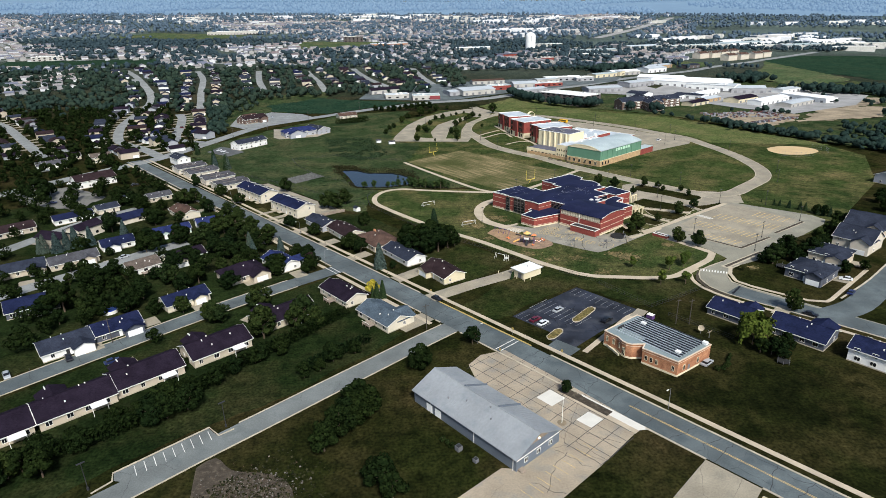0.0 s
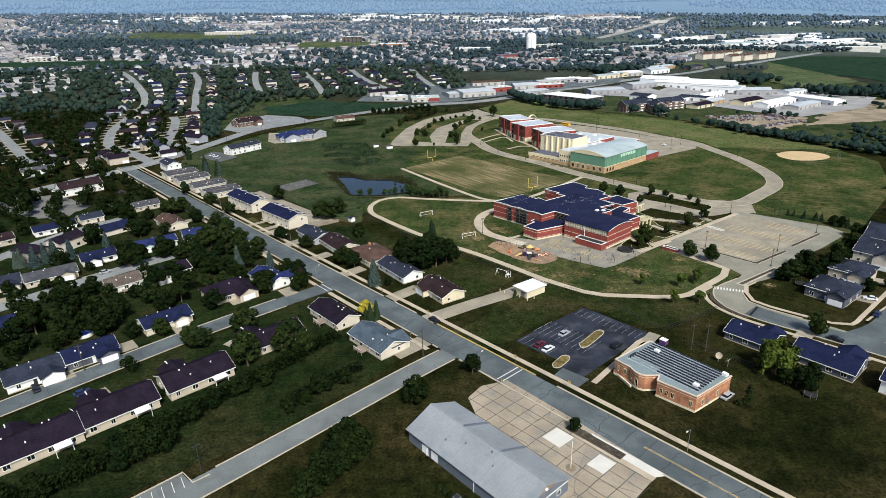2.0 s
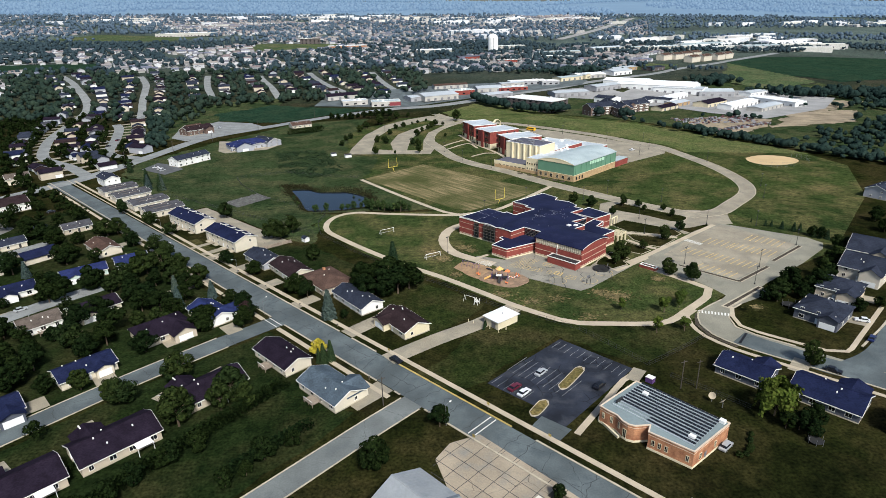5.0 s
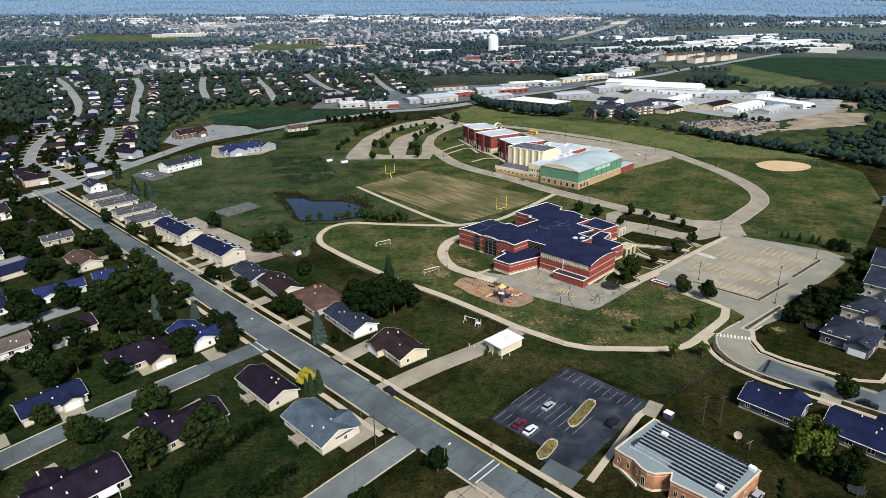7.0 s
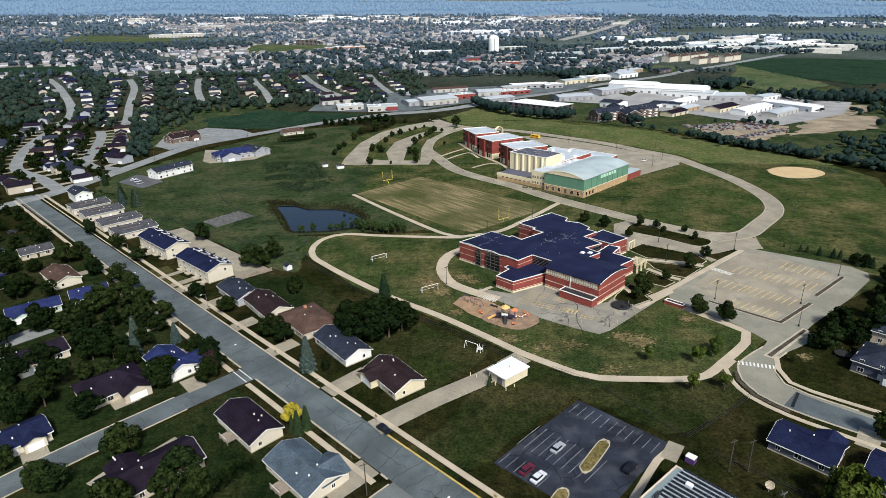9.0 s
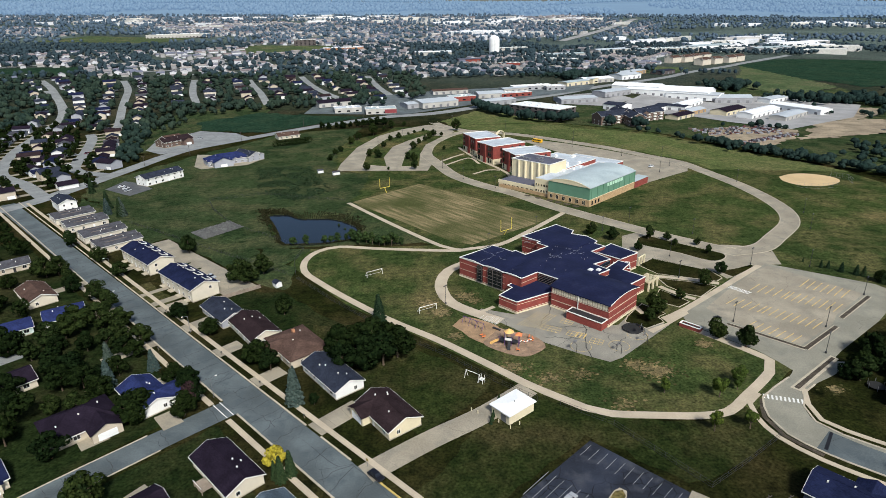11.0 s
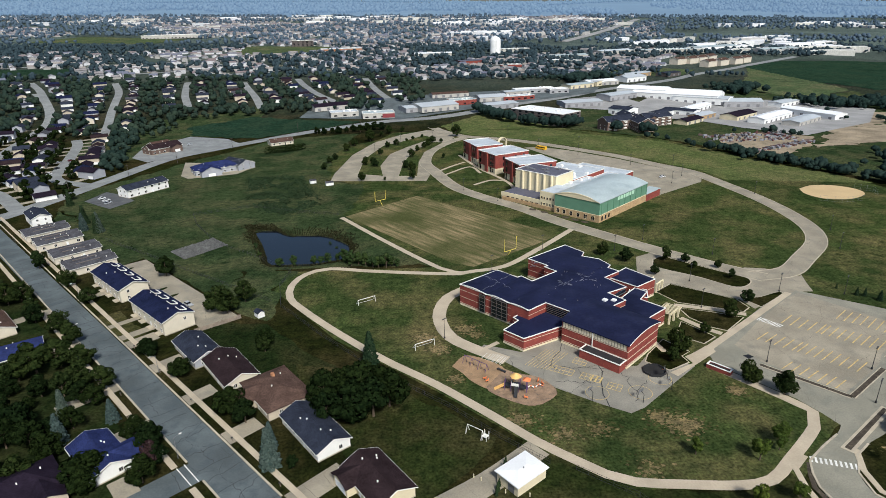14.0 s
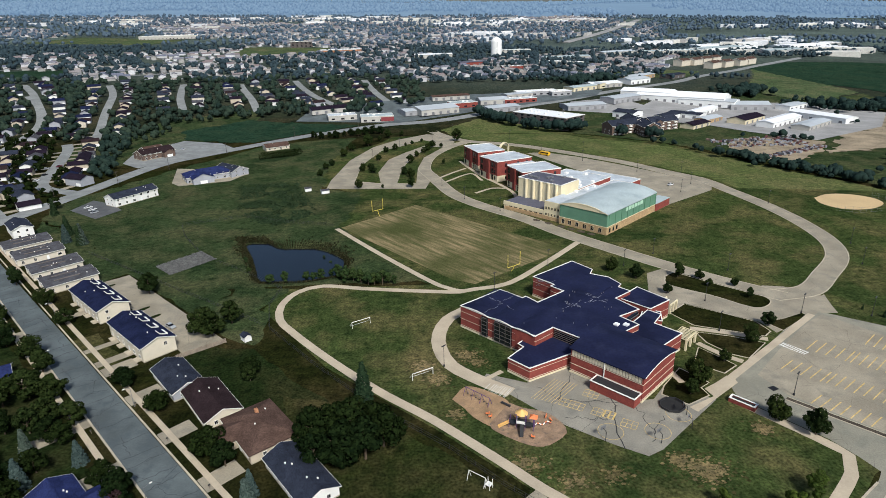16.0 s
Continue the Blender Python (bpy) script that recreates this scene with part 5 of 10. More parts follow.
# ---- the large school building: green hall, cream theatre, brick wings ----
def high_school():
    t = thing("high_school_building", "large school with green hall, cream theatre and brick classroom wings", "school", pose(0, 0, 0, 0, 0, 42))
    part("hall_wall", arch_wall(350, 402, 229.5, 257.5, 11.0, 2.6, "n"), GREEN_PANEL, t, "green metal panel wall of the hall")
    part("hall_roof", vault(350, 402, 229.5, 257.5, 11.1, 2.6, "n", 0.4), ROOF_PALE, t, "pale arched metal roof")
    gp = Shape()
    for i in range(14):
        s0, s1 = 230.3 + 26.4 * i / 14, 230.3 + 26.4 * (i + 1) / 14
        h0, h1 = (11.05 + 2.4 * (1 - (2 * i / 14 - 1) ** 2), 11.05 + 2.4 * (1 - (2 * (i + 1) / 14 - 1) ** 2))
        gp.add([(349.7, s0, 11.0), (349.7, s1, 11.0), (349.7, s1, h1), (349.7, s0, h0)], [(0, 3, 2, 1)])
    part("gable_panel", gp, PRECAST, t, "cream arched gable panel")
    part("arch_fascia", vault(349.75, 349.95, 229.5, 257.5, 11.12, 2.62, "n", 0.2, thick=0.4), PRECAST, t, "cream arched fascia")
    part("stone_base", Shape().box(349.85, 402.1, 229.35, 257.6, 0, 4.0), STONE_TAN, t, "tan stone base")
    part("stone_cap", Shape().box(349.8, 402.15, 229.3, 257.65, 4.0, 4.25), PRECAST, t, "cream string course")
    for s0 in (233, 237.5, 242, 246.5, 251, 255):
        window(t, 349.85, s0, 1.0, -90, 1.8, 2.2, PRECAST)
    for n0 in (353, 356.5, 360):
        window(t, n0, 229.35, 1.0, 0, 1.2, 2.0, STEEL_DARK)
    for k in range(9):
        n0 = 352 + 6.2 * k
        part("pilaster", Shape().box(n0 - 0.25, n0 + 0.25, 229.2, 229.5, 4.25, 11.0), GREEN_PANEL, t)
    for n0 in (368.5, 374.8, 381):
        part("daylight_panel", Shape().box(n0, n0 + 5.4, 229.25, 229.55, 8.3, 10.2), GREEN_GLASS, t, "pale translucent daylight panel")
    part("annex", Shape().box(402, 419, 229, 236, 0, 4.2), BRICK_RED, t, "low red brick annex")
    part("annex_roof", Shape().box(402, 419.2, 228.8, 236.2, 4.2, 4.4), ROOF_PALE, t)
    # cream two-storey front
    part("front_block", Shape().box(351.5, 368, 257.8, 268.5, 0, 10.4), PRECAST, t, "cream two-storey front block")
    part("front_base", Shape().box(351.35, 352, 257.8, 296, 0, 2.0), STONE_TAN, t, "tan stone base")
    part("front_roof", Shape().box(351.8, 368, 258, 268.2, 10.4, 10.5), ROOF_WHITE, t)
    for s0 in (259.5, 261.5, 263.5, 265.5, 267.2):
        window(t, 351.5, s0, 6.0, -90, 1.0, 1.3, PRECAST)
        window(t, 351.5, s0, 2.4, -90, 1.0, 1.4, PRECAST)
    part("low_front", Shape().box(352, 366, 268.5, 297, 0, 4.3), STONE_CREAM, t, "low cream front with a dark flat roof")
    part("low_front_fascia", Shape().box(351.8, 352.3, 268.4, 297.2, 2.7, 4.8), PRECAST, t, "cream fascia")
    part("low_front_roof", Shape().box(352.3, 366, 268.6, 296.8, 4.3, 4.45), ROOF_DARKGREY, t, "dark navy flat roof")
    for s0 in (271, 274.5, 278, 281.5, 285, 288.5, 292):
        window(t, 352, s0, 0.6, -90, 2.0, 2.2, PRECAST)
    # theatre block
    part("theatre_wall", Shape().box(366, 384, 268, 297.5, 0, 15.6), PRECAST, t, "tall cream ribbed theatre block")
    for k in range(5):
        s0 = 271 + 5.2 * k
        part("rib", Shape().tube((366, s0, 4.4), (366, s0, 15.6), 0.95, sides=10), PRECAST, t)
    part("theatre_roof", Shape().box(366.4, 383.6, 268.4, 297.1, 15.5, 15.7), ROOF_DARKGREY, t, "dark theatre roof")
    part("theatre_coping", coping_loop([(366, 268), (366, 297.5), (384, 297.5), (384, 268)], 15.6, 0.5, 0.35), COPING, t, "white coping")
    rr = random.Random(8)
    for k in range(7):
        n0, s0 = 368 + rr.random() * 12, 271 + rr.random() * 22
        part("roof_unit", Shape().box(n0, n0 + 2.4, s0, s0 + 2.0, 15.6, 16.5), STEEL_GREY, t, "grey rooftop unit")
    # white roofs behind
    for n0, n1, s0, s1, h, mat in ((368, 400, 257.6, 268, 9.0, BRICK_RED), (384, 420, 268, 300, 9.8, BRICK_RED), (400, 424, 256, 268, 7.0, BRICK_RED), (424, 440, 258, 296, 6.0, BRICK_RED)):
        part("rear_wall", Shape().box(n0, n1, s0, s1, 0, h), mat, t, "red brick rear wall")
        part("rear_roof", Shape().box(n0 + 0.3, n1 - 0.3, s0 + 0.3, s1 - 0.3, h - 0.1, h + 0.1), ROOF_WHITE, t, "white membrane roof")
        part("rear_coping", coping_loop([(n0, s0), (n0, s1), (n1, s1), (n1, s0)], h, 0.4, 0.3), COPING, t, "white coping")
    for k in range(14):
        n0, s0 = 386 + rr.random() * 30, 262 + rr.random() * 34
        if s0 < 268:
            n0 = 372 + rr.random() * 24
        h = 9.8 if s0 > 268 else 9.0
        part("roof_unit", Shape().box(n0, n0 + 2.2, s0, s0 + 1.8, h, h + 1.1).box(n0 + 0.3, n0 + 1.9, s0 + 0.3, s0 + 1.5, h + 1.1, h + 1.4), WHITE_METAL, t, "white rooftop unit")
    # three brick classroom wings stepping back along the drive
    for cx, cy, ang, ln, wd in ((88.5, 498, -73, 21, 27), (75.5, 530.5, -65, 22, 28), (64.5, 562, -74, 27, 21)):
        m = pose(0, 0, 0, 0, 0, -42) @ pose(cx, cy, 0, 0, 0, ang)
        wing = part("classroom_wing", Shape().box(-ln / 2, ln / 2, -wd / 2, wd / 2, 4.0, 13.4), BRICK_RED, t, "three-storey red brick classroom wing")
        wing.matrix_basis = m
        part("stone_base", Shape().box(-ln / 2 - 0.1, ln / 2 + 0.1, -wd / 2 - 0.1, wd / 2 + 0.1, 0, 4.0), STONE_CREAM, wing, "cream stone base")
        part("wing_roof", Shape().box(-ln / 2 + 0.4, ln / 2 - 0.4, -wd / 2 + 0.4, wd / 2 - 0.4, 13.3, 13.5), ROOF_WHITE, wing, "white membrane roof")
        part("wing_coping", coping_loop([(-ln / 2, -wd / 2), (ln / 2, -wd / 2), (ln / 2, wd / 2), (-ln / 2, wd / 2)], 13.4, 0.5, 0.4), COPING, wing)
        for z in (0.9, 5.2, 9.4):
            for x in (-0.36, 0.0, 0.36):
                child("window_strip", pane_mesh(1.5, 2.6, GLASS_DARK), wing, pose(x * ln, -wd / 2 - 0.08, z, 0, 0, 0))
            for y in (-0.25, 0.1, 0.35):
                child("window_strip", pane_mesh(1.5, 2.6, GLASS_DARK), wing, pose(ln / 2 + 0.08, y * wd, z, 0, 0, 90))
        for x in (-ln / 2 + 1.2, ln * 0.18):
            part("glazed_slot", Shape().box(x, x + 2.2, -wd / 2 - 0.14, -wd / 2 + 0.3, 0.3, 12.6), GLASS_DARK, wing, "tall dark glazed slot")
            for z in (4.2, 8.4):
                part("spandrel", Shape().box(x, x + 2.2, -wd / 2 - 0.22, -wd / 2, z, z + 0.9), BRICK_RED, wing)
        part("stair_bay", Shape().box(-1.6, 1.6, -wd / 2 - 0.9, -wd / 2, 0, 13.8), BRICK_RED, wing, "projecting brick stair bay")
    for cx, cy, ang in ((81, 513, -70), (69, 546, -68)):
        lk = part("link_block", Shape().box(-9, 9, -5, 16, 0, 11.0), BRICK_RED, t, "brick link between the wings")
        lk.matrix_basis = pose(0, 0, 0, 0, 0, -42) @ pose(cx, cy, 0, 0, 0, ang)
        part("link_roof", Shape().box(-8.6, 8.6, -4.6, 15.6, 10.95, 11.1), ROOF_WHITE, lk, "white membrane roof")
    part("entry_arch", vault(452, 462, 381.5, 383, 8.5, 3.0, "s", 0.2, thick=0.7), PRECAST, t, "cream arched entrance canopy")
    for n0 in (452, 462):
        part("arch_leg", Shape().box(n0 - 0.4, n0 + 0.4, 381.5, 383, 0, 8.6), PRECAST, t)


high_school()


# ---- the steel barn, the brick building with solar panels, the block pump house ----
def barn():
    t = thing("steel_barn", "blue-grey steel barn with a ribbed grey gable roof", "barn", pose(8.2, 130.0, 0, 0, 0, -48.6))
    L, W2, h, r = 37.9 / 2, 7.9, 4.0, 7.3
    w = Shape()
    w.add([(-L, -W2, 0), (-L, W2, 0), (-L, W2, h), (-L, 0, r - 0.15), (-L, -W2, h)], [(0, 4, 3, 2, 1)])
    w.add([(L, -W2, 0), (L, W2, 0), (L, W2, h), (L, 0, r - 0.15), (L, -W2, h)], [(0, 1, 2, 3, 4)])
    w.quad((-L, -W2, 0), (L, -W2, 0), (L, -W2, h), (-L, -W2, h)).quad((L, W2, 0), (-L, W2, 0), (-L, W2, h), (L, W2, h))
    part("wall", w, BARN_WALL, t)
    for sgn, nm in ((-1, "roof"), (1, "roof")):
        sh = Shape()
        o = 0.5
        k = (r - h) / W2
        p = [(-L - o, 0, r), (L + o, 0, r), (L + o, sgn * (W2 + o), h - k * o), (-L - o, sgn * (W2 + o), h - k * o)]
        if sgn > 0:
            p = p[::-1]
        q = [(a, b, c - 0.2) for a, b, c in p]
        sh.add(p + q, [(3, 2, 1, 0), (4, 5, 6, 7), (0, 1, 5, 4), (1, 2, 6, 5), (2, 3, 7, 6), (3, 0, 4, 7)])
        rf = part(nm, sh, BARN_ROOF, t)
        for i in range(int((2 * L + 1) / 0.95)):
            x = -L - 0.45 + 0.95 * i
            rib = Shape()
            rib.add([(x, 0, r + 0.05), (x + 0.07, 0, r + 0.05), (x + 0.07, sgn * (W2 + o), h - k * o + 0.05), (x, sgn * (W2 + o), h - k * o + 0.05),
                     (x, 0, r - 0.05), (x + 0.07, 0, r - 0.05), (x + 0.07, sgn * (W2 + o), h - k * o - 0.05), (x, sgn * (W2 + o), h - k * o - 0.05)],
                    [(0, 1, 2, 3), (0, 4, 5, 1), (1, 5, 6, 2), (2, 6, 7, 3), (3, 7, 4, 0)])
            part("rib", rib, BARN_ROOF, rf)
    part("ridge_cap", Shape().box(-L - 0.5, L + 0.5, -0.16, 0.16, r - 0.05, r + 0.08), BARN_ROOF, t, "grey ridge cap")
    for sgn in (-1, 1):
        part("gutter", Shape().box(-L - 0.5, L + 0.5, sgn * 8.4 - 0.07, sgn * 8.4 + 0.07, 3.62, 3.78), BARN_ROOF, t, "grey gutter")
    for x0 in (-6.8, 5.7):
        k = (r - h) / W2
        part("roof_step", Shape().add([(x0 + e, y0, r - k * y0 + z) for y0 in (0.0, W2 + 0.5) for e in (-0.2, 0.2) for z in (-0.15, 0.45)],
                                      [(0, 1, 3, 2), (4, 6, 7, 5), (0, 4, 5, 1), (2, 3, 7, 6), (1, 5, 7, 3), (0, 2, 6, 4)]), BARN_WALL, t, "dark step across the roof")
    for x, y in ((-3, -3), (4, -1.2), (6.5, -3.6), (-8, -5.0)):
        z = r - abs(y) * (r - h) / W2
        part("vent", Shape().tube((x, y, z - 0.1), (x, y, z + 0.45), 0.2, sides=8), STEEL_GREY, t, "grey roof vent")
    for y in (-4.5, 0, 4.5):
        window(t, L, y, 1.2, 90, 1.1, 1.1)
    for x in (-15, -9, -3, 10):
        window(t, x, W2, 1.2, 180, 1.2, 1.1)
    for k, x in enumerate((-10.5, -7.0)):
        leaf_door(t, x - 2, -W2, 0, 2.4, 2.4, WHITE_METAL, "roller_door")
    for x in (-11.8, 4.8, 18.0):
        part("downpipe", Shape().tube((x, -W2 - 0.15, 0), (x, -W2 - 0.15, 3.7), 0.08), WHITE_METAL, t)
    part("entry_steps", Shape().box(L, L + 1.0, -7.4, -5.8, 0, 0.5).box(L + 1.0, L + 1.5, -7.4, -5.8, 0, 0.25), TIMBER, t, "timber entry steps")
    part("gable_boards", Shape().add([(L + 0.02, -3.6, 5.05), (L + 0.02, 3.6, 5.05), (L + 0.02, 0, 6.75), (L + 0.06, -3.6, 5.05), (L + 0.06, 3.6, 5.05), (L + 0.06, 0, 6.75)], [(0, 2, 1), (3, 4, 5), (0, 1, 4, 3), (1, 2, 5, 4), (2, 0, 3, 5)]), TIMBER, t, "weathered timber gable boards")
    lamp = part("gable_lamp", Shape().box(L + 0.06, L + 0.26, -0.16, 0.16, 5.5, 5.75), GLOW, t, "lit warm gable lamp")
    part("wainscot", Shape().box(L, L + 0.03, -W2, W2, 2.9, 3.15), COPING, t, "pale belt on the gable")


GLOW = bpy.data.materials.new("warm_lamp")
GLOW.use_nodes = True
GLOW.node_tree.nodes["Principled BSDF"].inputs["Emission Color"].default_value = (1.0, 0.75, 0.4, 1)
GLOW.node_tree.nodes["Principled BSDF"].inputs["Emission Strength"].default_value = 6.0
barn()

SOLAR = surface("solar_cell", (0.016, 0.018, 0.024), 0.35, 0.15, 0.5, 2.0, 0.0, spec=0.2)


def brick_building():
    t = thing("brick_office", "orange brick office with rows of solar panels on a flat roof", "building", pose(64.7, 163.1, 0, 0, 0, -51.9))
    L, W2, h = 12.6, 8.5, 5.0
    m = pose(64.7, 163.1, 0, 0, 0, -51.9).inverted()
    poly = [tuple((m @ Vector((x, y, 0)))[:2]) for x, y in ((63.0, 177.4), (49.6, 167.4), (51.0, 165.3), (52.6, 163.4), (53.3, 160.8), (54.2, 159.4), (55.6, 158.6), (59.6, 158.6), (58.2, 156.1), (66.0, 148.2), (79.3, 157.4))]
    part("wall", Shape().prism(poly, 0, h), BRICK_ORANGE, t)
    part("roof", Shape().prism(poly, h - 0.05, h + 0.06), ROOF_GREY, t, "pale grey flat roof")
    part("coping", coping_loop(poly, h, 0.35, 0.28), BRICK_BAND, t, "grey metal coping")
    part("plinth", coping_loop(poly, 0, 0.2, 0.6), STONE_CREAM, t, "pale stone plinth")
    for i in range(11):
        y0 = -6.3 + 1.32 * i
        rack = part("panel_rack", Shape().box(-10.9, 11.6, y0, y0 + 0.1, h + 0.1, h + 0.46), ROOF_WHITE, t, "white panel rack")
        for k in range(21):
            if y0 > -4.6 or k > 8:
                child("solar_panel", SOLAR_MESH, rack, pose(-10.7 + 1.06 * k + 0.53, y0 + 0.56, h + 0.36, 10, 0, 0))
    for i, spots, w, z, hh in ((1, (0.25, 0.5, 0.75), 0.6, 2.0, 1.7), (4, (0.5,), 0.9, 0.4, 2.7), (8, (0.12, 0.27, 0.42, 0.88), 0.7, 1.6, 1.5), (9, (0.2, 0.62), 0.8, 1.4, 1.6)):
        a, b = Vector(poly[i]), Vector(poly[(i + 1) % len(poly)])
        e = (b - a).normalized()
        for f in (spots if i != 1 else (0.5,)):
            p = a.lerp(b, f)
            window(t, p.x, p.y, z, math.degrees(math.atan2(e.y, e.x)), w, hh, STONE_CREAM)
    for i in (2, 3):
        a, b = Vector(poly[i]), Vector(poly[i + 1])
        e = (b - a).normalized()
        p = a.lerp(b, 0.5)
        window(t, p.x, p.y, 2.0, math.degrees(math.atan2(e.y, e.x)), 0.6, 1.7, STONE_CREAM)
    a, b = Vector(poly[9]), Vector(poly[10])
    p = a.lerp(b, 0.35)
    leaf_door(t, p.x, p.y, math.degrees(math.atan2((b - a).y, (b - a).x)), 1.0, 2.2, STEEL_GREY)
    part("brick_band", coping_loop(poly, 4.3, 0.12, 0.12), BRICK_BAND, t, "pale brick band")
    for x, y in ((-8, 3), (9, -4.5), (11.3, 6.5)):
        part("roof_unit", Shape().box(x, x + 1.5, y, y + 1.2, h, h + 0.9), WHITE_METAL, t, "white rooftop unit")
    part("roof_hatch", Shape().box(-10.6, -10.2, -5.2, -2.6, h, h + 1.0), STEEL_DARK, t)
    # low stone terrace wall
    for a, b in (((-14.5, -3.5), (-13.2, -8.6)), ((-13.2, -8.6), (-5.5, -11.2))):
        d = Vector(b) - Vector(a)
        m = Matrix.Translation((*a, 0)) @ Matrix.Rotation(math.atan2(d.y, d.x), 4, "Z")
        part("terrace_wall", Shape().box(0, d.length, -0.25, 0.25, 0, 0.7, m), STONE_CREAM, t, "pale low terrace wall")


SOLAR_MESH = Shape().box(-0.49, 0.49, -0.42, 0.42, -0.02, 0.02).mesh("solar_panel", SOLAR)
brick_building()


def pump_house():
    t = thing("pump_house", "small cream block building with a white hipped-flat roof", "building", pose(32.1, 224.5, 0, 0, 0, -54))
    L, W2 = 3.4, 4.8
    part("wall", Shape().box(-L, L, -W2, W2, 0, 3.0), STONE_CREAM, t)
    rf = Shape().add([(-L - 0.5, -W2 - 0.5, 3.0), (L + 0.5, -W2 - 0.5, 3.0), (L + 0.5, W2 + 0.5, 3.0), (-L - 0.5, W2 + 0.5, 3.0), (-L - 0.5, -W2 - 0.5, 3.25), (L + 0.5, -W2 - 0.5, 3.25), (L + 0.5, W2 + 0.5, 3.25),
                      (-L - 0.5, W2 + 0.5, 3.25), (0, -1.5, 3.7), (0, 1.5, 3.7)],
                     [(3, 2, 1, 0), (0, 1, 5, 4), (1, 2, 6, 5), (2, 3, 7, 6), (3, 0, 4, 7), (4, 5, 8), (5, 6, 9, 8), (6, 7, 9), (7, 4, 8, 9)])
    part("roof", rf, WHITE_METAL, t, "white metal roof")
    leaf_door(t, 1.2, -W2, 0, 2.0, 2.2, STEEL_GREY)
    part("vent", Shape().tube((0.4, 0.2, 3.6), (0.4, 0.2, 4.0), 0.15), STEEL_GREY, t)
    for x, y in ((-1.9, -6.4), (0.6, -6.0), (4.6, -5.6), (5.0, -2.5), (-8, -8.2), (-6, -7.6)):
        tagged(child("bollard", BOLLARD, None, Matrix.Translation((32.1, 224.5, 0)) @ pose(0, 0, 0, 0, 0, -54) @ Matrix.Translation((x, y, 0))), "cream painted steel bollard by the block building", "bollard", "bollards")


BOLLARD = Shape().tube((0, 0, 0), (0, 0, 1.1), 0.14, sides=8).mesh("bollard", STONE_CREAM)
pump_house()


# ---- houses ----
def gable_wall(L, W, h, r):
    a, b = L / 2, W / 2
    sh = Shape()
    sh.add([(-a, -b, 0), (-a, b, 0), (-a, b, h), (-a, 0, r), (-a, -b, h)], [(0, 4, 3, 2, 1)])
    sh.add([(a, -b, 0), (a, b, 0), (a, b, h), (a, 0, r), (a, -b, h)], [(0, 1, 2, 3, 4)])
    sh.quad((-a, -b, 0), (a, -b, 0), (a, -b, h), (-a, -b, h)).quad((a, b, 0), (-a, b, 0), (-a, b, h), (a, b, h))
    return sh


def gable_roof(L, W, h, r, over=0.5, thick=0.18):
    a, b = L / 2 + over, W / 2 + over
    k = (r - h) / (W / 2)
    e = h - k * over
    top = [(-a, -b, e), (a, -b, e), (a, 0, r), (-a, 0, r), (a, b, e), (-a, b, e)]
    sh = Shape()
    sh.add([(x, y, z + thick) for x, y, z in top] + top,
           [(0, 1, 2, 3), (3, 2, 4, 5), (6, 9, 8, 7), (9, 11, 10, 8), (0, 6, 7, 1), (5, 4, 10, 11), (1, 7, 8, 2), (2, 8, 10, 4), (0, 3, 9, 6), (3, 5, 11, 9)])
    return sh


def hip_roof(L, W, h, r, over=0.5, thick=0.18):
    a, b = L / 2 + over, W / 2 + over
    c = max(0.2, L / 2 - W / 2)
    top = [(-a, -b, h), (a, -b, h), (a, b, h), (-a, b, h), (-c, 0, r), (c, 0, r)]
    sh = Shape()
    sh.add([(x, y, z + thick) for x, y, z in top] + [(x, y, z - 0.02) for x, y, z in top[:4]],
           [(0, 1, 5, 4), (1, 2, 5), (2, 3, 4, 5), (3, 0, 4), (9, 8, 7, 6), (0, 6, 7, 1), (1, 7, 8, 2), (2, 8, 9, 3), (3, 9, 6, 0)])
    return sh


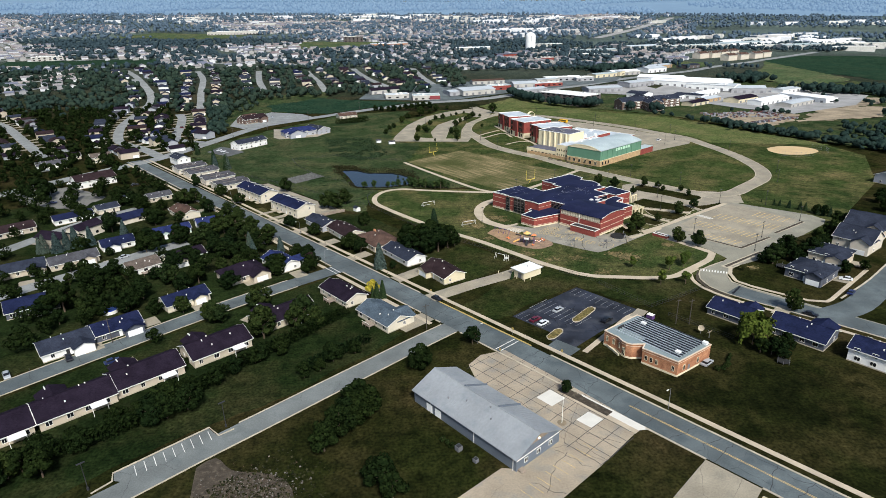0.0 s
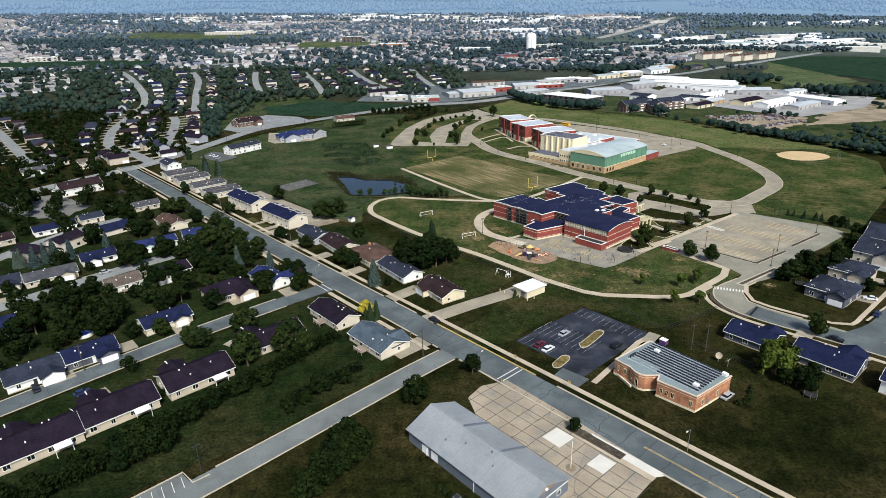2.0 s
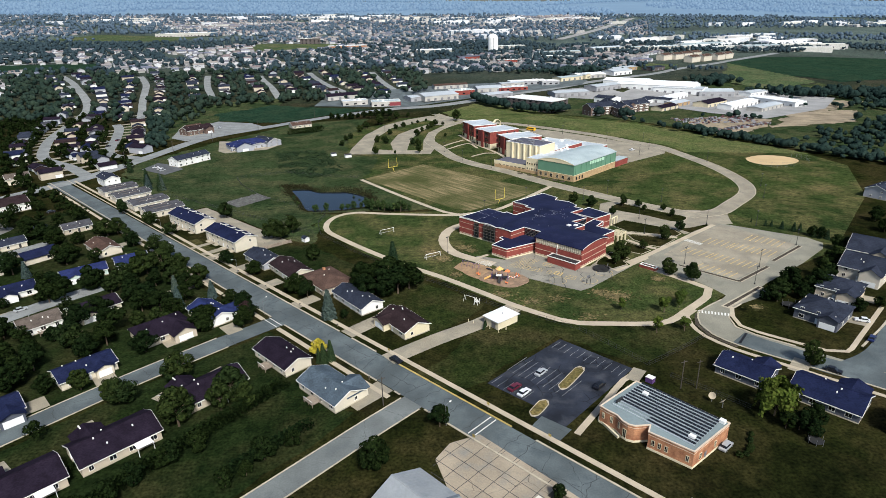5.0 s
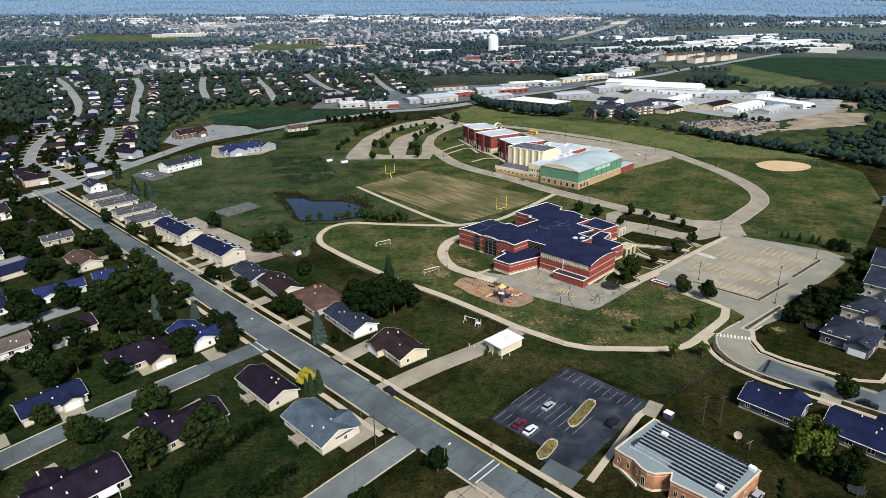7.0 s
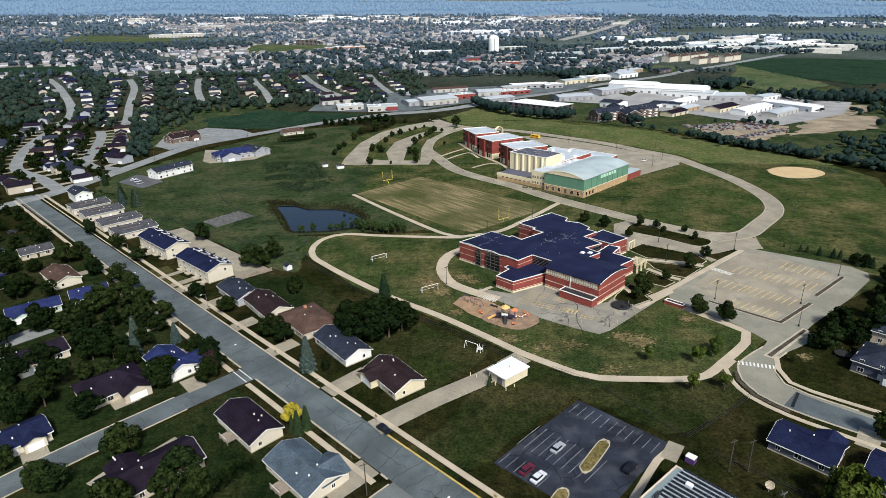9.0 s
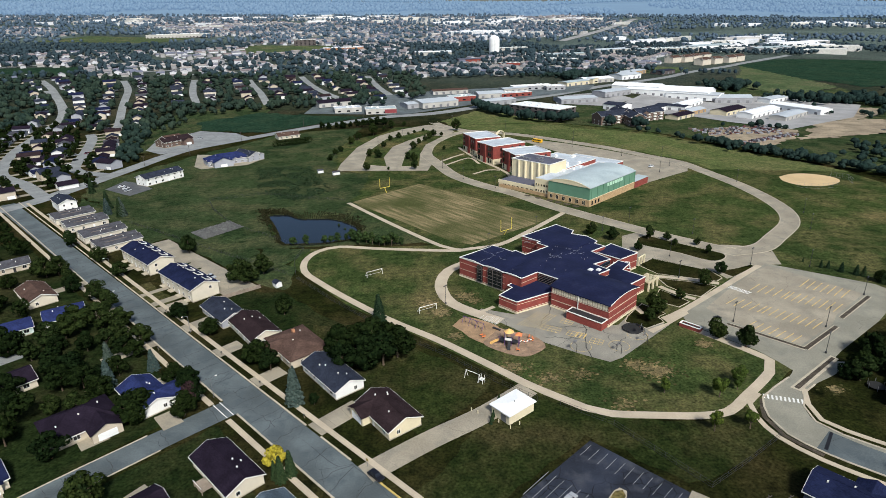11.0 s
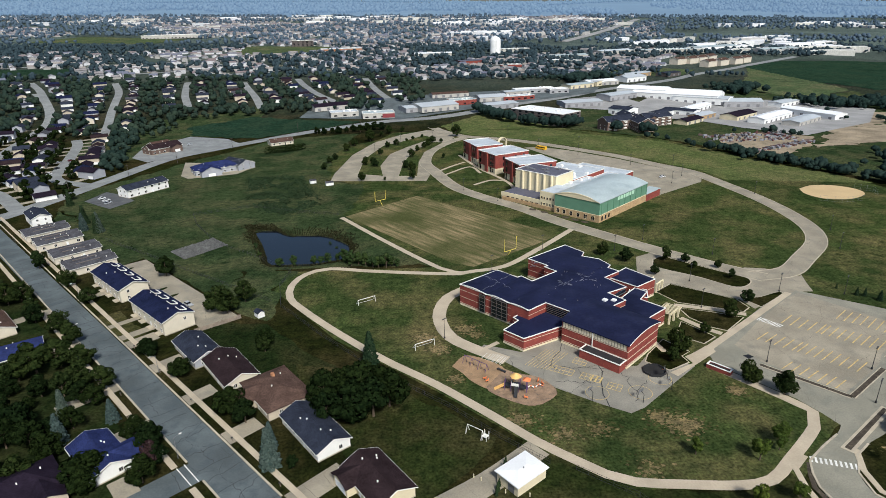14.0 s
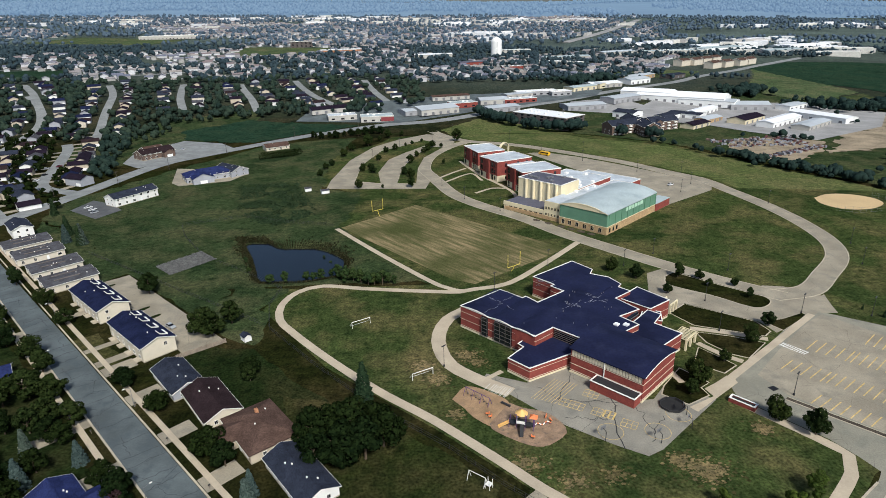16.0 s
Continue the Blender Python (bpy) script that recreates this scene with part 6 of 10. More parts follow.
def house(x, y, ang, L, W, roof, wall, label, h=2.9, pitch=0.42, hip=False, wing=None, front=-1, deck=False, windows=True, seed=0, category="house", chimney=False):
    """A house with its long side along ang. wing: (place along, side, width, depth) of a cross gable, with a garage door. front: the side that has the door."""
    rr = random.Random(seed + int(abs(x) * 7 + abs(y)))
    t = thing("house", label, category, pose(x, y, land(x, y), 0, 0, ang))
    r = h + W / 2 * pitch
    part("wall", gable_wall(L, W, h, r - 0.02) if not hip else Shape().box(-L / 2, L / 2, -W / 2, W / 2, 0, h), WL[wall], t)
    part("foundation", Shape().box(-L / 2 - 0.04, L / 2 + 0.04, -W / 2 - 0.04, W / 2 + 0.04, -0.3, 0.35), KERB, t, "pale concrete foundation")
    rf = part("roof", (hip_roof if hip else gable_roof)(L, W, h, r), SH[roof], t)
    if not hip:
        for sx in (-1, 1):
            a = L / 2 + 0.5
            k = (r - h) / (W / 2)
            e = h - k * 0.5
            sh = Shape()
            for sy in (-1, 1):
                p = [(sx * a, sy * (W / 2 + 0.5), e - 0.06), (sx * (a + 0.06), sy * (W / 2 + 0.5), e - 0.06), (sx * (a + 0.06), 0, r - 0.06), (sx * a, 0, r - 0.06)]
                sh.add(p + [(u, v, z + 0.26) for u, v, z in p], [(0, 1, 2, 3), (4, 7, 6, 5), (0, 4, 5, 1), (1, 5, 6, 2), (3, 2, 6, 7), (0, 3, 7, 4)])
            part("fascia", sh, COPING, t, "white fascia board")
    for sy in (-1, 1):
        e = h - (r - h) / (W / 2) * 0.5
        part("gutter", Shape().box(-L / 2 - 0.5, L / 2 + 0.5, sy * (W / 2 + 0.53) - 0.06, sy * (W / 2 + 0.53) + 0.06, e - 0.1, e + 0.12), COPING, rf, "white gutter")
    part("ridge", Shape().box(-L / 2 + (W / 2 if hip else 0), L / 2 - (W / 2 if hip else 0), -0.14, 0.14, r + 0.1, r + 0.24), SH[roof], rf)
    for k in range(rr.randint(2, 4)):
        u, v = (rr.random() - 0.5) * L * 0.7, (rr.random() * 0.5 + 0.1) * W / 2 * rr.choice((-1, 1))
        z = r - abs(v) * (r - h) / (W / 2) + 0.1
        child("vent", VENT, rf, Matrix.Translation((u, v, z)))
    if chimney:
        part("chimney", Shape().box(-L * 0.2, -L * 0.2 + 1.0, 0.3, 1.2, h, r + 0.9), BRICK_ORANGE, t, "brick chimney")
    if windows:
        sills = [1.0] if h < 4 else [0.9, 3.6]
        for z in sills:
            n = max(2, int(L / 4.2))
            for side, turn in ((-W / 2, 0), (W / 2, 180)):
                for k in range(n):
                    u = -L / 2 + L * (k + 0.5) / n + (rr.random() - 0.5) * 0.8
                    if z == sills[0] and side == front * W / 2 and k == n // 2:
                        leaf_door(t, u, side, turn, 1.0, 2.1, STEEL_DARK if rr.random() < 0.5 else WHITE_METAL)
                    else:
                        window(t, u, side, z, turn, 1.5 if rr.random() < 0.5 else 1.0, 1.25)
            for side, turn in ((L / 2, 90), (-L / 2, -90)):
                for v in (-0.22, 0.2):
                    if rr.random() < 0.75:
                        window(t, side, v * W, z, turn, 0.9, 1.1)
    if wing:
        u, side, ww, d = wing
        y0 = side * (W / 2 + d / 2 - 0.5)
        rw = h + ww / 2 * pitch
        m = pose(u, y0, 0, 0, 0, 90)
        wg = child("garage_wing", gable_wall(d + 1, ww, h, rw - 0.02).mesh("garage_wing", WL[wall]), t, m)
        back = W / 2 * 0.9
        a = child("wing_roof", gable_roof(d + 1 + back, ww, h, rw).mesh("wing_roof", SH[roof]), t, pose(u, y0 - side * back / 2, 0.02, 0, 0, 90))
        leaf_door(t, u, side * (W / 2 + d), 0 if side < 0 else 180, min(4.8, ww - 1.2), 2.2, WHITE_METAL, "garage_door")
    if deck:
        dk = part("deck", Shape().box(-2.2, 2.2, front * -1 * W / 2, front * -1 * (W / 2 + 3.0), 0.9, 1.05) if front > 0 else Shape().box(-2.2, 2.2, W / 2, W / 2 + 3.0, 0.9, 1.05), TIMBER, t, "weathered timber deck")
        yo = (-1 if front > 0 else 1)
        for u in (-2.1, 0, 2.1):
            part("post", Shape().box(u - 0.07, u + 0.07, yo * (W / 2 + 2.85) - 0.07, yo * (W / 2 + 2.85) + 0.07, 0, 2.0), TIMBER, dk)
        part("rail", Shape().box(-2.2, 2.2, yo * (W / 2 + 2.9) - 0.05, yo * (W / 2 + 2.9) + 0.05, 1.9, 2.0), COPING, dk, "white deck rail")
    return t


VENT = Shape().box(-0.16, 0.16, -0.16, 0.16, 0, 0.45).mesh("vent", COPING)

# houses along the main street
house(-40.9, 206.8, -48, 18.5, 9.2, "plum", "cream", "cream-sided ranch house with a dark plum shingle roof", deck=True, front=1)
house(-23.3, 187.5, -48, 18, 10.2, "steel", "cream", "cream-sided ranch house with a blue-grey shingle roof and rear deck", deck=True, front=1, wing=(4.5, 1, 8.5, 1.6))
house(-2.2, 225.3, -56, 16.5, 10.2, "brown", "yellow", "low house with a brown roof and yellow gable", front=-1, wing=(-4.5, -1, 6.5, 2.5))
house(-19.8, 245.7, -54, 20.5, 9.4, "slate", "white", "white ranch house with a slate-grey shingle roof", front=-1)
house(-33.6, 264.2, -54, 19, 13.5, "umber", "tan", "sprawling brick house with a hipped brown roof", hip=True, pitch=0.36, wing=(-3, -1, 8, 4), chimney=True)
house(-50.7, 277.9, -54, 19.5, 10.2, "brown", "cream", "cream-gabled house with a dark brown roof", front=-1)
house(-65.1, 291.7, -51, 18.5, 9.4, "slate", "grey", "grey house with a slate-blue roof", front=-1)
for tx, ty, L in ((-86.9, 319, 28.5), (-115.3, 349, 30)):
    t = house(tx, ty, -46, L, 11.2, "navy", "cream", "two-storey cream townhouse row with a navy roof", h=5.4, pitch=0.36, category="townhouse")
    for k in range(4):
        u = -L / 2 + L * (k + 0.5) / 4
        m = pose(u, 3.0, 6.55, -20, 0, 0)
        part("dormer", Shape().box(-1.9, 1.9, -1.4, 1.2, -0.2, 0.45, m), COPING, t, "white rear dormer")
        part("dormer_roof", Shape().box(-2.1, 2.1, -1.6, 0.2, 0.45, 0.6, m), SH["navy"], t)
        part("porch", Shape().box(u - 1.6, u + 1.6, -7.4, -5.6, 0.0, 0.3), KERB, t, "concrete porch")
for tx, ty in ((-188.9, 426), (-174.7, 411), (-157.2, 393), (-142.7, 377)):
    for k in (0, 1):
        t = house(tx + 3.7 * k, ty - 4.2 * k, 42, 20, 8.4, "grey", "beige", "beige duplex with a grey roof and pale skylight strips", h=3.6, pitch=0.3, category="duplex")
        part("skylight_strip", Shape().box(-6, 4, -0.2, 0.2, -0.05, 0.2, pose(0, -1.6, 4.6, 17, 0, 0)), MULLION, t, "pale skylight strip")
house(-202.7, 446, -50, 19, 9.5, "slate", "white", "white two-storey corner house with a slate roof", h=5.4, category="house")
house(-168, 505, 55, 29, 11, "slate", "white", "long white two-storey building with a slate roof", h=5.2, category="house")
house(-136, 556, 30, 32, 16, "blue", "grey", "large grey lodge with blue hipped roofs", h=4.2, hip=True, wing=(-6, -1, 14, 6), category="building")
house(-122, 566, -42, 22, 14, "slate", "grey", "grey lodge wing with a slate roof", h=4.2, category="building")
house(-205, 638, 50, 28, 15, "brown", "brown", "brown brick restaurant with a dark brown roof", h=4.6, category="restaurant", wing=(7, -1, 9, 4))
house(-214, 655, 50, 16, 12, "umber", "brown", "low brown annex behind the restaurant", h=3.6, category="restaurant")
house(-107, 653, 28, 20, 12, "umber", "cream", "low cream house with a brown roof behind a hedge")
# houses on the side street
house(-101.7, 205.1, 44, 16, 10, "navy", "cream", "cream ranch house with a navy roof and white porch gables", front=-1, wing=(4, -1, 5, 1.2))
house(-86.8, 228.9, 42, 17, 13, "plum", "tan", "brick house with a hipped plum roof and front gables", hip=True, wing=(4, -1, 7.5, 4), pitch=0.5)
house(-119.5, 248.8, 45, 16, 10.5, "plum", "cream", "cream house with a plum roof", wing=(-4, -1, 6, 3))
house(-134.0, 238.5, 45, 13, 10.5, "tan", "white", "white house with a tan roof", deck=True, front=1)
house(-140.5, 284.4, 36, 17, 9, "blue", "mint", "pale mint house with a blue roof", wing=(-4, -1, 6, 2))
house(-146.6, 315.8, -47, 19, 10, "umber", "cream", "cream house with a reddish brown roof")
house(-125.3, 295.9, 32, 13, 11, "blue", "white", "white house with a slate-blue roof", wing=(2, -1, 6, 2))
house(-73.2, 239.8, -46, 17, 9.5, "blue", "white", "white house with a bright blue roof and skylights", wing=(4, 1, 7, 3))
house(-176, 349, 40, 13, 9, "grey", "tan", "small tan house with a grey roof")
for dx, dy, L, W in ((-106.0, 139.6, 19, 12.0), (-92.5, 153.6, 19, 12.0), (-76.5, 169.0, 19, 12.0), (-120, 126.5, 17, 12.0), (-60.0, 190.0, 21, 11)):
    t = house(dx, dy, 43, L, W, "plum", "tan", "long pale tan duplex with a dark plum roof", h=3.0, pitch=0.45, category="duplex", wing=(-4, 1, 7, 3), front=1)
    part("patio_cover", Shape().box(2.5, 6.5, -W / 2 - 3.0, -W / 2, 2.5, 2.62), WHITE_METAL, t, "white patio cover")
    for u in (2.6, 6.4):
        part("patio_post", Shape().box(u - 0.06, u + 0.06, -W / 2 - 2.9, -W / 2 - 2.78, 0, 2.5), WHITE_METAL, t)
    part("gable_trim", Shape().box(-5.2, -4.9, W / 2 + 2.0, W / 2 + 4.0, 3.1, 4.4), COPING, t)
house(-158.7, 202.6, 36, 17, 12, "navy", "slate", "dark house with a navy roof and solar panels", wing=(3, -1, 6, 3))
house(-186.4, 238.5, 36, 17, 11, "slate", "tan", "tan house with a slate roof", wing=(5, -1, 6, 3))
house(-169.3, 247.8, 39, 19, 10, "grey", "tan", "tan house with a grey roof", wing=(5, -1, 6, 2))
house(-160.0, 268.0, 40, 14, 10, "navy", "white", "white house with a navy roof", wing=(-3, -1, 6, 3))
house(-206.5, 310.9, 43, 19, 9, "navy", "white", "long white house with a navy roof")
house(-196.0, 326.5, 45, 11, 9, "slate", "cream", "cream house with a slate roof")
house(-225.8, 291.0, 45, 18, 11, "brown", "tan", "brick house with a brown roof")
house(-238.0, 389.5, 45, 24, 15, "brown", "white", "large white house with a dark brown roof", h=4.8)
house(-296.0, 437.8, 40, 20, 10, "grey", "white", "long white building with a grey roof", h=4.5)
house(-272.0, 461.0, 40, 14, 11, "tan", "cream", "cream house with a tan roof", h=4.5)
house(-305.0, 470.0, 40, 20, 10, "plum", "cream", "cream house with a plum roof")
house(-128.0, 172.0, 43, 15, 11, "slate", "white", "white house with a slate roof and carport", wing=(4, -1, 6, 3))
house(-117.0, 183.5, 43, 15, 10.5, "navy", "slate", "dark blue house with a navy roof", wing=(4, -1, 6, 3))
# houses to the east
house(99.4, 184.9, -50, 14, 10.4, "navy", "slate", "slate-sided ranch house with a navy roof and rear patio", front=1, wing=(3.5, 1, 6, 2))
house(115.0, 170.6, -50, 17, 12, "navy", "slate", "slate-sided house with a navy roof", front=1, wing=(4, 1, 7, 3))
house(128.5, 153.5, -50, 14, 10, "navy", "white", "white two-storey house with a navy roof", h=4.4, front=1)
house(144.3, 216.5, -52, 14, 14, "slate", "slate", "dark grey house with a hipped slate roof", hip=True, h=4.0, wing=(4, -1, 6, 2))
house(161.4, 232.1, -50, 13, 13, "slate", "tan", "tan house with a hipped slate roof", hip=True, h=4.4, wing=(4, -1, 6, 3))
house(182.0, 247.0, -52, 15, 14, "slate", "beige", "beige house with steep slate gables", h=5.2, pitch=0.6, wing=(4, -1, 7, 3))
house(198.0, 264.0, -48, 16, 15, "slate", "tan", "tan house with steep slate gables", h=5.2, pitch=0.6, wing=(4, -1, 7, 3))
house(270.0, 350.0, 30, 18, 12, "slate", "grey", "grey house with a slate roof at the field edge", h=5.0)

# drives of the side-street houses
for pts, w in (([(-92.5, 199.5), (-98.5, 207)], 6), ([(-79, 221), (-82, 224.5)], 7), ([(-70.5, 192), (-73, 188)], 6), ([(-86, 179), (-88.5, 176)], 6), ([(-61, 227), (-66, 233)], 5.5), ([(-106, 187), (-110.5, 192)], 6),
               ([(-57.5, 203), (-62, 197.5)], 7), ([(-100.5, 164), (-104, 160)], 6), ([(-117, 170), (-121, 174)], 6), ([(-150, 246), (-155, 251)], 6), ([(-152, 213), (-157, 209)], 5),
               ([(-174, 222), (-179, 229)], 6), ([(156.5, 211), (150.5, 216)], 6), ([(173, 225), (167, 230)], 6), ([(121, 191), (115, 185)], 5)):
    paved("driveway", strip(pts, w, 0.08, curved=False), CONCRETE, "pale concrete driveway", "driveway")
paved("gravel_yard", patch([(-285, 374), (-249, 383), (-213, 357), (-216, 330), (-238, 338), (-260, 347)], 0.06, drape=False, ragged=3.0), YARD_DUST, "grey gravel yards round the large white house", "yard")
paved("dry_lawn", patch([(-113.5, 321.5), (-107, 327), (-85, 303.5), (-90, 297.5)], 0.02, drape=False, ragged=0.8), WORN, "dry yellowed lawn before the townhouses", "lawn")
for ix, iy in ((-122, 369), (-98, 345), (-91, 338)):
    u = Vector((0.66, 0.75))
    w = Vector((-0.75, 0.66))
    ring = [Vector((ix, iy)) + u * 3.4 * math.cos(0.628 * k) + w * 1.0 * math.sin(0.628 * k) for k in range(10)]
    paved("yard_island", patch([tuple(q) for q in ring], 0.17, drape=False), GARDEN, "small grassed island in the concrete yard", "island")
paved("townhouse_drive", strip([at(132, 291), at(156, 291)], 4.0, 0.08, curved=False), CONCRETE, "pale concrete drive between the townhouses", "driveway")
paved("townhouse_yard", patch([(-129, 372), (-118, 381), (-88, 349), (-57, 316), (-69, 308), (-96, 340)], 0.07, drape=False), CONCRETE, "pale concrete yard behind the townhouses", "yard")
paved("hall_forecourt", patch([(-198, 487), (-174, 468), (-166, 484), (-178, 498), (-194, 508)], 0.07, drape=False), ASPHALT_DARK, "dark asphalt car park beside the white building", "car park")
paved("lodge_forecourt", patch([(-158, 545), (-150, 536), (-118, 545), (-112, 560), (-150, 585), (-170, 590)], 0.06, drape=False), CONCRETE, "pale concrete forecourt of the lodge", "forecourt")
paved("restaurant_lot", patch([(-202, 596), (-222, 615), (-229, 655), (-203, 704), (-163, 686), (-142, 657), (-165, 640), (-187, 618)], 0.07), TOWN_ROAD, "grey car park of the restaurant", "car park")

# rows of houses along the streets beyond the through road
FAR_STREETS = [[(-228, 470), (-262, 508), (-297, 540), (-322, 585), (-345, 640), (-365, 710), (-383, 790), (-423, 866), (-470, 930)], [(-216, 528), (-250, 551), (-273, 614), (-296, 675), (-312, 705)],
               [(-294, 722), (-313, 777), (-329, 822), (-363, 924), (-400, 1000)], [(-244, 825), (-252, 848), (-268, 890), (-285, 945), (-300, 1000)], [(-160, 822), (-182, 887), (-205, 948), (-221, 994)],
               [(-330, 480), (-400, 560), (-480, 650), (-560, 720)], [(-350, 400), (-430, 470), (-540, 560)], [(-215, 262), (-199, 304), (-180, 330)], [(-201, 190), (-163, 233), (-143, 257), (-128, 272)],
               [(-70, 833), (-103, 889), (-132, 963), (-150, 1020)], [(-5, 827), (-25, 888), (-40, 955), (-52, 1020)], [(-400, 830), (-442, 897), (-477, 952), (-520, 1010)]]
TAKEN = []
for ob in scene.objects:
    if ob.name.startswith(("house", "tree")):
        TAKEN.append((ob.matrix_basis.translation.x, ob.matrix_basis.translation.y))
HOUSE_KIT = {}


def plain_house(x, y, ang, L, W, roof, wall, h):
    """A house far off: walls, roof, a garage door and a few windows."""
    key = (round(L), round(W), roof, wall, h)
    if key not in HOUSE_KIT:
        L, W = round(L), round(W)
        r = h + W / 2 * 0.42
        HOUSE_KIT[key] = (gable_wall(L, W, h, r - 0.02).mesh("wall", WL[wall]), gable_roof(L, W, h, r, 0.5, 0.25).mesh("roof", SH[roof]))
    w, rf = HOUSE_KIT[key]
    words = {"tan": "tan-brown", "steel": "blue-grey"}.get(roof, roof)
    t = thing("house", f"{wall} suburban house with a {words} gable roof among trees", "house", pose(x, y, land(x, y) - 0.1, 0, 0, ang), "suburban houses")
    child("wall", w, t)
    child("roof", rf, t)
    L, W = key[0], key[1]
    child("window", pane_mesh(1.6, 1.3, GLASS_DARK), t, pose(0.2 * L, -W / 2, 1.0, 0, 0, 0))
    if y < 620:
        child("window", pane_mesh(1.2, 1.2, GLASS_DARK), t, pose(L / 2, 0.2 * W, 1.0, 0, 0, 90))
    child("garage_door", pane_mesh(4.4, 2.2, WHITE_METAL), t, pose(-0.3 * L, W / 2, 0.1, 0, 0, 180))


def house_rows():
    rr = random.Random(21)
    for k, st in enumerate(FAR_STREETS):
        paved("road_far", strip(st, 9.0, 0.07 + 0.006 * k, drape=True, step=8), TOWN_ROAD, "grey residential street")
        line = smooth_line(st, 3.0)
        d = 0.0
        for i in range(1, len(line)):
            d += (line[i] - line[i - 1]).length
            if d < 16.5:
                continue
            d = rr.random() * 2.5
            v = (line[i] - line[i - 1]).normalized()
            n = Vector((-v.y, v.x))
            for side in (1, -1):
                p = line[i] + n * side * (17.5 + rr.random() * 2.5)
                if any((p.x - a) ** 2 + (p.y - b) ** 2 < 15.5 ** 2 for a, b in TAKEN):
                    continue
                TAKEN.append((p.x, p.y))
                ang = math.degrees(math.atan2(v.y, v.x)) + (0 if rr.random() < 0.5 else 90)
                plain_house(p.x, p.y, ang, rr.choice((12, 14, 16)), rr.choice((9, 10)), rr.choice(("navy", "slate", "plum", "brown", "grey", "slate", "plum")), rr.choice(("grey", "tan", "beige", "tan", "white", "grey")), rr.choice((3.0, 3.0, 5.2)))
                q = line[i] + n * side * 8.5
                if p.y > 760:
                    continue
                paved("driveway", strip([tuple(line[i] + n * side * 4.4), tuple(q + n * side * 4)], 5.0, 0.12, curved=False, drape=True), CONCRETE, "pale concrete driveway", "driveway")


house_rows()


# ---- trees ----
def quads_mesh(name, centre, normal, size, material, rs, bend=0.25):
    """Many small leaf clumps as bent quads about the given places."""
    n = len(centre)
    normal = normal / (np.linalg.norm(normal, axis=1, keepdims=True) + 1e-9)
    t = np.cross(normal, rs.normal(size=(n, 3)))
    t /= np.linalg.norm(t, axis=1, keepdims=True) + 1e-9
    b = np.cross(normal, t)
    s = size[:, None]
    k = rs.uniform(0.6, 1.0, (n, 1))
    v = np.empty((n, 4, 3))
    v[:, 0] = centre - t * s
    v[:, 1] = centre - b * s * k + normal * s * bend
    v[:, 2] = centre + t * s
    v[:, 3] = centre + b * s * k + normal * s * bend
    me = bpy.data.meshes.new(name)
    me.vertices.add(4 * n)
    me.vertices.foreach_set("co", v.reshape(-1))
    me.loops.add(4 * n)
    me.loops.foreach_set("vertex_index", np.arange(4 * n, dtype=np.int32))
    me.polygons.add(n)
    me.polygons.foreach_set("loop_start", np.arange(0, 4 * n, 4, dtype=np.int32))
    me.polygons.foreach_set("loop_total", np.full(n, 4, dtype=np.int32))
    me.materials.append(material)
    me.update(calc_edges=True)
    return me


def crown_points(rs, blobs, per_blob, spread, low, high):
    """Places on the outside of a heap of overlapping balls within a crown 1 m high and wide."""
    c = []
    while len(c) < blobs:
        p = rs.uniform(-1, 1, 3)
        if np.linalg.norm(p) < 1:
            z = low + (high - low) * (p[2] + 1) / 2
            w = spread * (1.0 - 0.55 * max(0.0, (z - (low + high) / 2) / (high - low) * 2))
            c.append((p[0] * w * 0.72, p[1] * w * 0.72, z))
    c = np.array(c)
    r = rs.uniform(0.30, 0.50, blobs) * spread * (0.75 if blobs < 20 else 0.66)
    pts, nrm = [], []
    for i in range(blobs):
        d = rs.normal(size=(per_blob, 3))
        d /= np.linalg.norm(d, axis=1, keepdims=True)
        p = c[i] + d * r[i] * rs.uniform(0.8, 1.08, (per_blob, 1)) * np.array([1, 1, 0.85])
        keep = np.ones(per_blob, bool)
        for j in range(blobs):
            if j != i:
                keep &= np.linalg.norm((p - c[j]) / np.array([1, 1, 0.85]), axis=1) > r[j] * 0.72
        pts.append(p[keep])
        nrm.append(d[keep])
    return np.concatenate(pts), np.concatenate(nrm)


def trunk_mesh(seed, top=0.5, thick=0.026, limbs=7, reach=0.2):
    rr = random.Random(seed)
    sh = Shape()
    sh.tube((0, 0, -0.02), (0.01, 0, top * 0.5), thick, thick * 0.75, 7).tube((0.01, 0, top * 0.5), (0, 0.015, top + 0.2), thick * 0.75, thick * 0.25, 6)
    for i in range(limbs):
        a = i * 2.4 + rr.random()
        z = top * (0.45 + 0.5 * i / limbs)
        e = (math.cos(a) * reach, math.sin(a) * reach, z + 0.16 + 0.1 * rr.random())
        sh.tube((0, 0, z), e, thick * 0.45, thick * 0.12, 5)
    return sh.mesh("trunk", BARK)


def leafy(seed, spread=0.42, low=0.22, high=0.86, blobs=16, per=150, size=0.04, material=None):
    rs = np.random.RandomState(seed)
    p, d = crown_points(rs, blobs, per, spread, low, high)
    d = d + rs.normal(size=d.shape) * 0.3
    return quads_mesh("crown", p, d, rs.uniform(0.6, 1.2, len(p)) * size, material, rs)


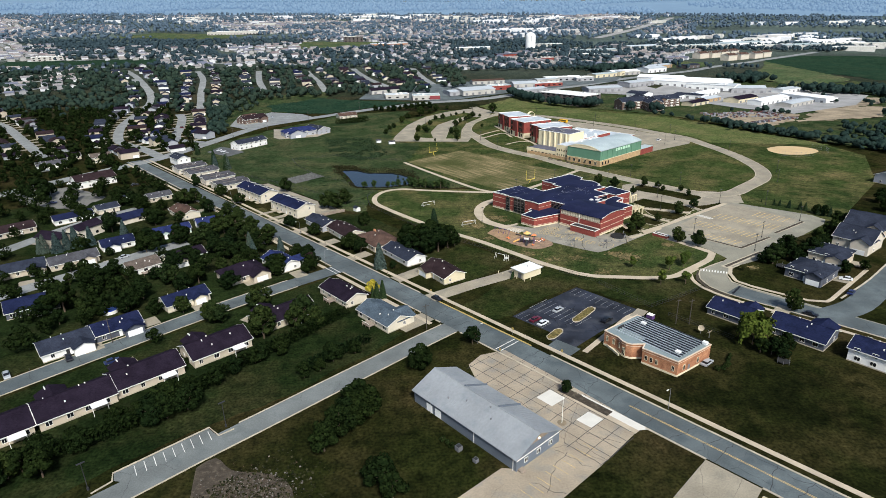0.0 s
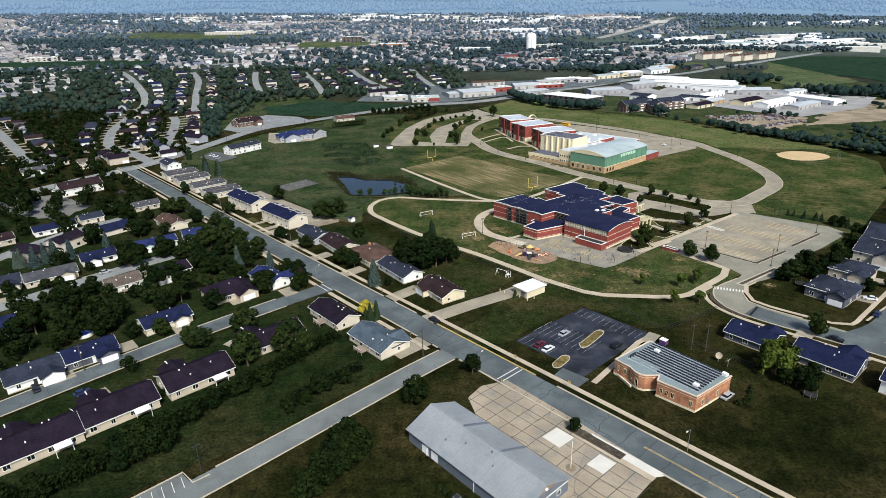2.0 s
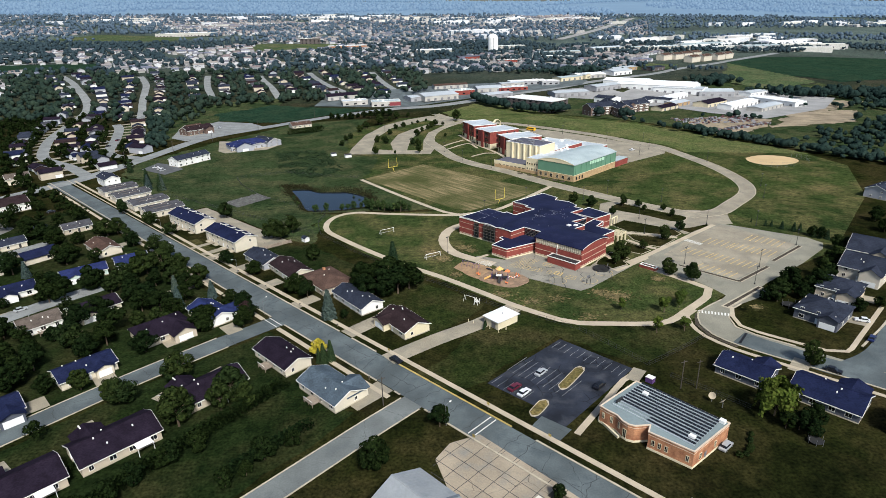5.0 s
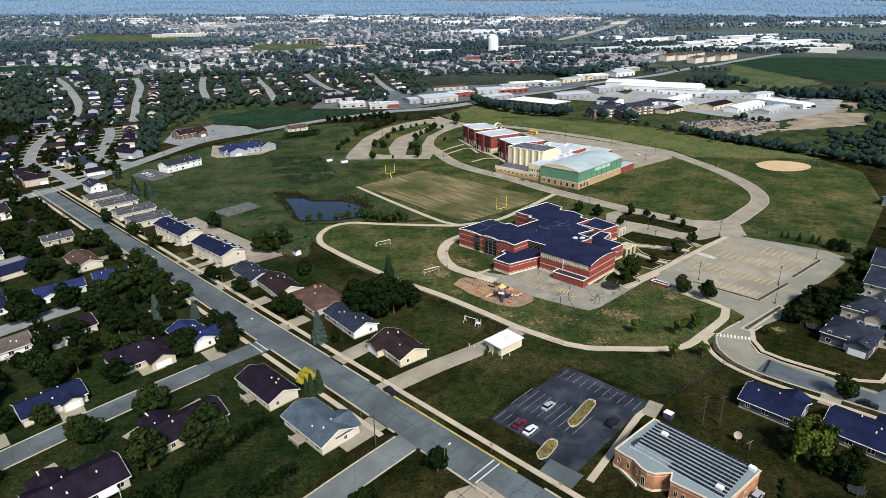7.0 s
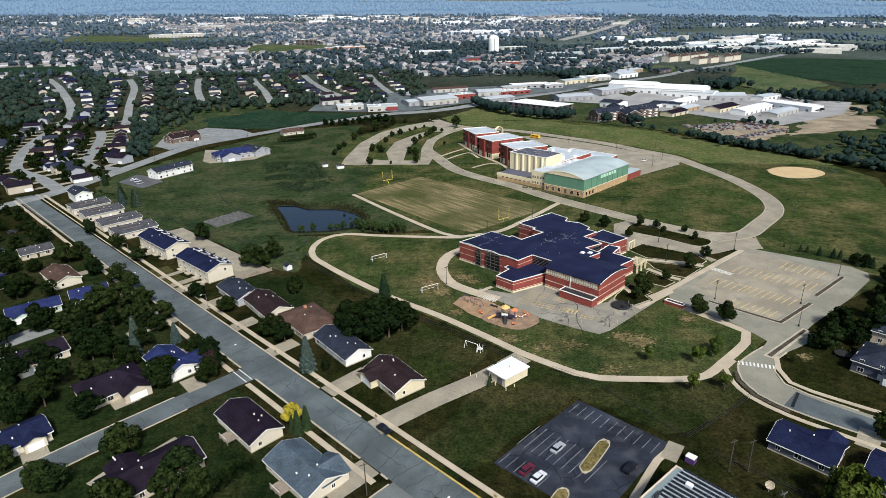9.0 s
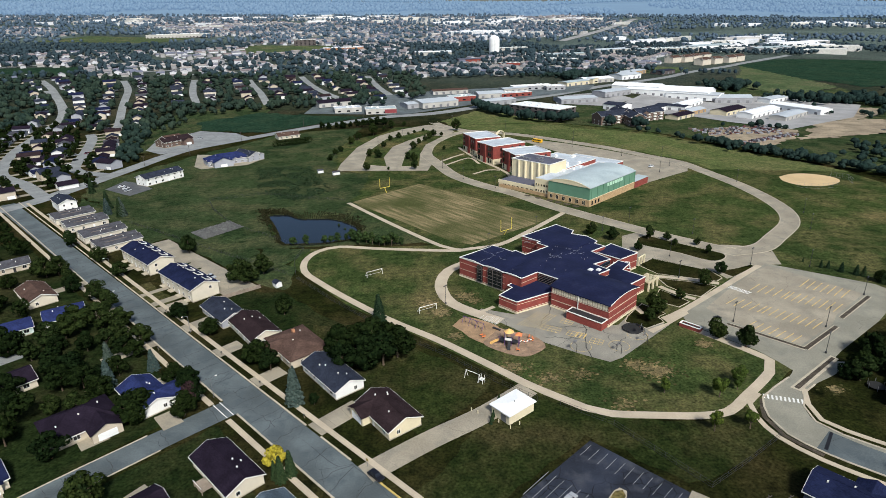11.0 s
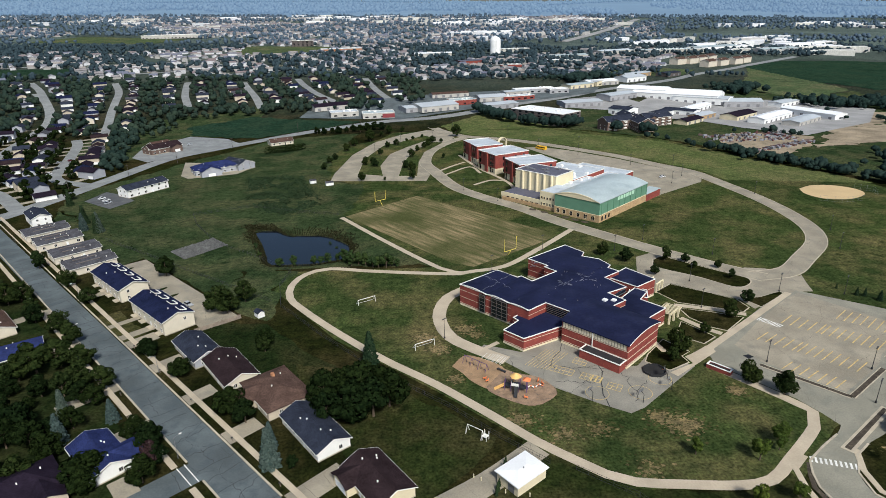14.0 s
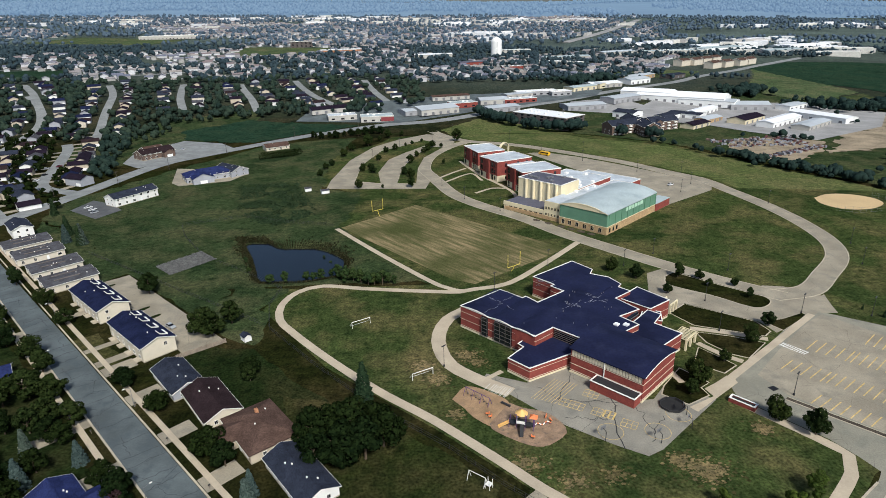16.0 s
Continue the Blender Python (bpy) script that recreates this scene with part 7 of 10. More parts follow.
def needled(seed, width=0.22, tiers=15, size=0.045, material=None, ragged=0.25):
    rs = np.random.RandomState(seed)
    pts, nrm = [], []
    for i in range(tiers):
        z = 0.04 + 0.94 * i / tiers
        r = width * (1 - z) ** 0.85 + 0.012
        n = max(10, int(170 * r / width))
        a = rs.uniform(0, 6.283, n)
        q = r * (1 - ragged * rs.random_sample(n) ** 2) * (0.88 + 0.2 * np.cos(a * 7 + i * 2.1))
        pts.append(np.stack([np.cos(a) * q, np.sin(a) * q, z + rs.uniform(-0.02, 0.03, n) - 0.02], 1))
        nrm.append(np.stack([np.cos(a) * 0.6, np.sin(a) * 0.6, 0.8 + 0 * a], 1))
    pts, nrm = np.concatenate(pts), np.concatenate(nrm)
    nrm = nrm + rs.normal(size=nrm.shape) * 0.4
    return quads_mesh("crown", pts, nrm, rs.uniform(0.6, 1.15, len(pts)) * size, material, rs)


def weeping(seed):
    rs = np.random.RandomState(seed)
    n = 3400
    a, u = rs.uniform(0, 6.283, n), rs.random_sample(n)
    r = 0.5 * np.sqrt(rs.uniform(0.3, 1.0, n)) * (0.85 + 0.2 * np.sin(a * 5))
    z = 0.9 - 0.75 * (r / 0.5) ** 2.5 * u - 0.1 * u
    p = np.stack([np.cos(a) * r, np.sin(a) * r, np.maximum(z, 0.06)], 1)
    d = np.stack([np.cos(a), np.sin(a), 0.25 + 0 * a], 1) + rs.normal(size=(n, 3)) * 0.4
    return quads_mesh("crown", p, d, rs.uniform(0.6, 1.3, n) * 0.045, LEAF[2], rs)


TRUNKS = [trunk_mesh(i) for i in range(4)]
STEM = Shape().tube((0, 0, -0.02), (0, 0, 0.95), 0.022, 0.004, 6).mesh("trunk", BARK)
CROWN = {
    "green": [leafy(10 + i, 0.42 + 0.03 * i, 0.17, 0.86, 27 + i, 130, 0.036, LEAF[0]) for i in range(4)],
    "deep": [leafy(30 + i, 0.45 + 0.03 * i, 0.13, 0.86, 28, 130, 0.036, LEAF[1]) for i in range(4)],
    "light": [leafy(40 + i, 0.38, 0.28, 0.84, 12, 120, 0.036, LEAF[2]) for i in range(2)],
    "maroon": [leafy(50, 0.45, 0.16, 0.84, 24, 150, 0.037, LEAF_MAROON)],
    "yellow": [leafy(60, 0.50, 0.12, 0.80, 16, 150, 0.04, LEAF_YELLOW)],
    "shrub": [leafy(70 + i, 0.62, 0.12, 0.70, 14, 90, 0.06, LEAF[i % 2]) for i in range(3)],
    "spruce": [needled(80 + i, 0.21 + 0.02 * i, 18, 0.034, LEAF_SPRUCE) for i in range(2)],
    "fir": [needled(90 + i, 0.19 + 0.03 * i, 18, 0.034, LEAF_FIR) for i in range(2)],
    "arbor": [needled(96, 0.17, 16, 0.034, LEAF_FIR, 0.1)],
    "bush": [leafy(64 + i, 0.34, 0.12, 0.84, 14, 130, 0.04, LEAF_BUSH) for i in range(2)],
    "willow": [weeping(99)],
}
WORDS = {"green": ("tree", "full green broadleaf tree on the grass", "tree"), "deep": ("tree", "dense dark green broadleaf tree", "tree"), "light": ("tree", "young light green tree", "tree"),
         "maroon": ("tree", "dark maroon-leaved tree beside the street", "tree"), "yellow": ("shrub", "bright yellow-green shrub by a house", "shrub"), "shrub": ("shrub", "rounded green shrub in the grass", "shrub"),
         "spruce": ("spruce_tree", "blue-grey spruce with tiers to the ground", "spruce"), "fir": ("fir_tree", "dark green conifer on the grass", "conifer"), "arbor": ("arborvitae", "slender dark evergreen beside a house", "evergreen"),
         "bush": ("bush", "slender green bush at the water's edge", "bush"),
         "willow": ("willow_tree", "weeping willow with bright hanging foliage", "willow")}
TREE_RNG = random.Random(77)


def tree(x, y, h, kind="green", group=""):
    name, label, category = WORDS[kind]
    wide = 1.0
    if x < -20 and y < 400 and h > 5 and kind in ("green", "deep"):
        h, wide = h * 1.03, 1.06
    k = h * (0.92 + 0.16 * TREE_RNG.random())
    w = k * wide * (0.9 + 0.25 * TREE_RNG.random())
    t = thing(name, label, category, pose(x, y, land(x, y), 0, 0, TREE_RNG.random() * 360) @ Matrix.Diagonal((w, w, k, 1)), group)
    child("trunk", STEM if kind in ("spruce", "fir", "arbor") else TRUNKS[TREE_RNG.randrange(4)], t)
    child("crown", CROWN[kind][TREE_RNG.randrange(len(CROWN[kind]))], t)
    TAKEN.append((x, y))


def trees(rows, kind, group=""):
    for x, y, h in rows:
        tree(x, y, h, kind, group)


trees([(95.1, 361.4, 7), (102.5, 352.5, 8), (120, 351.6, 7), (127.9, 348.8, 5), (128.7, 341.6, 4), (109.4, 337.1, 6), (93.2, 276.9, 10), (89, 271.3, 6), (139, 340.8, 4.5), (139, 330, 4.5), (133.6, 307.8, 7), (121.4, 298, 7.5), (107.1, 287.2, 5), (106.5, 258, 8), (113.2, 250.9, 8.5)], "green", "trees round the school")
trees([(83.1, 211.7, 7), (92.8, 211.9, 6.5), (77, 229.3, 6), (98.4, 228.9, 6), (91.6, 225.9, 7), (100.2, 231.7, 7)], "light")
trees([(174.4, 316.2, 2.5), (177.9, 309.7, 4), (180.4, 308.7, 4), (183.1, 304.4, 4.5), (186.9, 300.8, 5), (188.9, 299.3, 5), (191, 291.6, 5), (192.7, 290.2, 5), (195.5, 288.9, 5)], "fir")
trees([(-24.8, 511.8, 7), (-25, 557.9, 7), (-17.6, 552, 7), (-20.7, 568.7, 4), (-15.2, 591.7, 6), (-10.2, 620.3, 6), (-2.7, 629.8, 6), (6.1, 644.2, 4), (11.8, 651.5, 4), (20.5, 661.2, 4), (5, 544.3, 7), (10.1, 509.8, 8), (9.8, 535.2, 8), (9.8, 577.8, 8), (14.8, 599.8, 6), (20.8, 614.4, 5), (24.6, 623.6, 7), (29, 634.1, 7), (36.6, 634.9, 4), (-9, 509.6, 3)], "green", "trees of the curved car park")
trees([(-44.1, 611.5, 8), (-39.2, 630.6, 8), (-50, 579.4, 6), (-53.4, 569.2, 6), (-54.8, 548.9, 6), (-26.6, 650.8, 12), (-17.3, 674.9, 5), (-10.2, 685.3, 10), (2.4, 693.3, 6), (51.8, 658.3, 12), (35.1, 572.6, 4)], "green")
trees([(-80.3, 697, 8), (-72.9, 692.6, 8), (-65.7, 698.7, 6), (-58.8, 692.8, 8), (-51.9, 698.7, 7), (-45.1, 699.3, 8), (-38.7, 698.4, 8), (-32.1, 706.8, 9), (-25.2, 708.5, 9), (-18, 706.1, 9)], "deep", "row of trees along the road")
trees([(-52.4, 365.4, 6), (-46.3, 367.8, 7), (-37.8, 370.5, 7), (-34.2, 367.4, 6), (-31.1, 368.5, 6), (-26.9, 371.7, 5), (-23.4, 368.6, 7), (-19.7, 362, 7), (-16.5, 362.9, 8), (-13.2, 361, 8), (-9.9, 358.5, 7), (-7.3, 358.6, 7), (-4, 358.1, 9), (-20, 368, 6), (-17, 366, 6), (-14, 364.5, 6.5), (-11, 363, 6), (-8, 362, 6), (-5, 361, 6), (-2, 359.5, 6), (1, 358.5, 5), (-22, 366, 5), (-29.3, 388.7, 3), (-33.3, 395, 3), (-68.7, 389.9, 4), (-64.3, 378.1, 4)], "bush", "bushes round the pond")
trees([(-100.6, 359.9, 9), (-67.7, 324, 11), (-59, 330.1, 11), (-63.6, 321.2, 9), (-42.8, 290.7, 6.5)], "green")
trees([(-175, 440.6, 11), (-160.3, 424.2, 12), (-202.3, 478.5, 11)], "fir")
trees([(-139.1, 353.4, 9), (-163.6, 375.4, 9), (-122.1, 335.7, 7), (-154.5, 337.2, 10), (-150.4, 339.5, 9), (-139.9, 328.5, 8), (-160.5, 341.2, 8), (-120.6, 311.7, 10), (-112.2, 302.4, 9), (-100.8, 287.7, 8), (-87.5, 272.9, 9), (-96, 275.9, 8), (-108.1, 287.5, 11), (-113.7, 284.1, 12), (-117.1, 280.3, 10), (-120.7, 276.9, 9), (-98.2, 270.5, 9)], "green", "street trees")
trees([(-159.4, 302.1, 10), (-157.4, 306.6, 9), (-184.9, 335.4, 9), (-177, 330.2, 10), (-202, 352.1, 9), (-130.6, 270.4, 12), (-137.4, 262.4, 11), (-141.8, 259.3, 10), (-101.2, 247.4, 11), (-100.7, 253.3, 10), (-94.1, 246.5, 9), (-108.7, 257.6, 10), (-72.1, 229.5, 8), (-62.2, 244, 8), (-58.6, 238.5, 7), (-91.5, 268, 7), (-86.6, 265.5, 7), (-87.5, 242.8, 8), (-82.7, 293.2, 6), (-164.5, 327.2, 7)], "deep")
trees([(-88, 248.9, 10), (-93.4, 261.1, 9), (-29.4, 234.7, 13)], "spruce")
trees([(-59.7, 238.6, 7)], "maroon")
trees([(-59.5, 231.5, 9), (-66.5, 278.3, 7), (-45.4, 257.5, 9), (-40, 252.6, 8), (-43.4, 294.6, 7), (-18.7, 258.7, 13), (-13.4, 261.3, 12), (-7.9, 259.1, 13), (-2.4, 261.9, 12), (-0.1, 256.4, 12), (-9.9, 251, 13), (-4.6, 252.2, 13), (-17.4, 251.8, 10), (3.1, 259.5, 8), (-23.7, 233.3, 4)], "deep")
trees([(-6.7, 278.6, 13)], "fir")
trees([(-70.6, 199.7, 9.5), (-72.4, 199.1, 8.5), (-84.2, 188.4, 9), (-86.9, 189.4, 8), (-81.4, 188.1, 8), (-98.6, 196.2, 8.5), (-62.9, 176, 12), (-61.9, 179, 10), (-51.9, 188, 11), (-53.4, 182.2, 10), (-46.5, 182.4, 9), (-89.5, 233.8, 9), (-116, 222.7, 9), (-111, 220.8, 9)], "green")
trees([(-74.5, 231.1, 9), (-72.6, 233.6, 9)], "deep")
trees([(-29.7, 208.4, 7)], "yellow")
trees([(-27.4, 203.4, 7.5), (-25.4, 205.2, 7.5), (-29.1, 204.4, 6)], "arbor")
trees([(8.1, 173.2, 5)], "green")
trees([(121.3, 188, 9), (136.2, 230, 9), (149.9, 243.7, 9), (152.1, 238.2, 7), (164.8, 247.5, 9), (179.5, 260.6, 9), (191, 275.7, 8)], "green")
trees([(96.6, 165.7, 10)], "willow")
trees([(99.5, 159.5, 7), (103.5, 160.5, 7.5), (101, 156.5, 6.5), (96.5, 160.5, 6)], "deep")
trees([(-134.7, 320.6, 8), (-105, 270.8, 8), (-68.8, 249.4, 7), (-20.5, 256.3, 9), (-80.9, 291.5, 6), (-102.3, 365.4, 8)], "deep")
trees([(-77.8, 256.9, 8), (-30.7, 241.7, 9)], "spruce")
trees([(79.2, 151.4, 1.8), (81.0, 151.6, 1.6), (82.5, 152.6, 2.0), (83.6, 154.0, 1.7), (84.7, 156.4, 1.8), (86.2, 158.4, 1.6)], "shrub", "shrubs behind the brick office")
trees([(137.1, 232.7, 9), (148.2, 241.3, 10), (140.7, 234.4, 8), (146.5, 231.7, 7), (156.1, 236.3, 10), (165.7, 245.6, 8), (177.6, 257.8, 9), (181.6, 259.6, 9), (193.2, 290, 7), (191.2, 293.3, 6), (133, 231.3, 6), (159.4, 219.4, 6), (169.2, 221.8, 5), (228.1, 294.8, 8), (235.2, 310, 8), (193.8, 273, 8)], "deep")
trees([(-9, 155.5, 9), (7.3, 169.4, 7), (32.5, 141.6, 5), (-25.7, 137.1, 9), (-22.7, 134.4, 9), (-16.5, 106.9, 10), (-13.6, 103.3, 9), (-27.4, 132.8, 8), (-28.4, 129.1, 9), (-31.9, 119.2, 10), (-29, 126, 9), (-24.8, 130.2, 9)], "deep")
trees([(-77.4, 133.6, 8.5), (-73.3, 137.3, 8), (-80.2, 131.3, 8), (-40, 155.5, 5.0), (-36.9, 160.8, 6.5), (-30.6, 165.4, 5.5), (-44, 152, 5.5), (-103.3, 113, 8), (-97.8, 111.9, 7.5), (-107, 108, 8)], "deep", "belt of trees behind the duplexes")
trees([(-249.4, 350.1, 17), (-202, 313.4, 9), (-266, 360.9, 12), (-193.2, 336.8, 9), (-175.7, 327.1, 9), (-174.1, 290.1, 11), (-155.4, 298.9, 9), (-145.2, 269.3, 10), (-129.1, 271.4, 10), (-142.5, 217.7, 12), (-151, 226.6, 11), (-144.6, 199.1, 13), (-164.2, 236.7, 6), (-157.3, 256.1, 5), (-120.3, 197.9, 9), (-119.6, 201.5, 9), (-119.6, 236.4, 10), (-115.8, 245.8, 9), (-251.5, 364.3, 9)], "deep")
trees([(-183.2, 266.3, 11), (-180.5, 268.9, 11), (-174.4, 271.3, 11), (-185.4, 262.1, 10), (-191.5, 262.1, 10), (-166, 286.4, 8), (-193, 261.1, 9), (-159.8, 424.9, 12), (-170, 429.2, 11)], "spruce")


def fill_yards():
    """Trees in the yards between the houses of the western streets, joined."""
    rr = random.Random(4)
    rs = np.random.RandomState(41)
    roads = [smooth_line(s, 5.0) for s in (STREET_B, STREET_C, ARTERIAL[:9], *FAR_STREETS)] + [[Vector(at(126, k * 6.0)) for k in range(-5, 86)]]
    parts = ([], [], [])
    made = 0
    for _ in range(5000):
        y = 170 + rr.random() * 560
        x = -95 - rr.random() * (0.62 * y + 20)
        if x > -130 and y > 330 or made > 420:
            continue
        if x > -0.55 * y + 130 - (60 if y > 450 else 0) and y > 330:
            continue
        p = Vector((x, y))
        if y < 480 and x * CA + y * SA > 112:
            continue
        if any((x - a) ** 2 + (y - b) ** 2 < (11.5 if y < 400 else 8.5) ** 2 for a, b in TAKEN):
            continue
        if any((q - p).length < 9 for line in roads for q in line):
            continue
        TAKEN.append((x, y))
        made += 1
        h = 6 + rr.random() * 6
        c, d = crown_points(rs, 16 if y < 400 else 8, 50, 0.45 + 0.1 * rr.random(), 0.14, 0.84)
        parts[0].append(c * h + np.array([x, y, land(x, y)]))
        parts[1].append(d + rs.normal(size=d.shape) * 0.28)
        parts[2].append(rs.uniform(0.6, 1.2, len(c)) * (0.05 if y < 400 else 0.075) * h)
    me = quads_mesh("yard_trees", np.concatenate(parts[0]), np.concatenate(parts[1]), np.concatenate(parts[2]), LEAF[1], rs)
    tagged(new("yard_trees", me), "dense green trees in the yards of the western streets", "trees", "", "stuff")


def back_gardens():
    """Single trees close between the houses west of the main street."""
    rr = random.Random(63)
    roads = [q for st in (STREET_B, STREET_C, FAR_STREETS[7], FAR_STREETS[8]) for q in smooth_line(st, 4.0)]
    homes = [ob.matrix_basis.translation for ob in scene.objects if ob.parent is None and ob.name.startswith("house")]
    made = 0
    while made < 26:
        n, s = 112 - 150 * rr.random(), 214 + 70 * rr.random()
        x, y = at(n, s)
        if x < -0.72 * y - 12 or x > -40 or (n > 30 and 196 < s < 216):
            continue
        if any((q.x - x) ** 2 + (q.y - y) ** 2 < 8 ** 2 for q in roads) or any((q.x - x) ** 2 + (q.y - y) ** 2 < 10.5 ** 2 for q in homes):
            continue
        if any((x - a) ** 2 + (y - b) ** 2 < 5.5 ** 2 for a, b in TAKEN):
            made += 0.02
            continue
        tree(x, y, 5.0 + 4.5 * rr.random(), "deep" if rr.random() < 0.72 else "green", "garden trees west of the street")
        made += 1


fill_yards()
back_gardens()


def hedge(points, width, height, seed, label):
    rs = np.random.RandomState(seed)
    line = smooth_line(points, 0.5)
    sh = Shape()
    pts, nrm = [], []
    for q in line:
        for k in range(40):
            a = rs.uniform(0, 3.1416)
            d = np.array([0, math.cos(a), math.sin(a)])
            pts.append((q.x + rs.uniform(-0.6, 0.6) + width / 2 * math.cos(a) * 0.7, q.y + width / 2 * math.cos(a) * 0.7 + rs.uniform(-0.4, 0.4), height * (0.15 + 0.85 * math.sin(a) * rs.uniform(0.6, 1.05))))
            nrm.append((d[1] * 0.7 + rs.normal() * 0.4, d[1] * 0.7 + rs.normal() * 0.4, d[2] + rs.normal() * 0.3))
    me = quads_mesh("hedge", np.array(pts), np.array(nrm), rs.uniform(0.25, 0.5, len(pts)), LEAF[1], rs)
    tagged(new("hedge", me), label, "hedge")


_rr = random.Random(19)
for k in range(14):
    q = Vector((-52, 170)).lerp(Vector((-108, 110)), (k + _rr.random()) / 14)
    tree(q.x + _rr.gauss(0, 1.2), q.y + _rr.gauss(0, 1.2), 5.5 + 3.0 * _rr.random(), "deep" if _rr.random() < 0.7 else "green", "belt of trees behind the duplexes")
hedge([(-38, 189), (-52, 172), (-65, 156), (-75, 141), (-84, 129), (-100, 117), (-110, 108)], 5.5, 5.6, 1, "long dense dark green hedge behind the duplexes")
hedge([(-28, 170), (-35, 163), (-43, 155)], 6.0, 4.6, 4, "dense dark green thicket beside the side street")
hedge([(-110, 610), (-95, 616), (-81, 623)], 5.0, 6.0, 2, "clipped dark evergreen hedge behind the low house")
hedge([(-78, 166), (-88, 157), (-97, 148)], 2.0, 2.0, 3, "garden hedge behind the duplexes")
# reeds round the pond
rs = np.random.RandomState(12)
a = rs.uniform(0, 6.283, 5200)
loop = smooth_line(POND + POND[:2], 1.0)
mid = Vector((-48, 391))
pq = [loop[rs.randint(len(loop))] for _ in range(5200)]
pq = [q + (q - mid).normalized() * (-1.0 + abs(rs.normal()) * (4.5 if q.y > 396 else 1.6)) for q in pq]
px, py = np.array([q.x for q in pq]), np.array([q.y for q in pq])
pz = np.array([land(i, j) for i, j in zip(px, py)])
tagged(new("pond_reeds", quads_mesh("pond_reeds", np.stack([px, py, pz + 0.5], 1), np.stack([np.cos(a), np.sin(a), 0.3 + 0 * a], 1) + rs.normal(size=(5200, 3)) * 0.5, rs.uniform(0.2, 0.6, 5200), REED, rs)),
       "reeds and rough growth round the pond", "reeds", "", "stuff")

# tall marsh growth in the wet hollow above the pond
rs = np.random.RandomState(52)
n = 8000
u, v = rs.random_sample(n), rs.random_sample(n)
left, right = np.interp(u, [0, 0.35, 1.0], [-72, -93, -106]), np.interp(u, [0, 0.2, 1.0], [-62, -46, -69])
mx, my = left + (right - left) * v + rs.normal(size=n) * 1.5, 444 + 88 * u + rs.normal(size=n) * 2.0
keep = np.array([noise.noise((a * 0.09, b * 0.09, 3.0)) > -0.25 for a, b in zip(mx, my)])
mx, my = mx[keep], my[keep]
n = len(mx)
tagged(new("marsh_growth", quads_mesh("marsh_growth", np.stack([mx, my, rs.uniform(0.1, 0.55, n)], 1), rs.normal(size=(n, 3)) * 0.5 + np.array([0, 0, 1.0]), rs.uniform(0.2, 0.75, n), LEAF_MARSH, rs)),
       "tall dark green marsh growth in the meadow", "plants", "", "stuff")

# weeds and brush on the cleared ground
n = 1500
bx, by = rs.normal(-47, 8, n), rs.normal(104, 6, n)
off = by + 98 - 0.98 * (bx + 86) - 184  # south of the side street only
bx, by = bx[off < -8], by[off < -8]
n = len(bx)
tagged(new("brush", quads_mesh("brush", np.stack([bx, by, 0.2 + 0 * bx], 1), rs.normal(size=(n, 3)) * 0.6 + np.array([0, 0, 1.0]), rs.uniform(0.1, 0.45, n), REED, rs)),
       "dry weeds and brush on the cleared ground", "plants", "", "stuff")


# ---- beyond the school: works, shops, flats, the water tower, the town and its woods ----
def shed(x, y, ang, L, W, h, wall, roof, label, rise=0.15, category="building", name="industrial_shed", bays=True, group=""):
    label = label if len(label.split()) > 3 else label + " among trees"
    t = thing(name, label, category, pose(x, y, land(x, y) - 0.3, 0, 0, ang), group)
    r = h + W / 2 * rise
    part("wall", gable_wall(L, W, h, r - 0.02), wall, t)
    part("roof", gable_roof(L, W, h, r, 0.4, 0.25), roof, t)
    if bays:
        for k in range(max(2, int(L / 9))):
            child("bay_door", pane_mesh(3.2, 3.0, STEEL_GREY), t, pose(-L / 2 + L * (k + 0.5) / max(2, int(L / 9)), -W / 2, 0.3, 0, 0, 0))
        child("window_band", pane_mesh(min(6, W * 0.5), 1.4, GLASS_DARK), t, pose(L / 2, 0, 1.6, 0, 0, 90))
    return t


def block(x, y, ang, L, W, h, wall, roof, label, storeys=1, category="building", name="commercial_building", glass=GLASS_DARK):
    label = label if len(label.split()) > 3 else label + " among trees"
    t = thing(name, label, category, pose(x, y, land(x, y) - 0.3, 0, 0, ang))
    part("wall", Shape().box(-L / 2, L / 2, -W / 2, W / 2, 0, h), wall, t)
    part("roof", Shape().box(-L / 2 + 0.4, L / 2 - 0.4, -W / 2 + 0.4, W / 2 - 0.4, h - 0.1, h + 0.1), roof, t)
    part("coping", coping_loop([(-L / 2, -W / 2), (L / 2, -W / 2), (L / 2, W / 2), (-L / 2, W / 2)], h, 0.5, 0.4), COPING, t)
    for s in range(storeys):
        z = 0.9 + s * (h - 0.3) / storeys
        for k in range(int(L / 8)):
            for side, turn in ((-W / 2, 0), (W / 2, 180)):
                child("window", pane_mesh(3.4, 1.6, glass), t, pose(-L / 2 + L * (k + 0.5) / int(L / 8), side, z, 0, 0, turn))
        for k in range(int(W / 9)):
            child("window", pane_mesh(3.4, 1.6, glass), t, pose(L / 2, -W / 2 + W * (k + 0.5) / int(W / 9), z, 0, 0, 90))
            child("window", pane_mesh(3.4, 1.6, glass), t, pose(-L / 2, -W / 2 + W * (k + 0.5) / int(W / 9), z, 0, 0, -90))
    rr = random.Random(int(x + y))
    for k in range(int(L * W / 250) + 1):
        u, v = (rr.random() - 0.5) * L * 0.7, (rr.random() - 0.5) * W * 0.6
        part("roof_unit", Shape().box(u, u + 2.2, v, v + 1.8, h, h + 1.3), WHITE_METAL, t)
    return t


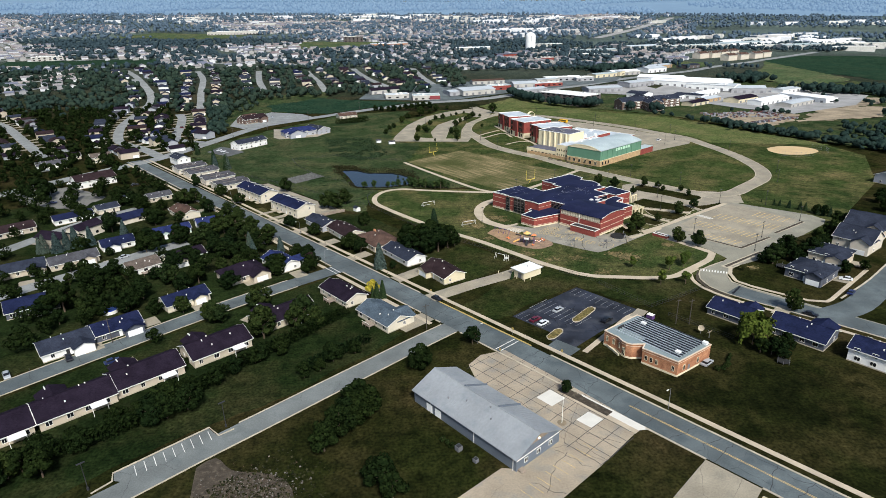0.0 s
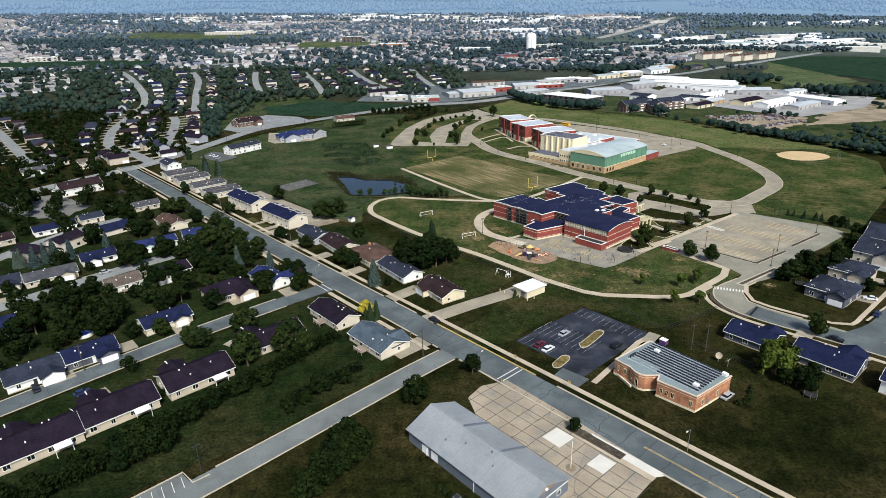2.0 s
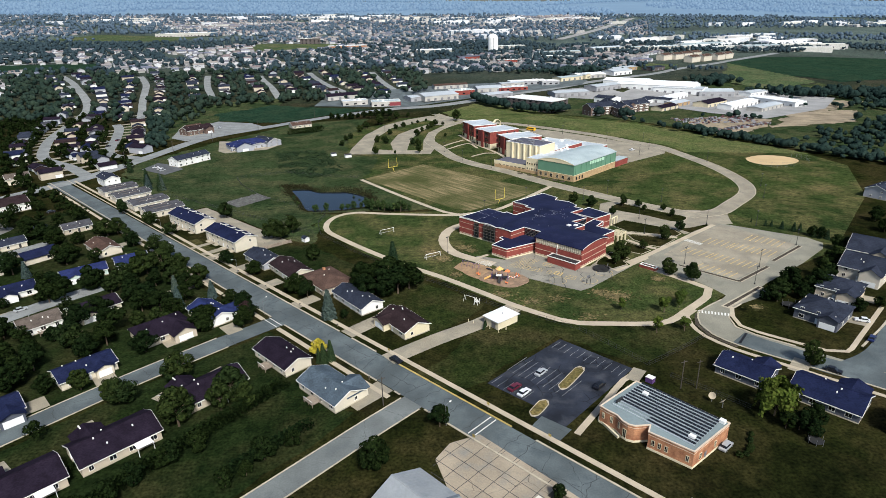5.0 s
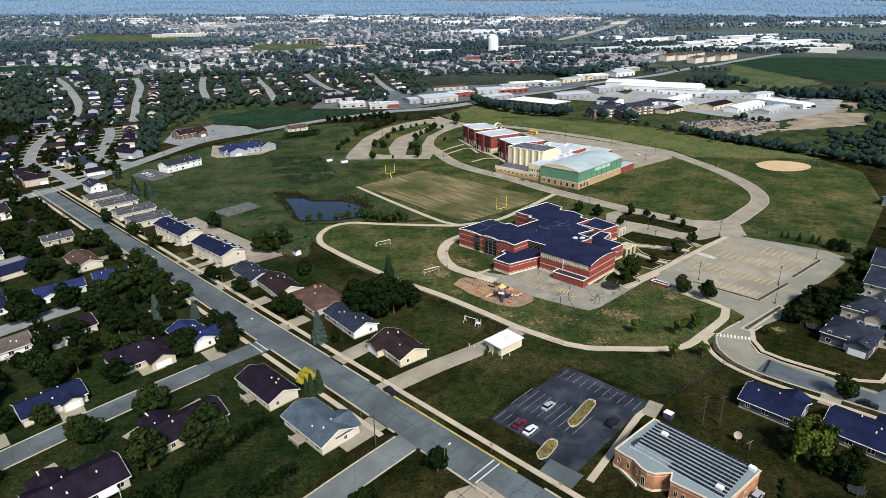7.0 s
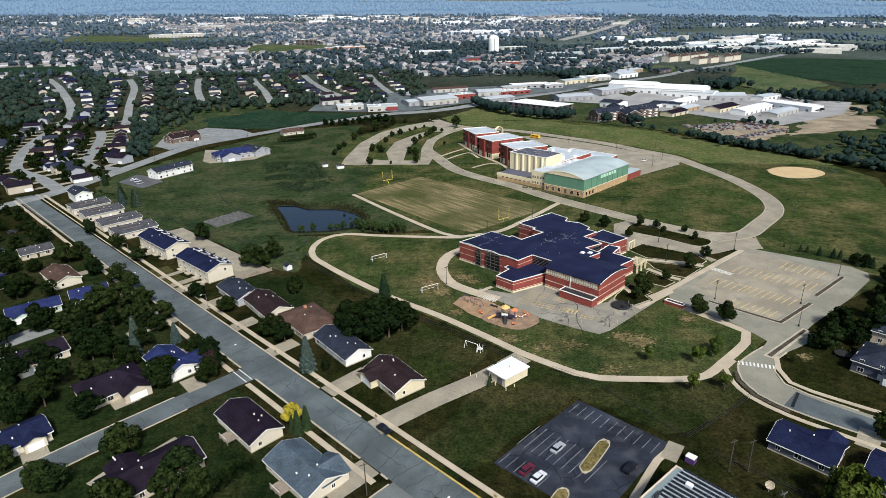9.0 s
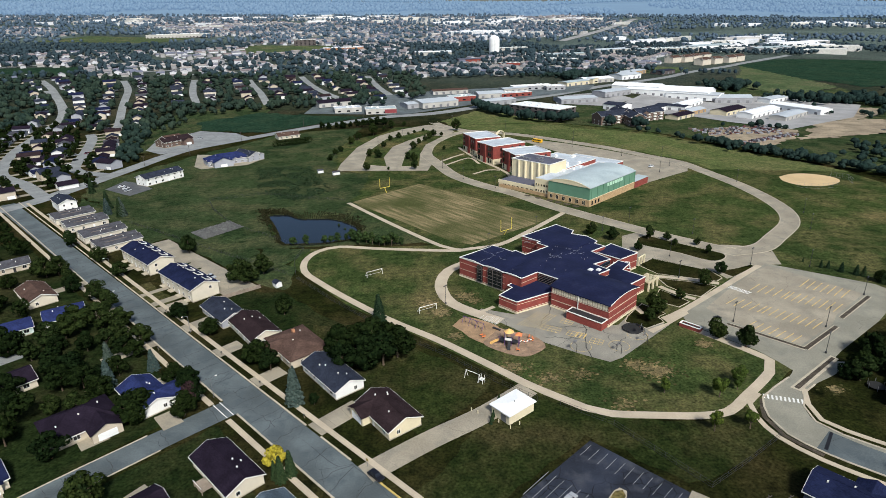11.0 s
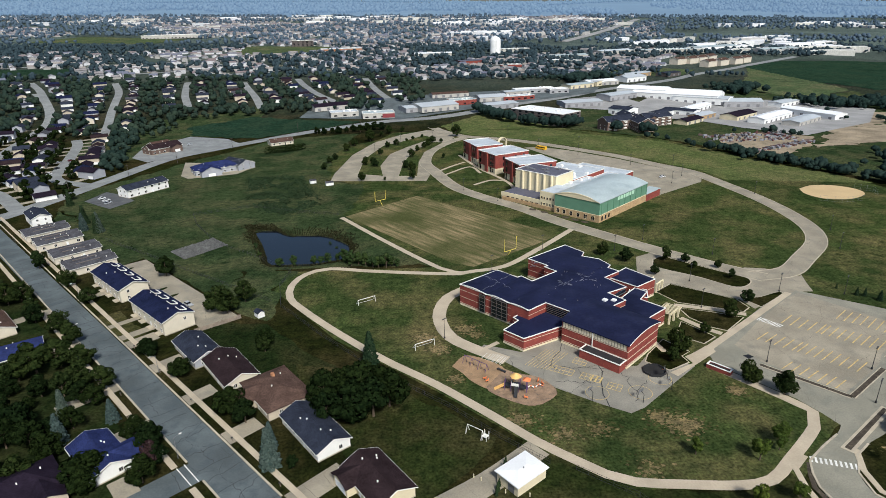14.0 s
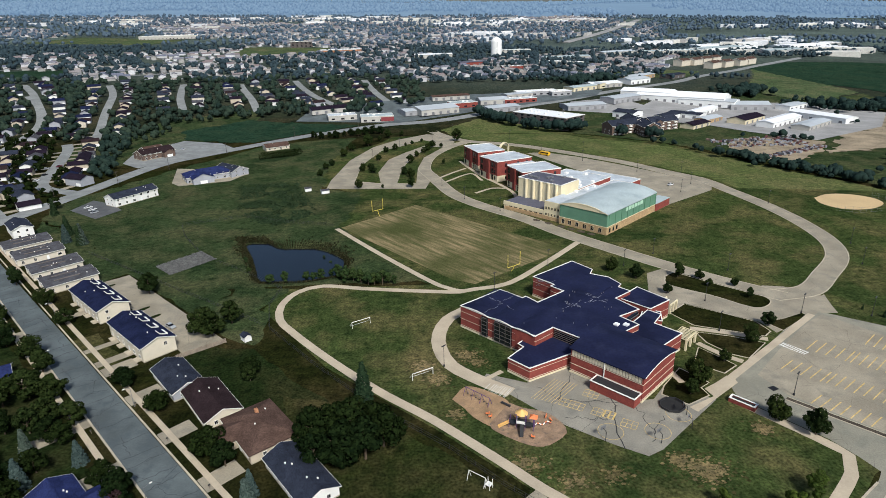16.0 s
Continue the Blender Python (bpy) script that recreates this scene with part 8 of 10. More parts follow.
SHOP_WALL = surface("shop_wall", (0.46, 0.44, 0.40), 0.8, 0.12, 0.1, 1.5)
GREYWALL = surface("grey_panel", (0.33, 0.33, 0.34), 0.7, 0.1)
DARKWALL = surface("dark_brown_panel", (0.10, 0.085, 0.08), 0.8, 0.2)
WHITEROOF = surface("bright_white_roof", (0.80, 0.81, 0.82), 0.5, 0.05, 0.05, 1.0)
YARD_GREY = surface("yard_gravel", (0.29, 0.285, 0.275), 0.95, 0.2, 0.05, 1.0, 0.3, 0.03)
RED_SIGN = surface("red_fascia", (0.22, 0.045, 0.05), 0.6, 0.1)
GREYROOF = surface("weathered_steel_roof", (0.44, 0.47, 0.49), 0.5, 0.1, 0.05, 1.0)
block(149, 724, -51, 66, 30, 12.0, DARKWALL, WHITEROOF, "dark four-storey block of flats with a white roof", 4, "flats", "apartment_block")
shed(206, 800, 10, 46, 24, 5, GREYWALL, GREYROOF, "long grey steel workshop", 0.12)
shed(259, 829, 30, 46, 22, 6, GREYWALL, GREYROOF, "grey steel workshop with bay doors", 0.12)
for k, (fx, fy) in enumerate(((206, 672), (224, 690), (247, 684), (226, 664))):
    t = house(fx, fy, 20 + (70 if k % 2 else 0), 32, 15, "slate", "brown", "three-storey brown flats with slate gables and white trim", h=8.6, pitch=0.5, category="flats", wing=(-8, -1, 8, 1.5))
    for z in (1.0, 3.8, 6.4):
        for u in (-12, -4, 4, 12):
            part("balcony", Shape().box(u - 1.6, u + 1.6, -9.0, -7.5, z, z + 1.0), COPING, t, "white balcony")
shed(241, 753, -50, 24, 20, 6, WHITE_METAL, SH["slate"], "white steel building with a dark roof", 0.2)
shed(330, 822, -40, 98, 34, 7, WHITE_METAL, WHITEROOF, "huge white steel warehouse", 0.25)
shed(300, 850, -40, 60, 24, 7, WHITE_METAL, WHITEROOF, "white steel warehouse wing", 0.25)
shed(384, 776, -15, 40, 24, 6, GREYWALL, GREYROOF, "grey steel hall beside the warehouse", 0.2)
shed(323, 757, 41, 50, 14, 5, WHITE_METAL, WHITEROOF, "long white steel shed", 0.2)
shed(285, 690, 37, 32, 14, 4, STONE_CREAM, SH["plum"], "cream block shop with a plum roof", 0.25)
shed(345, 708, 36, 42, 18, 5, STONE_CREAM, SH["plum"], "tan workshop with a plum roof", 0.25)
shed(310, 715, 36, 30, 14, 4.5, STONE_TAN, GREYROOF, "tan workshop with a grey roof", 0.2)
shed(368, 690, 36, 62, 16, 5.5, WHITE_METAL, WHITEROOF, "white steel hall with a white roof", 0.2)
shed(386, 668, 36, 50, 16, 4.5, SHOP_WALL, GREYROOF, "pale workshop with a grey roof", 0.15)
shed(421, 705, -69, 60, 18, 6.0, WHITE_METAL, WHITEROOF, "long white steel warehouse", 0.2)
shed(-80, 812, 26, 42, 17, 5, SHOP_WALL, SH["plum"], "cream building with a purple metal roof", 0.3)
block(-62, 782, 12, 30, 18, 5, SHOP_WALL, ROOF_WHITE, "cream shop with red awnings", 1)
t = block(-24, 772, 6, 34, 20, 5.5, SHOP_WALL, ROOF_PALE, "shop with a pale roof and red front", 1)
part("red_front", Shape().box(4, 17.2, -10.3, -10, 0.5, 4.6), RED_SIGN, t, "red shop front")
shed(38, 800, 24, 46, 34, 6, SHOP_WALL, GREYROOF, "large metal retail hall", 0.15)
shed(14, 795, 24, 26, 22, 5, GREYWALL, GREYROOF, "low metal retail hall", 0.12)
block(72, 822, 18, 30, 18, 5.5, BRICK_RED, ROOF_PALE, "brick and metal shop with a pale roof", 1)
shed(60, 860, 12, 46, 14, 4.5, SHOP_WALL, SH["umber"], "long low shop with a red-brown roof", 0.2)
shed(108, 836, 10, 34, 22, 5, SHOP_WALL, GREYROOF, "pale retail hall", 0.2)
block(140, 838, 14, 40, 14, 4.5, BRICK_RED, ROOF_WHITE, "low red-fronted shop", 1)
block(168, 876, 8, 52, 16, 5, GREYWALL, WHITEROOF, "low grey shop with a white roof", 1)
block(196, 872, 12, 26, 18, 5, GREYWALL, WHITEROOF, "grey showroom with a white roof", 1)
shed(268, 930, 20, 46, 26, 5, SHOP_WALL, WHITEROOF, "cream hall with a white roof", 0.15)
shed(322, 960, 30, 40, 24, 6, WHITE_METAL, GREYROOF, "white metal hall", 0.2)
for bx_, by_, ba, bl, bw, bh, wl, rf, lab in ((112, 800, 24, 40, 22, 5, GREYWALL, GREYROOF, "pale steel hall beside the through road"), (142, 862, 22, 36, 15, 5, SHOP_WALL, GREYROOF, "grey shop hall with a metal roof"),
                                            (232, 905, 30, 42, 18, 5, STONE_CREAM, ROOF_PALE, "cream shop with a pale metal roof"), (258, 922, -50, 22, 16, 6, STONE_CREAM, GREYROOF, "cream workshop with a grey roof"),
                                            (342, 1005, 33, 62, 20, 5, STONE_TAN, GREYROOF, "long tan row of shops"), (398, 1010, 33, 34, 20, 5, DARKWALL, SH["slate"], "dark shop with a slate roof"),
                                            (300, 742, -48, 34, 16, 5, WHITE_METAL, SH["slate"], "white workshop with a dark roof"), (276, 735, 38, 26, 14, 5, WHITE_METAL, SH["slate"], "white steel building with a dark gable roof"),
                                            (430, 770, 30, 36, 16, 5, WHITE_METAL, GREYROOF, "long white hall behind the works"), (350, 798, -40, 60, 26, 7, WHITE_METAL, GREYROOF, "pale steel hall with a grey roof"),
                                            (300, 1255, 10, 90, 26, 6, SHOP_WALL, ROOF_PALE, "long pale hall among the trees"), (420, 1330, 20, 80, 30, 7, SHOP_WALL, ROOF_WHITE, "pale works hall on the rise"),
                                            (650, 1390, 20, 110, 40, 8, WHITE_METAL, ROOF_PALE, "pale warehouse beyond the flats"), (760, 1345, 15, 90, 34, 8, GREYWALL, ROOF_PALE, "long grey warehouse beyond the fields"), (860, 1440, 10, 130, 40, 8, WHITE_METAL, WHITEROOF, "white warehouse beyond the fields"),
                                            (120, 1180, 20, 50, 22, 6, BRICK_RED, ROOF_DARKGREY, "red brick hall among trees"), (60, 1290, 0, 70, 24, 7, SHOP_WALL, WHITEROOF, "white low hall among trees")):
    shed(bx_, by_, ba, bl, bw, bh, wl, rf, lab, 0.12)
# flats on the far rise, long pale works, school
for ax, ay in ((478, 1160), (505, 1172), (530, 1190), (556, 1208), (515, 1125), (545, 1143), (580, 1162), (606, 1182)):
    house(ax, ay, 36, 28, 16, "umber", "beige", "three-storey tan flats on the far rise", h=9, pitch=0.4, category="flats", windows=False)
block(540, 1340, 0, 120, 40, 8, SHOP_WALL, ROOF_PALE, "large pale works building", 1)
block(265, 1195, -40, 105, 16, 5, SHOP_WALL, WHITEROOF, "long white low building", 1)
block(225, 1350, 0, 58, 18, 9, SHOP_WALL, ROOF_WHITE, "white three-storey office", 3)
block(180, 1122, 0, 34, 16, 6, BRICK_RED, ROOF_DARKGREY, "red brick hall", 1)
block(-215, 1500, 12, 46, 20, 12, DARKWALL, ROOF_DARKGREY, "dark brown office block among trees", 4)
block(-560, 1720, 8, 150, 50, 8, SHOP_WALL, WHITEROOF, "long pale school building", 1)
block(-120, 1380, 8, 80, 40, 7, BRICK_ORANGE, ROOF_WHITE, "low brick school", 1)
block(-720, 1130, 30, 50, 18, 7, SHOP_WALL, ROOF_WHITE, "white flats among trees", 2)


def water_tower(x, y):
    z = land(x, y)
    t = thing("water_tower", "plain white domed water tower on a short column", "water tower", pose(x, y, z, 0, 0, 0))
    sh = Shape()
    prof = [(10.4, -2), (10.4, 26), (10.0, 28.5), (8.6, 31), (6.0, 33), (3.0, 34.2), (0.05, 34.6)]
    n = 32
    for r, h in prof:
        sh.v += [(math.cos(6.2832 * i / n) * r, math.sin(6.2832 * i / n) * r, h) for i in range(n)]
    for j in range(len(prof) - 1):
        sh.f += [(j * n + i, j * n + (i + 1) % n, (j + 1) * n + (i + 1) % n, (j + 1) * n + i) for i in range(n)]
    part("tank", sh, WHITE_METAL, t, smooth=True)
    part("ladder", Shape().box(-0.4, 0.4, -10.8, -10.4, 0, 28), STEEL_GREY, t)
    part("hatch", Shape().tube((0, 0, 34.4), (0, 0, 35.6), 1.0, sides=10), WHITE_METAL, t)


water_tower(182, 1315)

# open land beyond
for pts, mat, label in (([(570, 1113), (687, 1200), (800, 1195), (1000, 1120), (900, 900), (591, 837), (561, 910)], CROP, "dark green crop field"),
                        ([(430, 870), (520, 1010), (570, 1105), (560, 910), (560, 840), (470, 800)], MEADOW, "bright green rough meadow"),
                        ([(-201, 706), (-220, 745), (-162, 785), (-86, 760), (-40, 749), (-62, 735), (-97, 713), (-132, 682), (-156, 688)], CROP, "dark green corn field by the road"),
                        ([(-330, 1330), (-180, 1330), (-120, 1480), (-330, 1500)], MEADOW, "open green park"),
                        ([(-860, 1600), (-560, 1560), (-520, 1680), (-800, 1760)], MEADOW, "school playing field"),
                        ([(-760, 1020), (-500, 1060), (-520, 1140), (-780, 1110)], CROP, "green field before the woods"),
                        ([(320, 1010), (420, 1010), (470, 1080), (400, 1120), (320, 1090)], MEADOW, "green common")):
    paved("field", patch(pts, 0.4, ragged=5.0), mat, label, "field")
for pts, label in (([(263, 551), (292, 541), (335, 576), (352, 600), (337, 619), (296, 627), (267, 597)], "bare earth of the scrap yard"), ([(395, 640), (440, 640), (520, 700), (470, 730), (400, 690)], "bare earth yard by the works"),
                   ([(330, 560), (420, 575), (470, 640), (400, 640)], "patchy bare ground")):
    paved("yard_ground", patch(pts, 0.35, ragged=7.0), BARE, label, "yard")
paved("works_yard", patch([(225, 745), (296, 702), (318, 652), (351, 606), (445, 655), (509, 731), (470, 790), (420, 800), (300, 830)], 0.5), YARD_GREY, "grey asphalt works yard", "yard")
paved("shops_yard", patch([(-110, 775), (0, 755), (90, 800), (240, 860), (260, 900), (150, 890), (60, 880), (-100, 830)], 0.35), ASPHALT_OLD, "grey forecourts of the shops", "yard")
paved("flats_yard", patch([(180, 790), (230, 770), (280, 800), (260, 845), (200, 830)], 0.6), YARD_GREY, "grey car park of the flats", "car park")
paved("highway", strip([(385, 1589), (549, 1859), (716, 2162), (900, 2500)], 22, 1.0, drape=True, step=20), YARD_GREY, "pale highway climbing the far hills")


def scatter():
    rs = np.random.RandomState(31)
    rr = random.Random(9)
    near_taken = np.array([(o.matrix_basis.translation.x, o.matrix_basis.translation.y) for o in scene.objects if o.parent is None and o.get("category") in ("building", "flats", "house", "water tower", "townhouse") and o.matrix_basis.translation.y > 560])
    fields = [[(365, 1550), (420, 1550), (960, 2500), (880, 2500)], [(570, 1113), (687, 1200), (800, 1195), (1000, 1120), (900, 900), (591, 837), (561, 910)], [(430, 870), (520, 1010), (570, 1105), (560, 910), (560, 840), (470, 800)], [(-330, 1330), (-180, 1330), (-120, 1480), (-330, 1500)],
              [(-860, 1600), (-560, 1560), (-520, 1680), (-800, 1760)], [(-201, 706), (-220, 745), (-162, 785), (-86, 760), (-40, 749), (-62, 735), (-97, 713), (-132, 682), (-156, 688)], [(-760, 1020), (-500, 1060), (-520, 1140), (-780, 1110)]]

    def inside(px, py, poly):
        ok = np.zeros(len(px), bool)
        j = len(poly) - 1
        for i in range(len(poly)):
            (xi, yi), (xj, yj) = poly[i], poly[j]
            ok ^= ((yi > py) != (yj > py)) & (px < (xj - xi) * (py - yi) / (yj - yi + 1e-9) + xi)
            j = i
        return ok

    def zone(n, y0, y1, left=0.80, right=0.80):
        y = np.sqrt(rs.uniform(y0 ** 2, y1 ** 2, n))
        x = rs.uniform(-left, right, n) * y + 0.06 * y
        keep = np.ones(n, bool)
        for f in fields:
            keep &= ~inside(x, y, f)
        return x[keep], y[keep]

    # streets and houses of the town, district by district, joined
    walls, roofs, streets, lawns = Shape(), Shape(), Shape(), Shape()
    placed = []
    town_roads = [q for st in FAR_STREETS for q in smooth_line(st, 8.0)] + smooth_line(ARTERIAL, 8.0)
    road_xy = np.array([(q.x, q.y) for q in town_roads])
    for cy in range(840, 2600, 240):
        for cx in range(-2000, 1100, 240):
            ang = 0.5 + 0.9 * noise.noise((cx * 0.0011, cy * 0.0011, 4.4)) + (1.57 if noise.noise((cx * 0.004, cy * 0.004, 9.0)) > 0.1 else 0.0)
            c, d = math.cos(ang), math.sin(ang)
            for u in (-93, -31, 31, 93):
                pts = [(cx + c * v - d * u, cy + d * v + c * u) for v in (-120, -60, 0, 60, 120)]
                ok = [-0.86 * y - 40 < x < 0.40 * y and y > 835 and not (x > 90 and y < 1010) and noise.noise((x * 0.0022, y * 0.0022, 7.0)) > -0.16 and (y > 1060 or np.min((road_xy[:, 0] - x) ** 2 + (road_xy[:, 1] - y) ** 2) > 45 ** 2) for x, y in pts]
                for k in range(4):
                    if ok[k] and ok[k + 1]:
                        (x0, y0), (x1, y1) = pts[k], pts[k + 1]
                        streets.quad(*[(x - d * w, y + c * w, land(x - d * w, y + c * w) + 0.35) for x, y, w in ((x0, y0, -4.5), (x1, y1, -4.5), (x1, y1, 4.5), (x0, y0, 4.5))])
                        v = -120 + 60 * k + 8
                        while v < -60 + 60 * k:
                            for side in (-1, 1):
                                w = u + side * (17 + rr.random() * 3)
                                x, y = cx + c * v - d * w, cy + d * v + c * w
                                v += rr.uniform(-1, 1)
                                if rr.random() < 0.12 or len(near_taken) and np.min((near_taken[:, 0] - x) ** 2 + (near_taken[:, 1] - y) ** 2) < 24 ** 2:
                                    continue
                                if any(inside(np.array([x]), np.array([y]), f)[0] for f in fields):
                                    continue
                                placed.append((x, y))
                                L, W, h = rr.choice((11, 13, 15, 17)), rr.choice((8, 9, 10)), rr.choice((3, 3, 5.2))
                                m = pose(x, y, land(x, y), 0, 0, math.degrees(ang) + rr.choice((0, 0, 90)))
                                r = h + W / 2 * 0.45
                                a, b = L / 2, W / 2
                                p = [m @ Vector(q) for q in ((-a, -b, -1), (a, -b, -1), (a, b, -1), (-a, b, -1), (-a, -b, h), (a, -b, h), (a, b, h), (-a, b, h), (-a, 0, r), (a, 0, r))]
                                walls.add(p, [(0, 1, 5, 4), (1, 2, 6, 9, 5), (2, 3, 7, 6), (3, 0, 4, 8, 7)])
                                q = [m @ Vector(e) for e in ((-a - .5, -b - .5, h), (a + .5, -b - .5, h), (a + .5, 0, r + .25), (-a - .5, 0, r + .25), (a + .5, b + .5, h), (-a - .5, b + .5, h))]
                                roofs.add(q, [(0, 1, 2, 3), (3, 2, 4, 5)])
                                n0, n1 = u + side * 4.5, u + side * 13
                                lawns.quad(*[(cx + c * e - d * f, cy + d * e + c * f, land(cx + c * e - d * f, cy + d * e + c * f) + 0.3) for e, f in ((v - 2.5, n0), (v + 2.5, n0), (v + 2.5, n1), (v - 2.5, n1))])
                            v += 17.5
    whole("town_house_walls", walls, islands("town_walls", [(0.52, 0.52, 0.53), (0.38, 0.37, 0.35), (0.62, 0.62, 0.64), (0.30, 0.30, 0.31), (0.42, 0.41, 0.40)]), "pale walls of the many houses across the town", "houses", "stuff")
    whole("town_house_roofs", roofs, islands("town_roofs", [(0.20, 0.20, 0.23), (0.27, 0.25, 0.25), (0.15, 0.16, 0.21), (0.30, 0.27, 0.25), (0.21, 0.17, 0.17), (0.36, 0.36, 0.39)]), "grey and brown roofs of the many houses across the town", "houses", "stuff")
    whole("town_streets", streets, TOWN_ROAD, "pale streets between the houses of the town", "streets", "stuff")
    whole("town_drives", lawns, CONCRETE, "pale concrete drives of the town houses", "driveways", "stuff")
    # large pale halls far off
    halls = Shape()
    for cx, cy, sx, sy, n in ((-250, 2500, 260, 120, 34), (150, 2300, 300, 140, 26), (760, 1500, 260, 160, 30), (500, 2400, 240, 120, 18), (900, 1350, 200, 100, 16), (-900, 2300, 300, 200, 18), (250, 1750, 160, 120, 14), (1500, 2200, 400, 160, 18)):
        for k in range(n):
            x, y = rr.gauss(cx, sx * 0.6), rr.gauss(cy, sy * 0.6)
            halls.box(-rr.uniform(15, 45), rr.uniform(15, 45), -rr.uniform(10, 22), rr.uniform(10, 22), -2, rr.uniform(6, 11), pose(x, y, land(x, y), 0, 0, rr.choice((-30, 20, 60, 0))))
    whole("far_halls", halls, islands("far_hall_paint", [(0.80, 0.80, 0.80), (0.70, 0.68, 0.62), (0.82, 0.82, 0.84), (0.50, 0.48, 0.46), (0.60, 0.42, 0.34)]), "pale flat-roofed halls of the far business parks", "halls", "stuff")

    # woods and garden trees, joined
    def wood(name, x, y, h, lumps, material, label):
        """Far trees: each a heap of uneven leafy lumps."""
        n = len(x)
        z = np.array([land(a, b) for a, b in zip(x, y)])
        seg = 6
        ring = np.arange(seg) * 6.2832 / seg
        unit = [(math.cos(a + 0.5 * k) * r, math.sin(a + 0.5 * k) * r, u) for k, (r, u) in enumerate(((0.62, -0.75), (1.0, -0.1), (0.72, 0.62))) for a in ring] + [(0.0, 0.0, 0.95)]
        unit = np.array(unit)
        nv = len(unit)
        total = n * lumps
        w = np.repeat(h * rs.uniform(0.36, 0.52, n), lumps)
        hh = np.repeat(h, lumps)
        base = np.stack([np.repeat(x, lumps), np.repeat(y, lumps), np.repeat(z, lumps)], 1)
        off = rs.normal(size=(total, 3))
        off /= np.linalg.norm(off, axis=1, keepdims=True)
        first = (np.arange(total) % lumps == 0)[:, None]
        off = np.where(first, 0.0, off * np.array([0.62, 0.62, 0.5]))
        centre = base + np.stack([off[:, 0] * w, off[:, 1] * w, hh * (0.55 + 0.32 * off[:, 2])], 1)
        size = np.where(first[:, 0], 0.82 if lumps > 1 else 1.0, rs.uniform(0.38, 0.6, total))
        v = unit[None, :, :] * rs.uniform(0.74, 1.22, (total, nv, 1)) * np.stack([w * size, w * size, hh * 0.44 * size], 1)[:, None, :] + centre[:, None, :]
        quads = [(k * seg + i, k * seg + (i + 1) % seg, (k + 1) * seg + (i + 1) % seg, (k + 1) * seg + i) for k in range(2) for i in range(seg)]
        tris = [(2 * seg + i, 2 * seg + (i + 1) % seg, 3 * seg) for i in range(seg)]
        loops = np.array([i for f in quads + tris for i in f], dtype=np.int64)
        sizes = np.array([4] * len(quads) + [3] * len(tris))
        li = (loops[None, :] + (np.arange(total) * nv)[:, None]).reshape(-1)
        lt = np.tile(sizes, total)
        me = bpy.data.meshes.new(name)
        me.vertices.add(total * nv)
        me.vertices.foreach_set("co", v.reshape(-1).astype(np.float32))
        me.loops.add(len(li))
        me.loops.foreach_set("vertex_index", li.astype(np.int32))
        me.polygons.add(len(lt))
        me.polygons.foreach_set("loop_start", np.concatenate([[0], np.cumsum(lt)[:-1]]).astype(np.int32))
        me.polygons.foreach_set("loop_total", lt.astype(np.int32))
        me.materials.append(material)
        me.update(calc_edges=True)
        me.shade_smooth()
        tagged(new(name, me), label, "trees", "", "stuff")

    def clear(x, y, r=13):
        if not len(near_taken):
            return np.ones(len(x), bool)
        ok = np.ones(len(x), bool)
        for a, b in near_taken:
            ok &= (x - a) ** 2 + (y - b) ** 2 > r ** 2
        return ok

    pl = np.array(placed)
    x, y = zone(7000, 980, 1500)
    keep = clear(x, y, 20) & ~((x > -110) & (x < 260) & (y < 900)) & ~((x > 180) & (y < 980) & (x < 480))
    dens = np.array([noise.noise((a * 0.004, b * 0.004, 2.0)) for a, b in zip(x, y)])
    keep &= dens > np.where(x > 0.3 * y, 0.02, -0.28)
    x, y = x[keep], y[keep]
    ok = np.ones(len(x), bool)
    for a, b in placed:
        if b < 1520:
            ok &= (x - a) ** 2 + (y - b) ** 2 > 9.0 ** 2
    x, y = x[ok], y[ok]
    ok = np.min((road_xy[None, :, 0] - x[:, None]) ** 2 + (road_xy[None, :, 1] - y[:, None]) ** 2, axis=1) > 9 ** 2
    x, y = x[ok], y[ok]
    wood("town_trees", x, y, rs.uniform(7, 12, len(x)), 3, LEAF_MID_HAZE, "haze-blue trees filling the gardens across the town")
    x, y = zone(6500, 1500, 2700)
    dens = np.array([noise.noise((a * 0.0025, b * 0.0025, 2.0)) for a, b in zip(x, y)])
    keep = clear(x, y, 30) & (dens > -0.3)
    wood("far_trees", x[keep], y[keep], rs.uniform(9, 15, keep.sum()), 2, LEAF_FAR_HAZE, "haze-blue woods and garden trees far across the town")
    x, y = zone(9000, 2700, 4850)
    dens = np.array([noise.noise((a * 0.0012, b * 0.0016, 5.0)) for a, b in zip(x, y)])
    keep = dens > -0.15
    wood("hill_woods", x[keep], y[keep], rs.uniform(14, 24, keep.sum()), 1, LEAF_HILL, "woods on the far hills with a pale blue haze glow")
    # western woods left of the through road
    n = 2400
    y = rs.uniform(560, 1010, n)
    x = -0.30 * y - 40 - rs.uniform(0, 1, n) * (0.5 * y)
    x = np.where(y > 800, -20 - rs.uniform(0, 1, n) * 0.75 * y, x)
    ok = np.ones(n, bool)
    for a, b in TAKEN:
        ok &= (x - a) ** 2 + (y - b) ** 2 > 11 ** 2
    ok &= ~((x > -208) & (x < -40) & (y > 675) & (y < 800))
    ok &= ~inside(x, y, [(-232, 640), (-200, 600), (-130, 690), (-160, 706), (-208, 680)])
    for st in FAR_STREETS:
        for q in smooth_line(st, 6.0):
            ok &= (x - q.x) ** 2 + (y - q.y) ** 2 > 12 ** 2
    wood("western_trees", x[ok], y[ok], rs.uniform(5, 10, ok.sum()), 5, LEAF_TOWN, "dense garden trees and woods west of the through road")
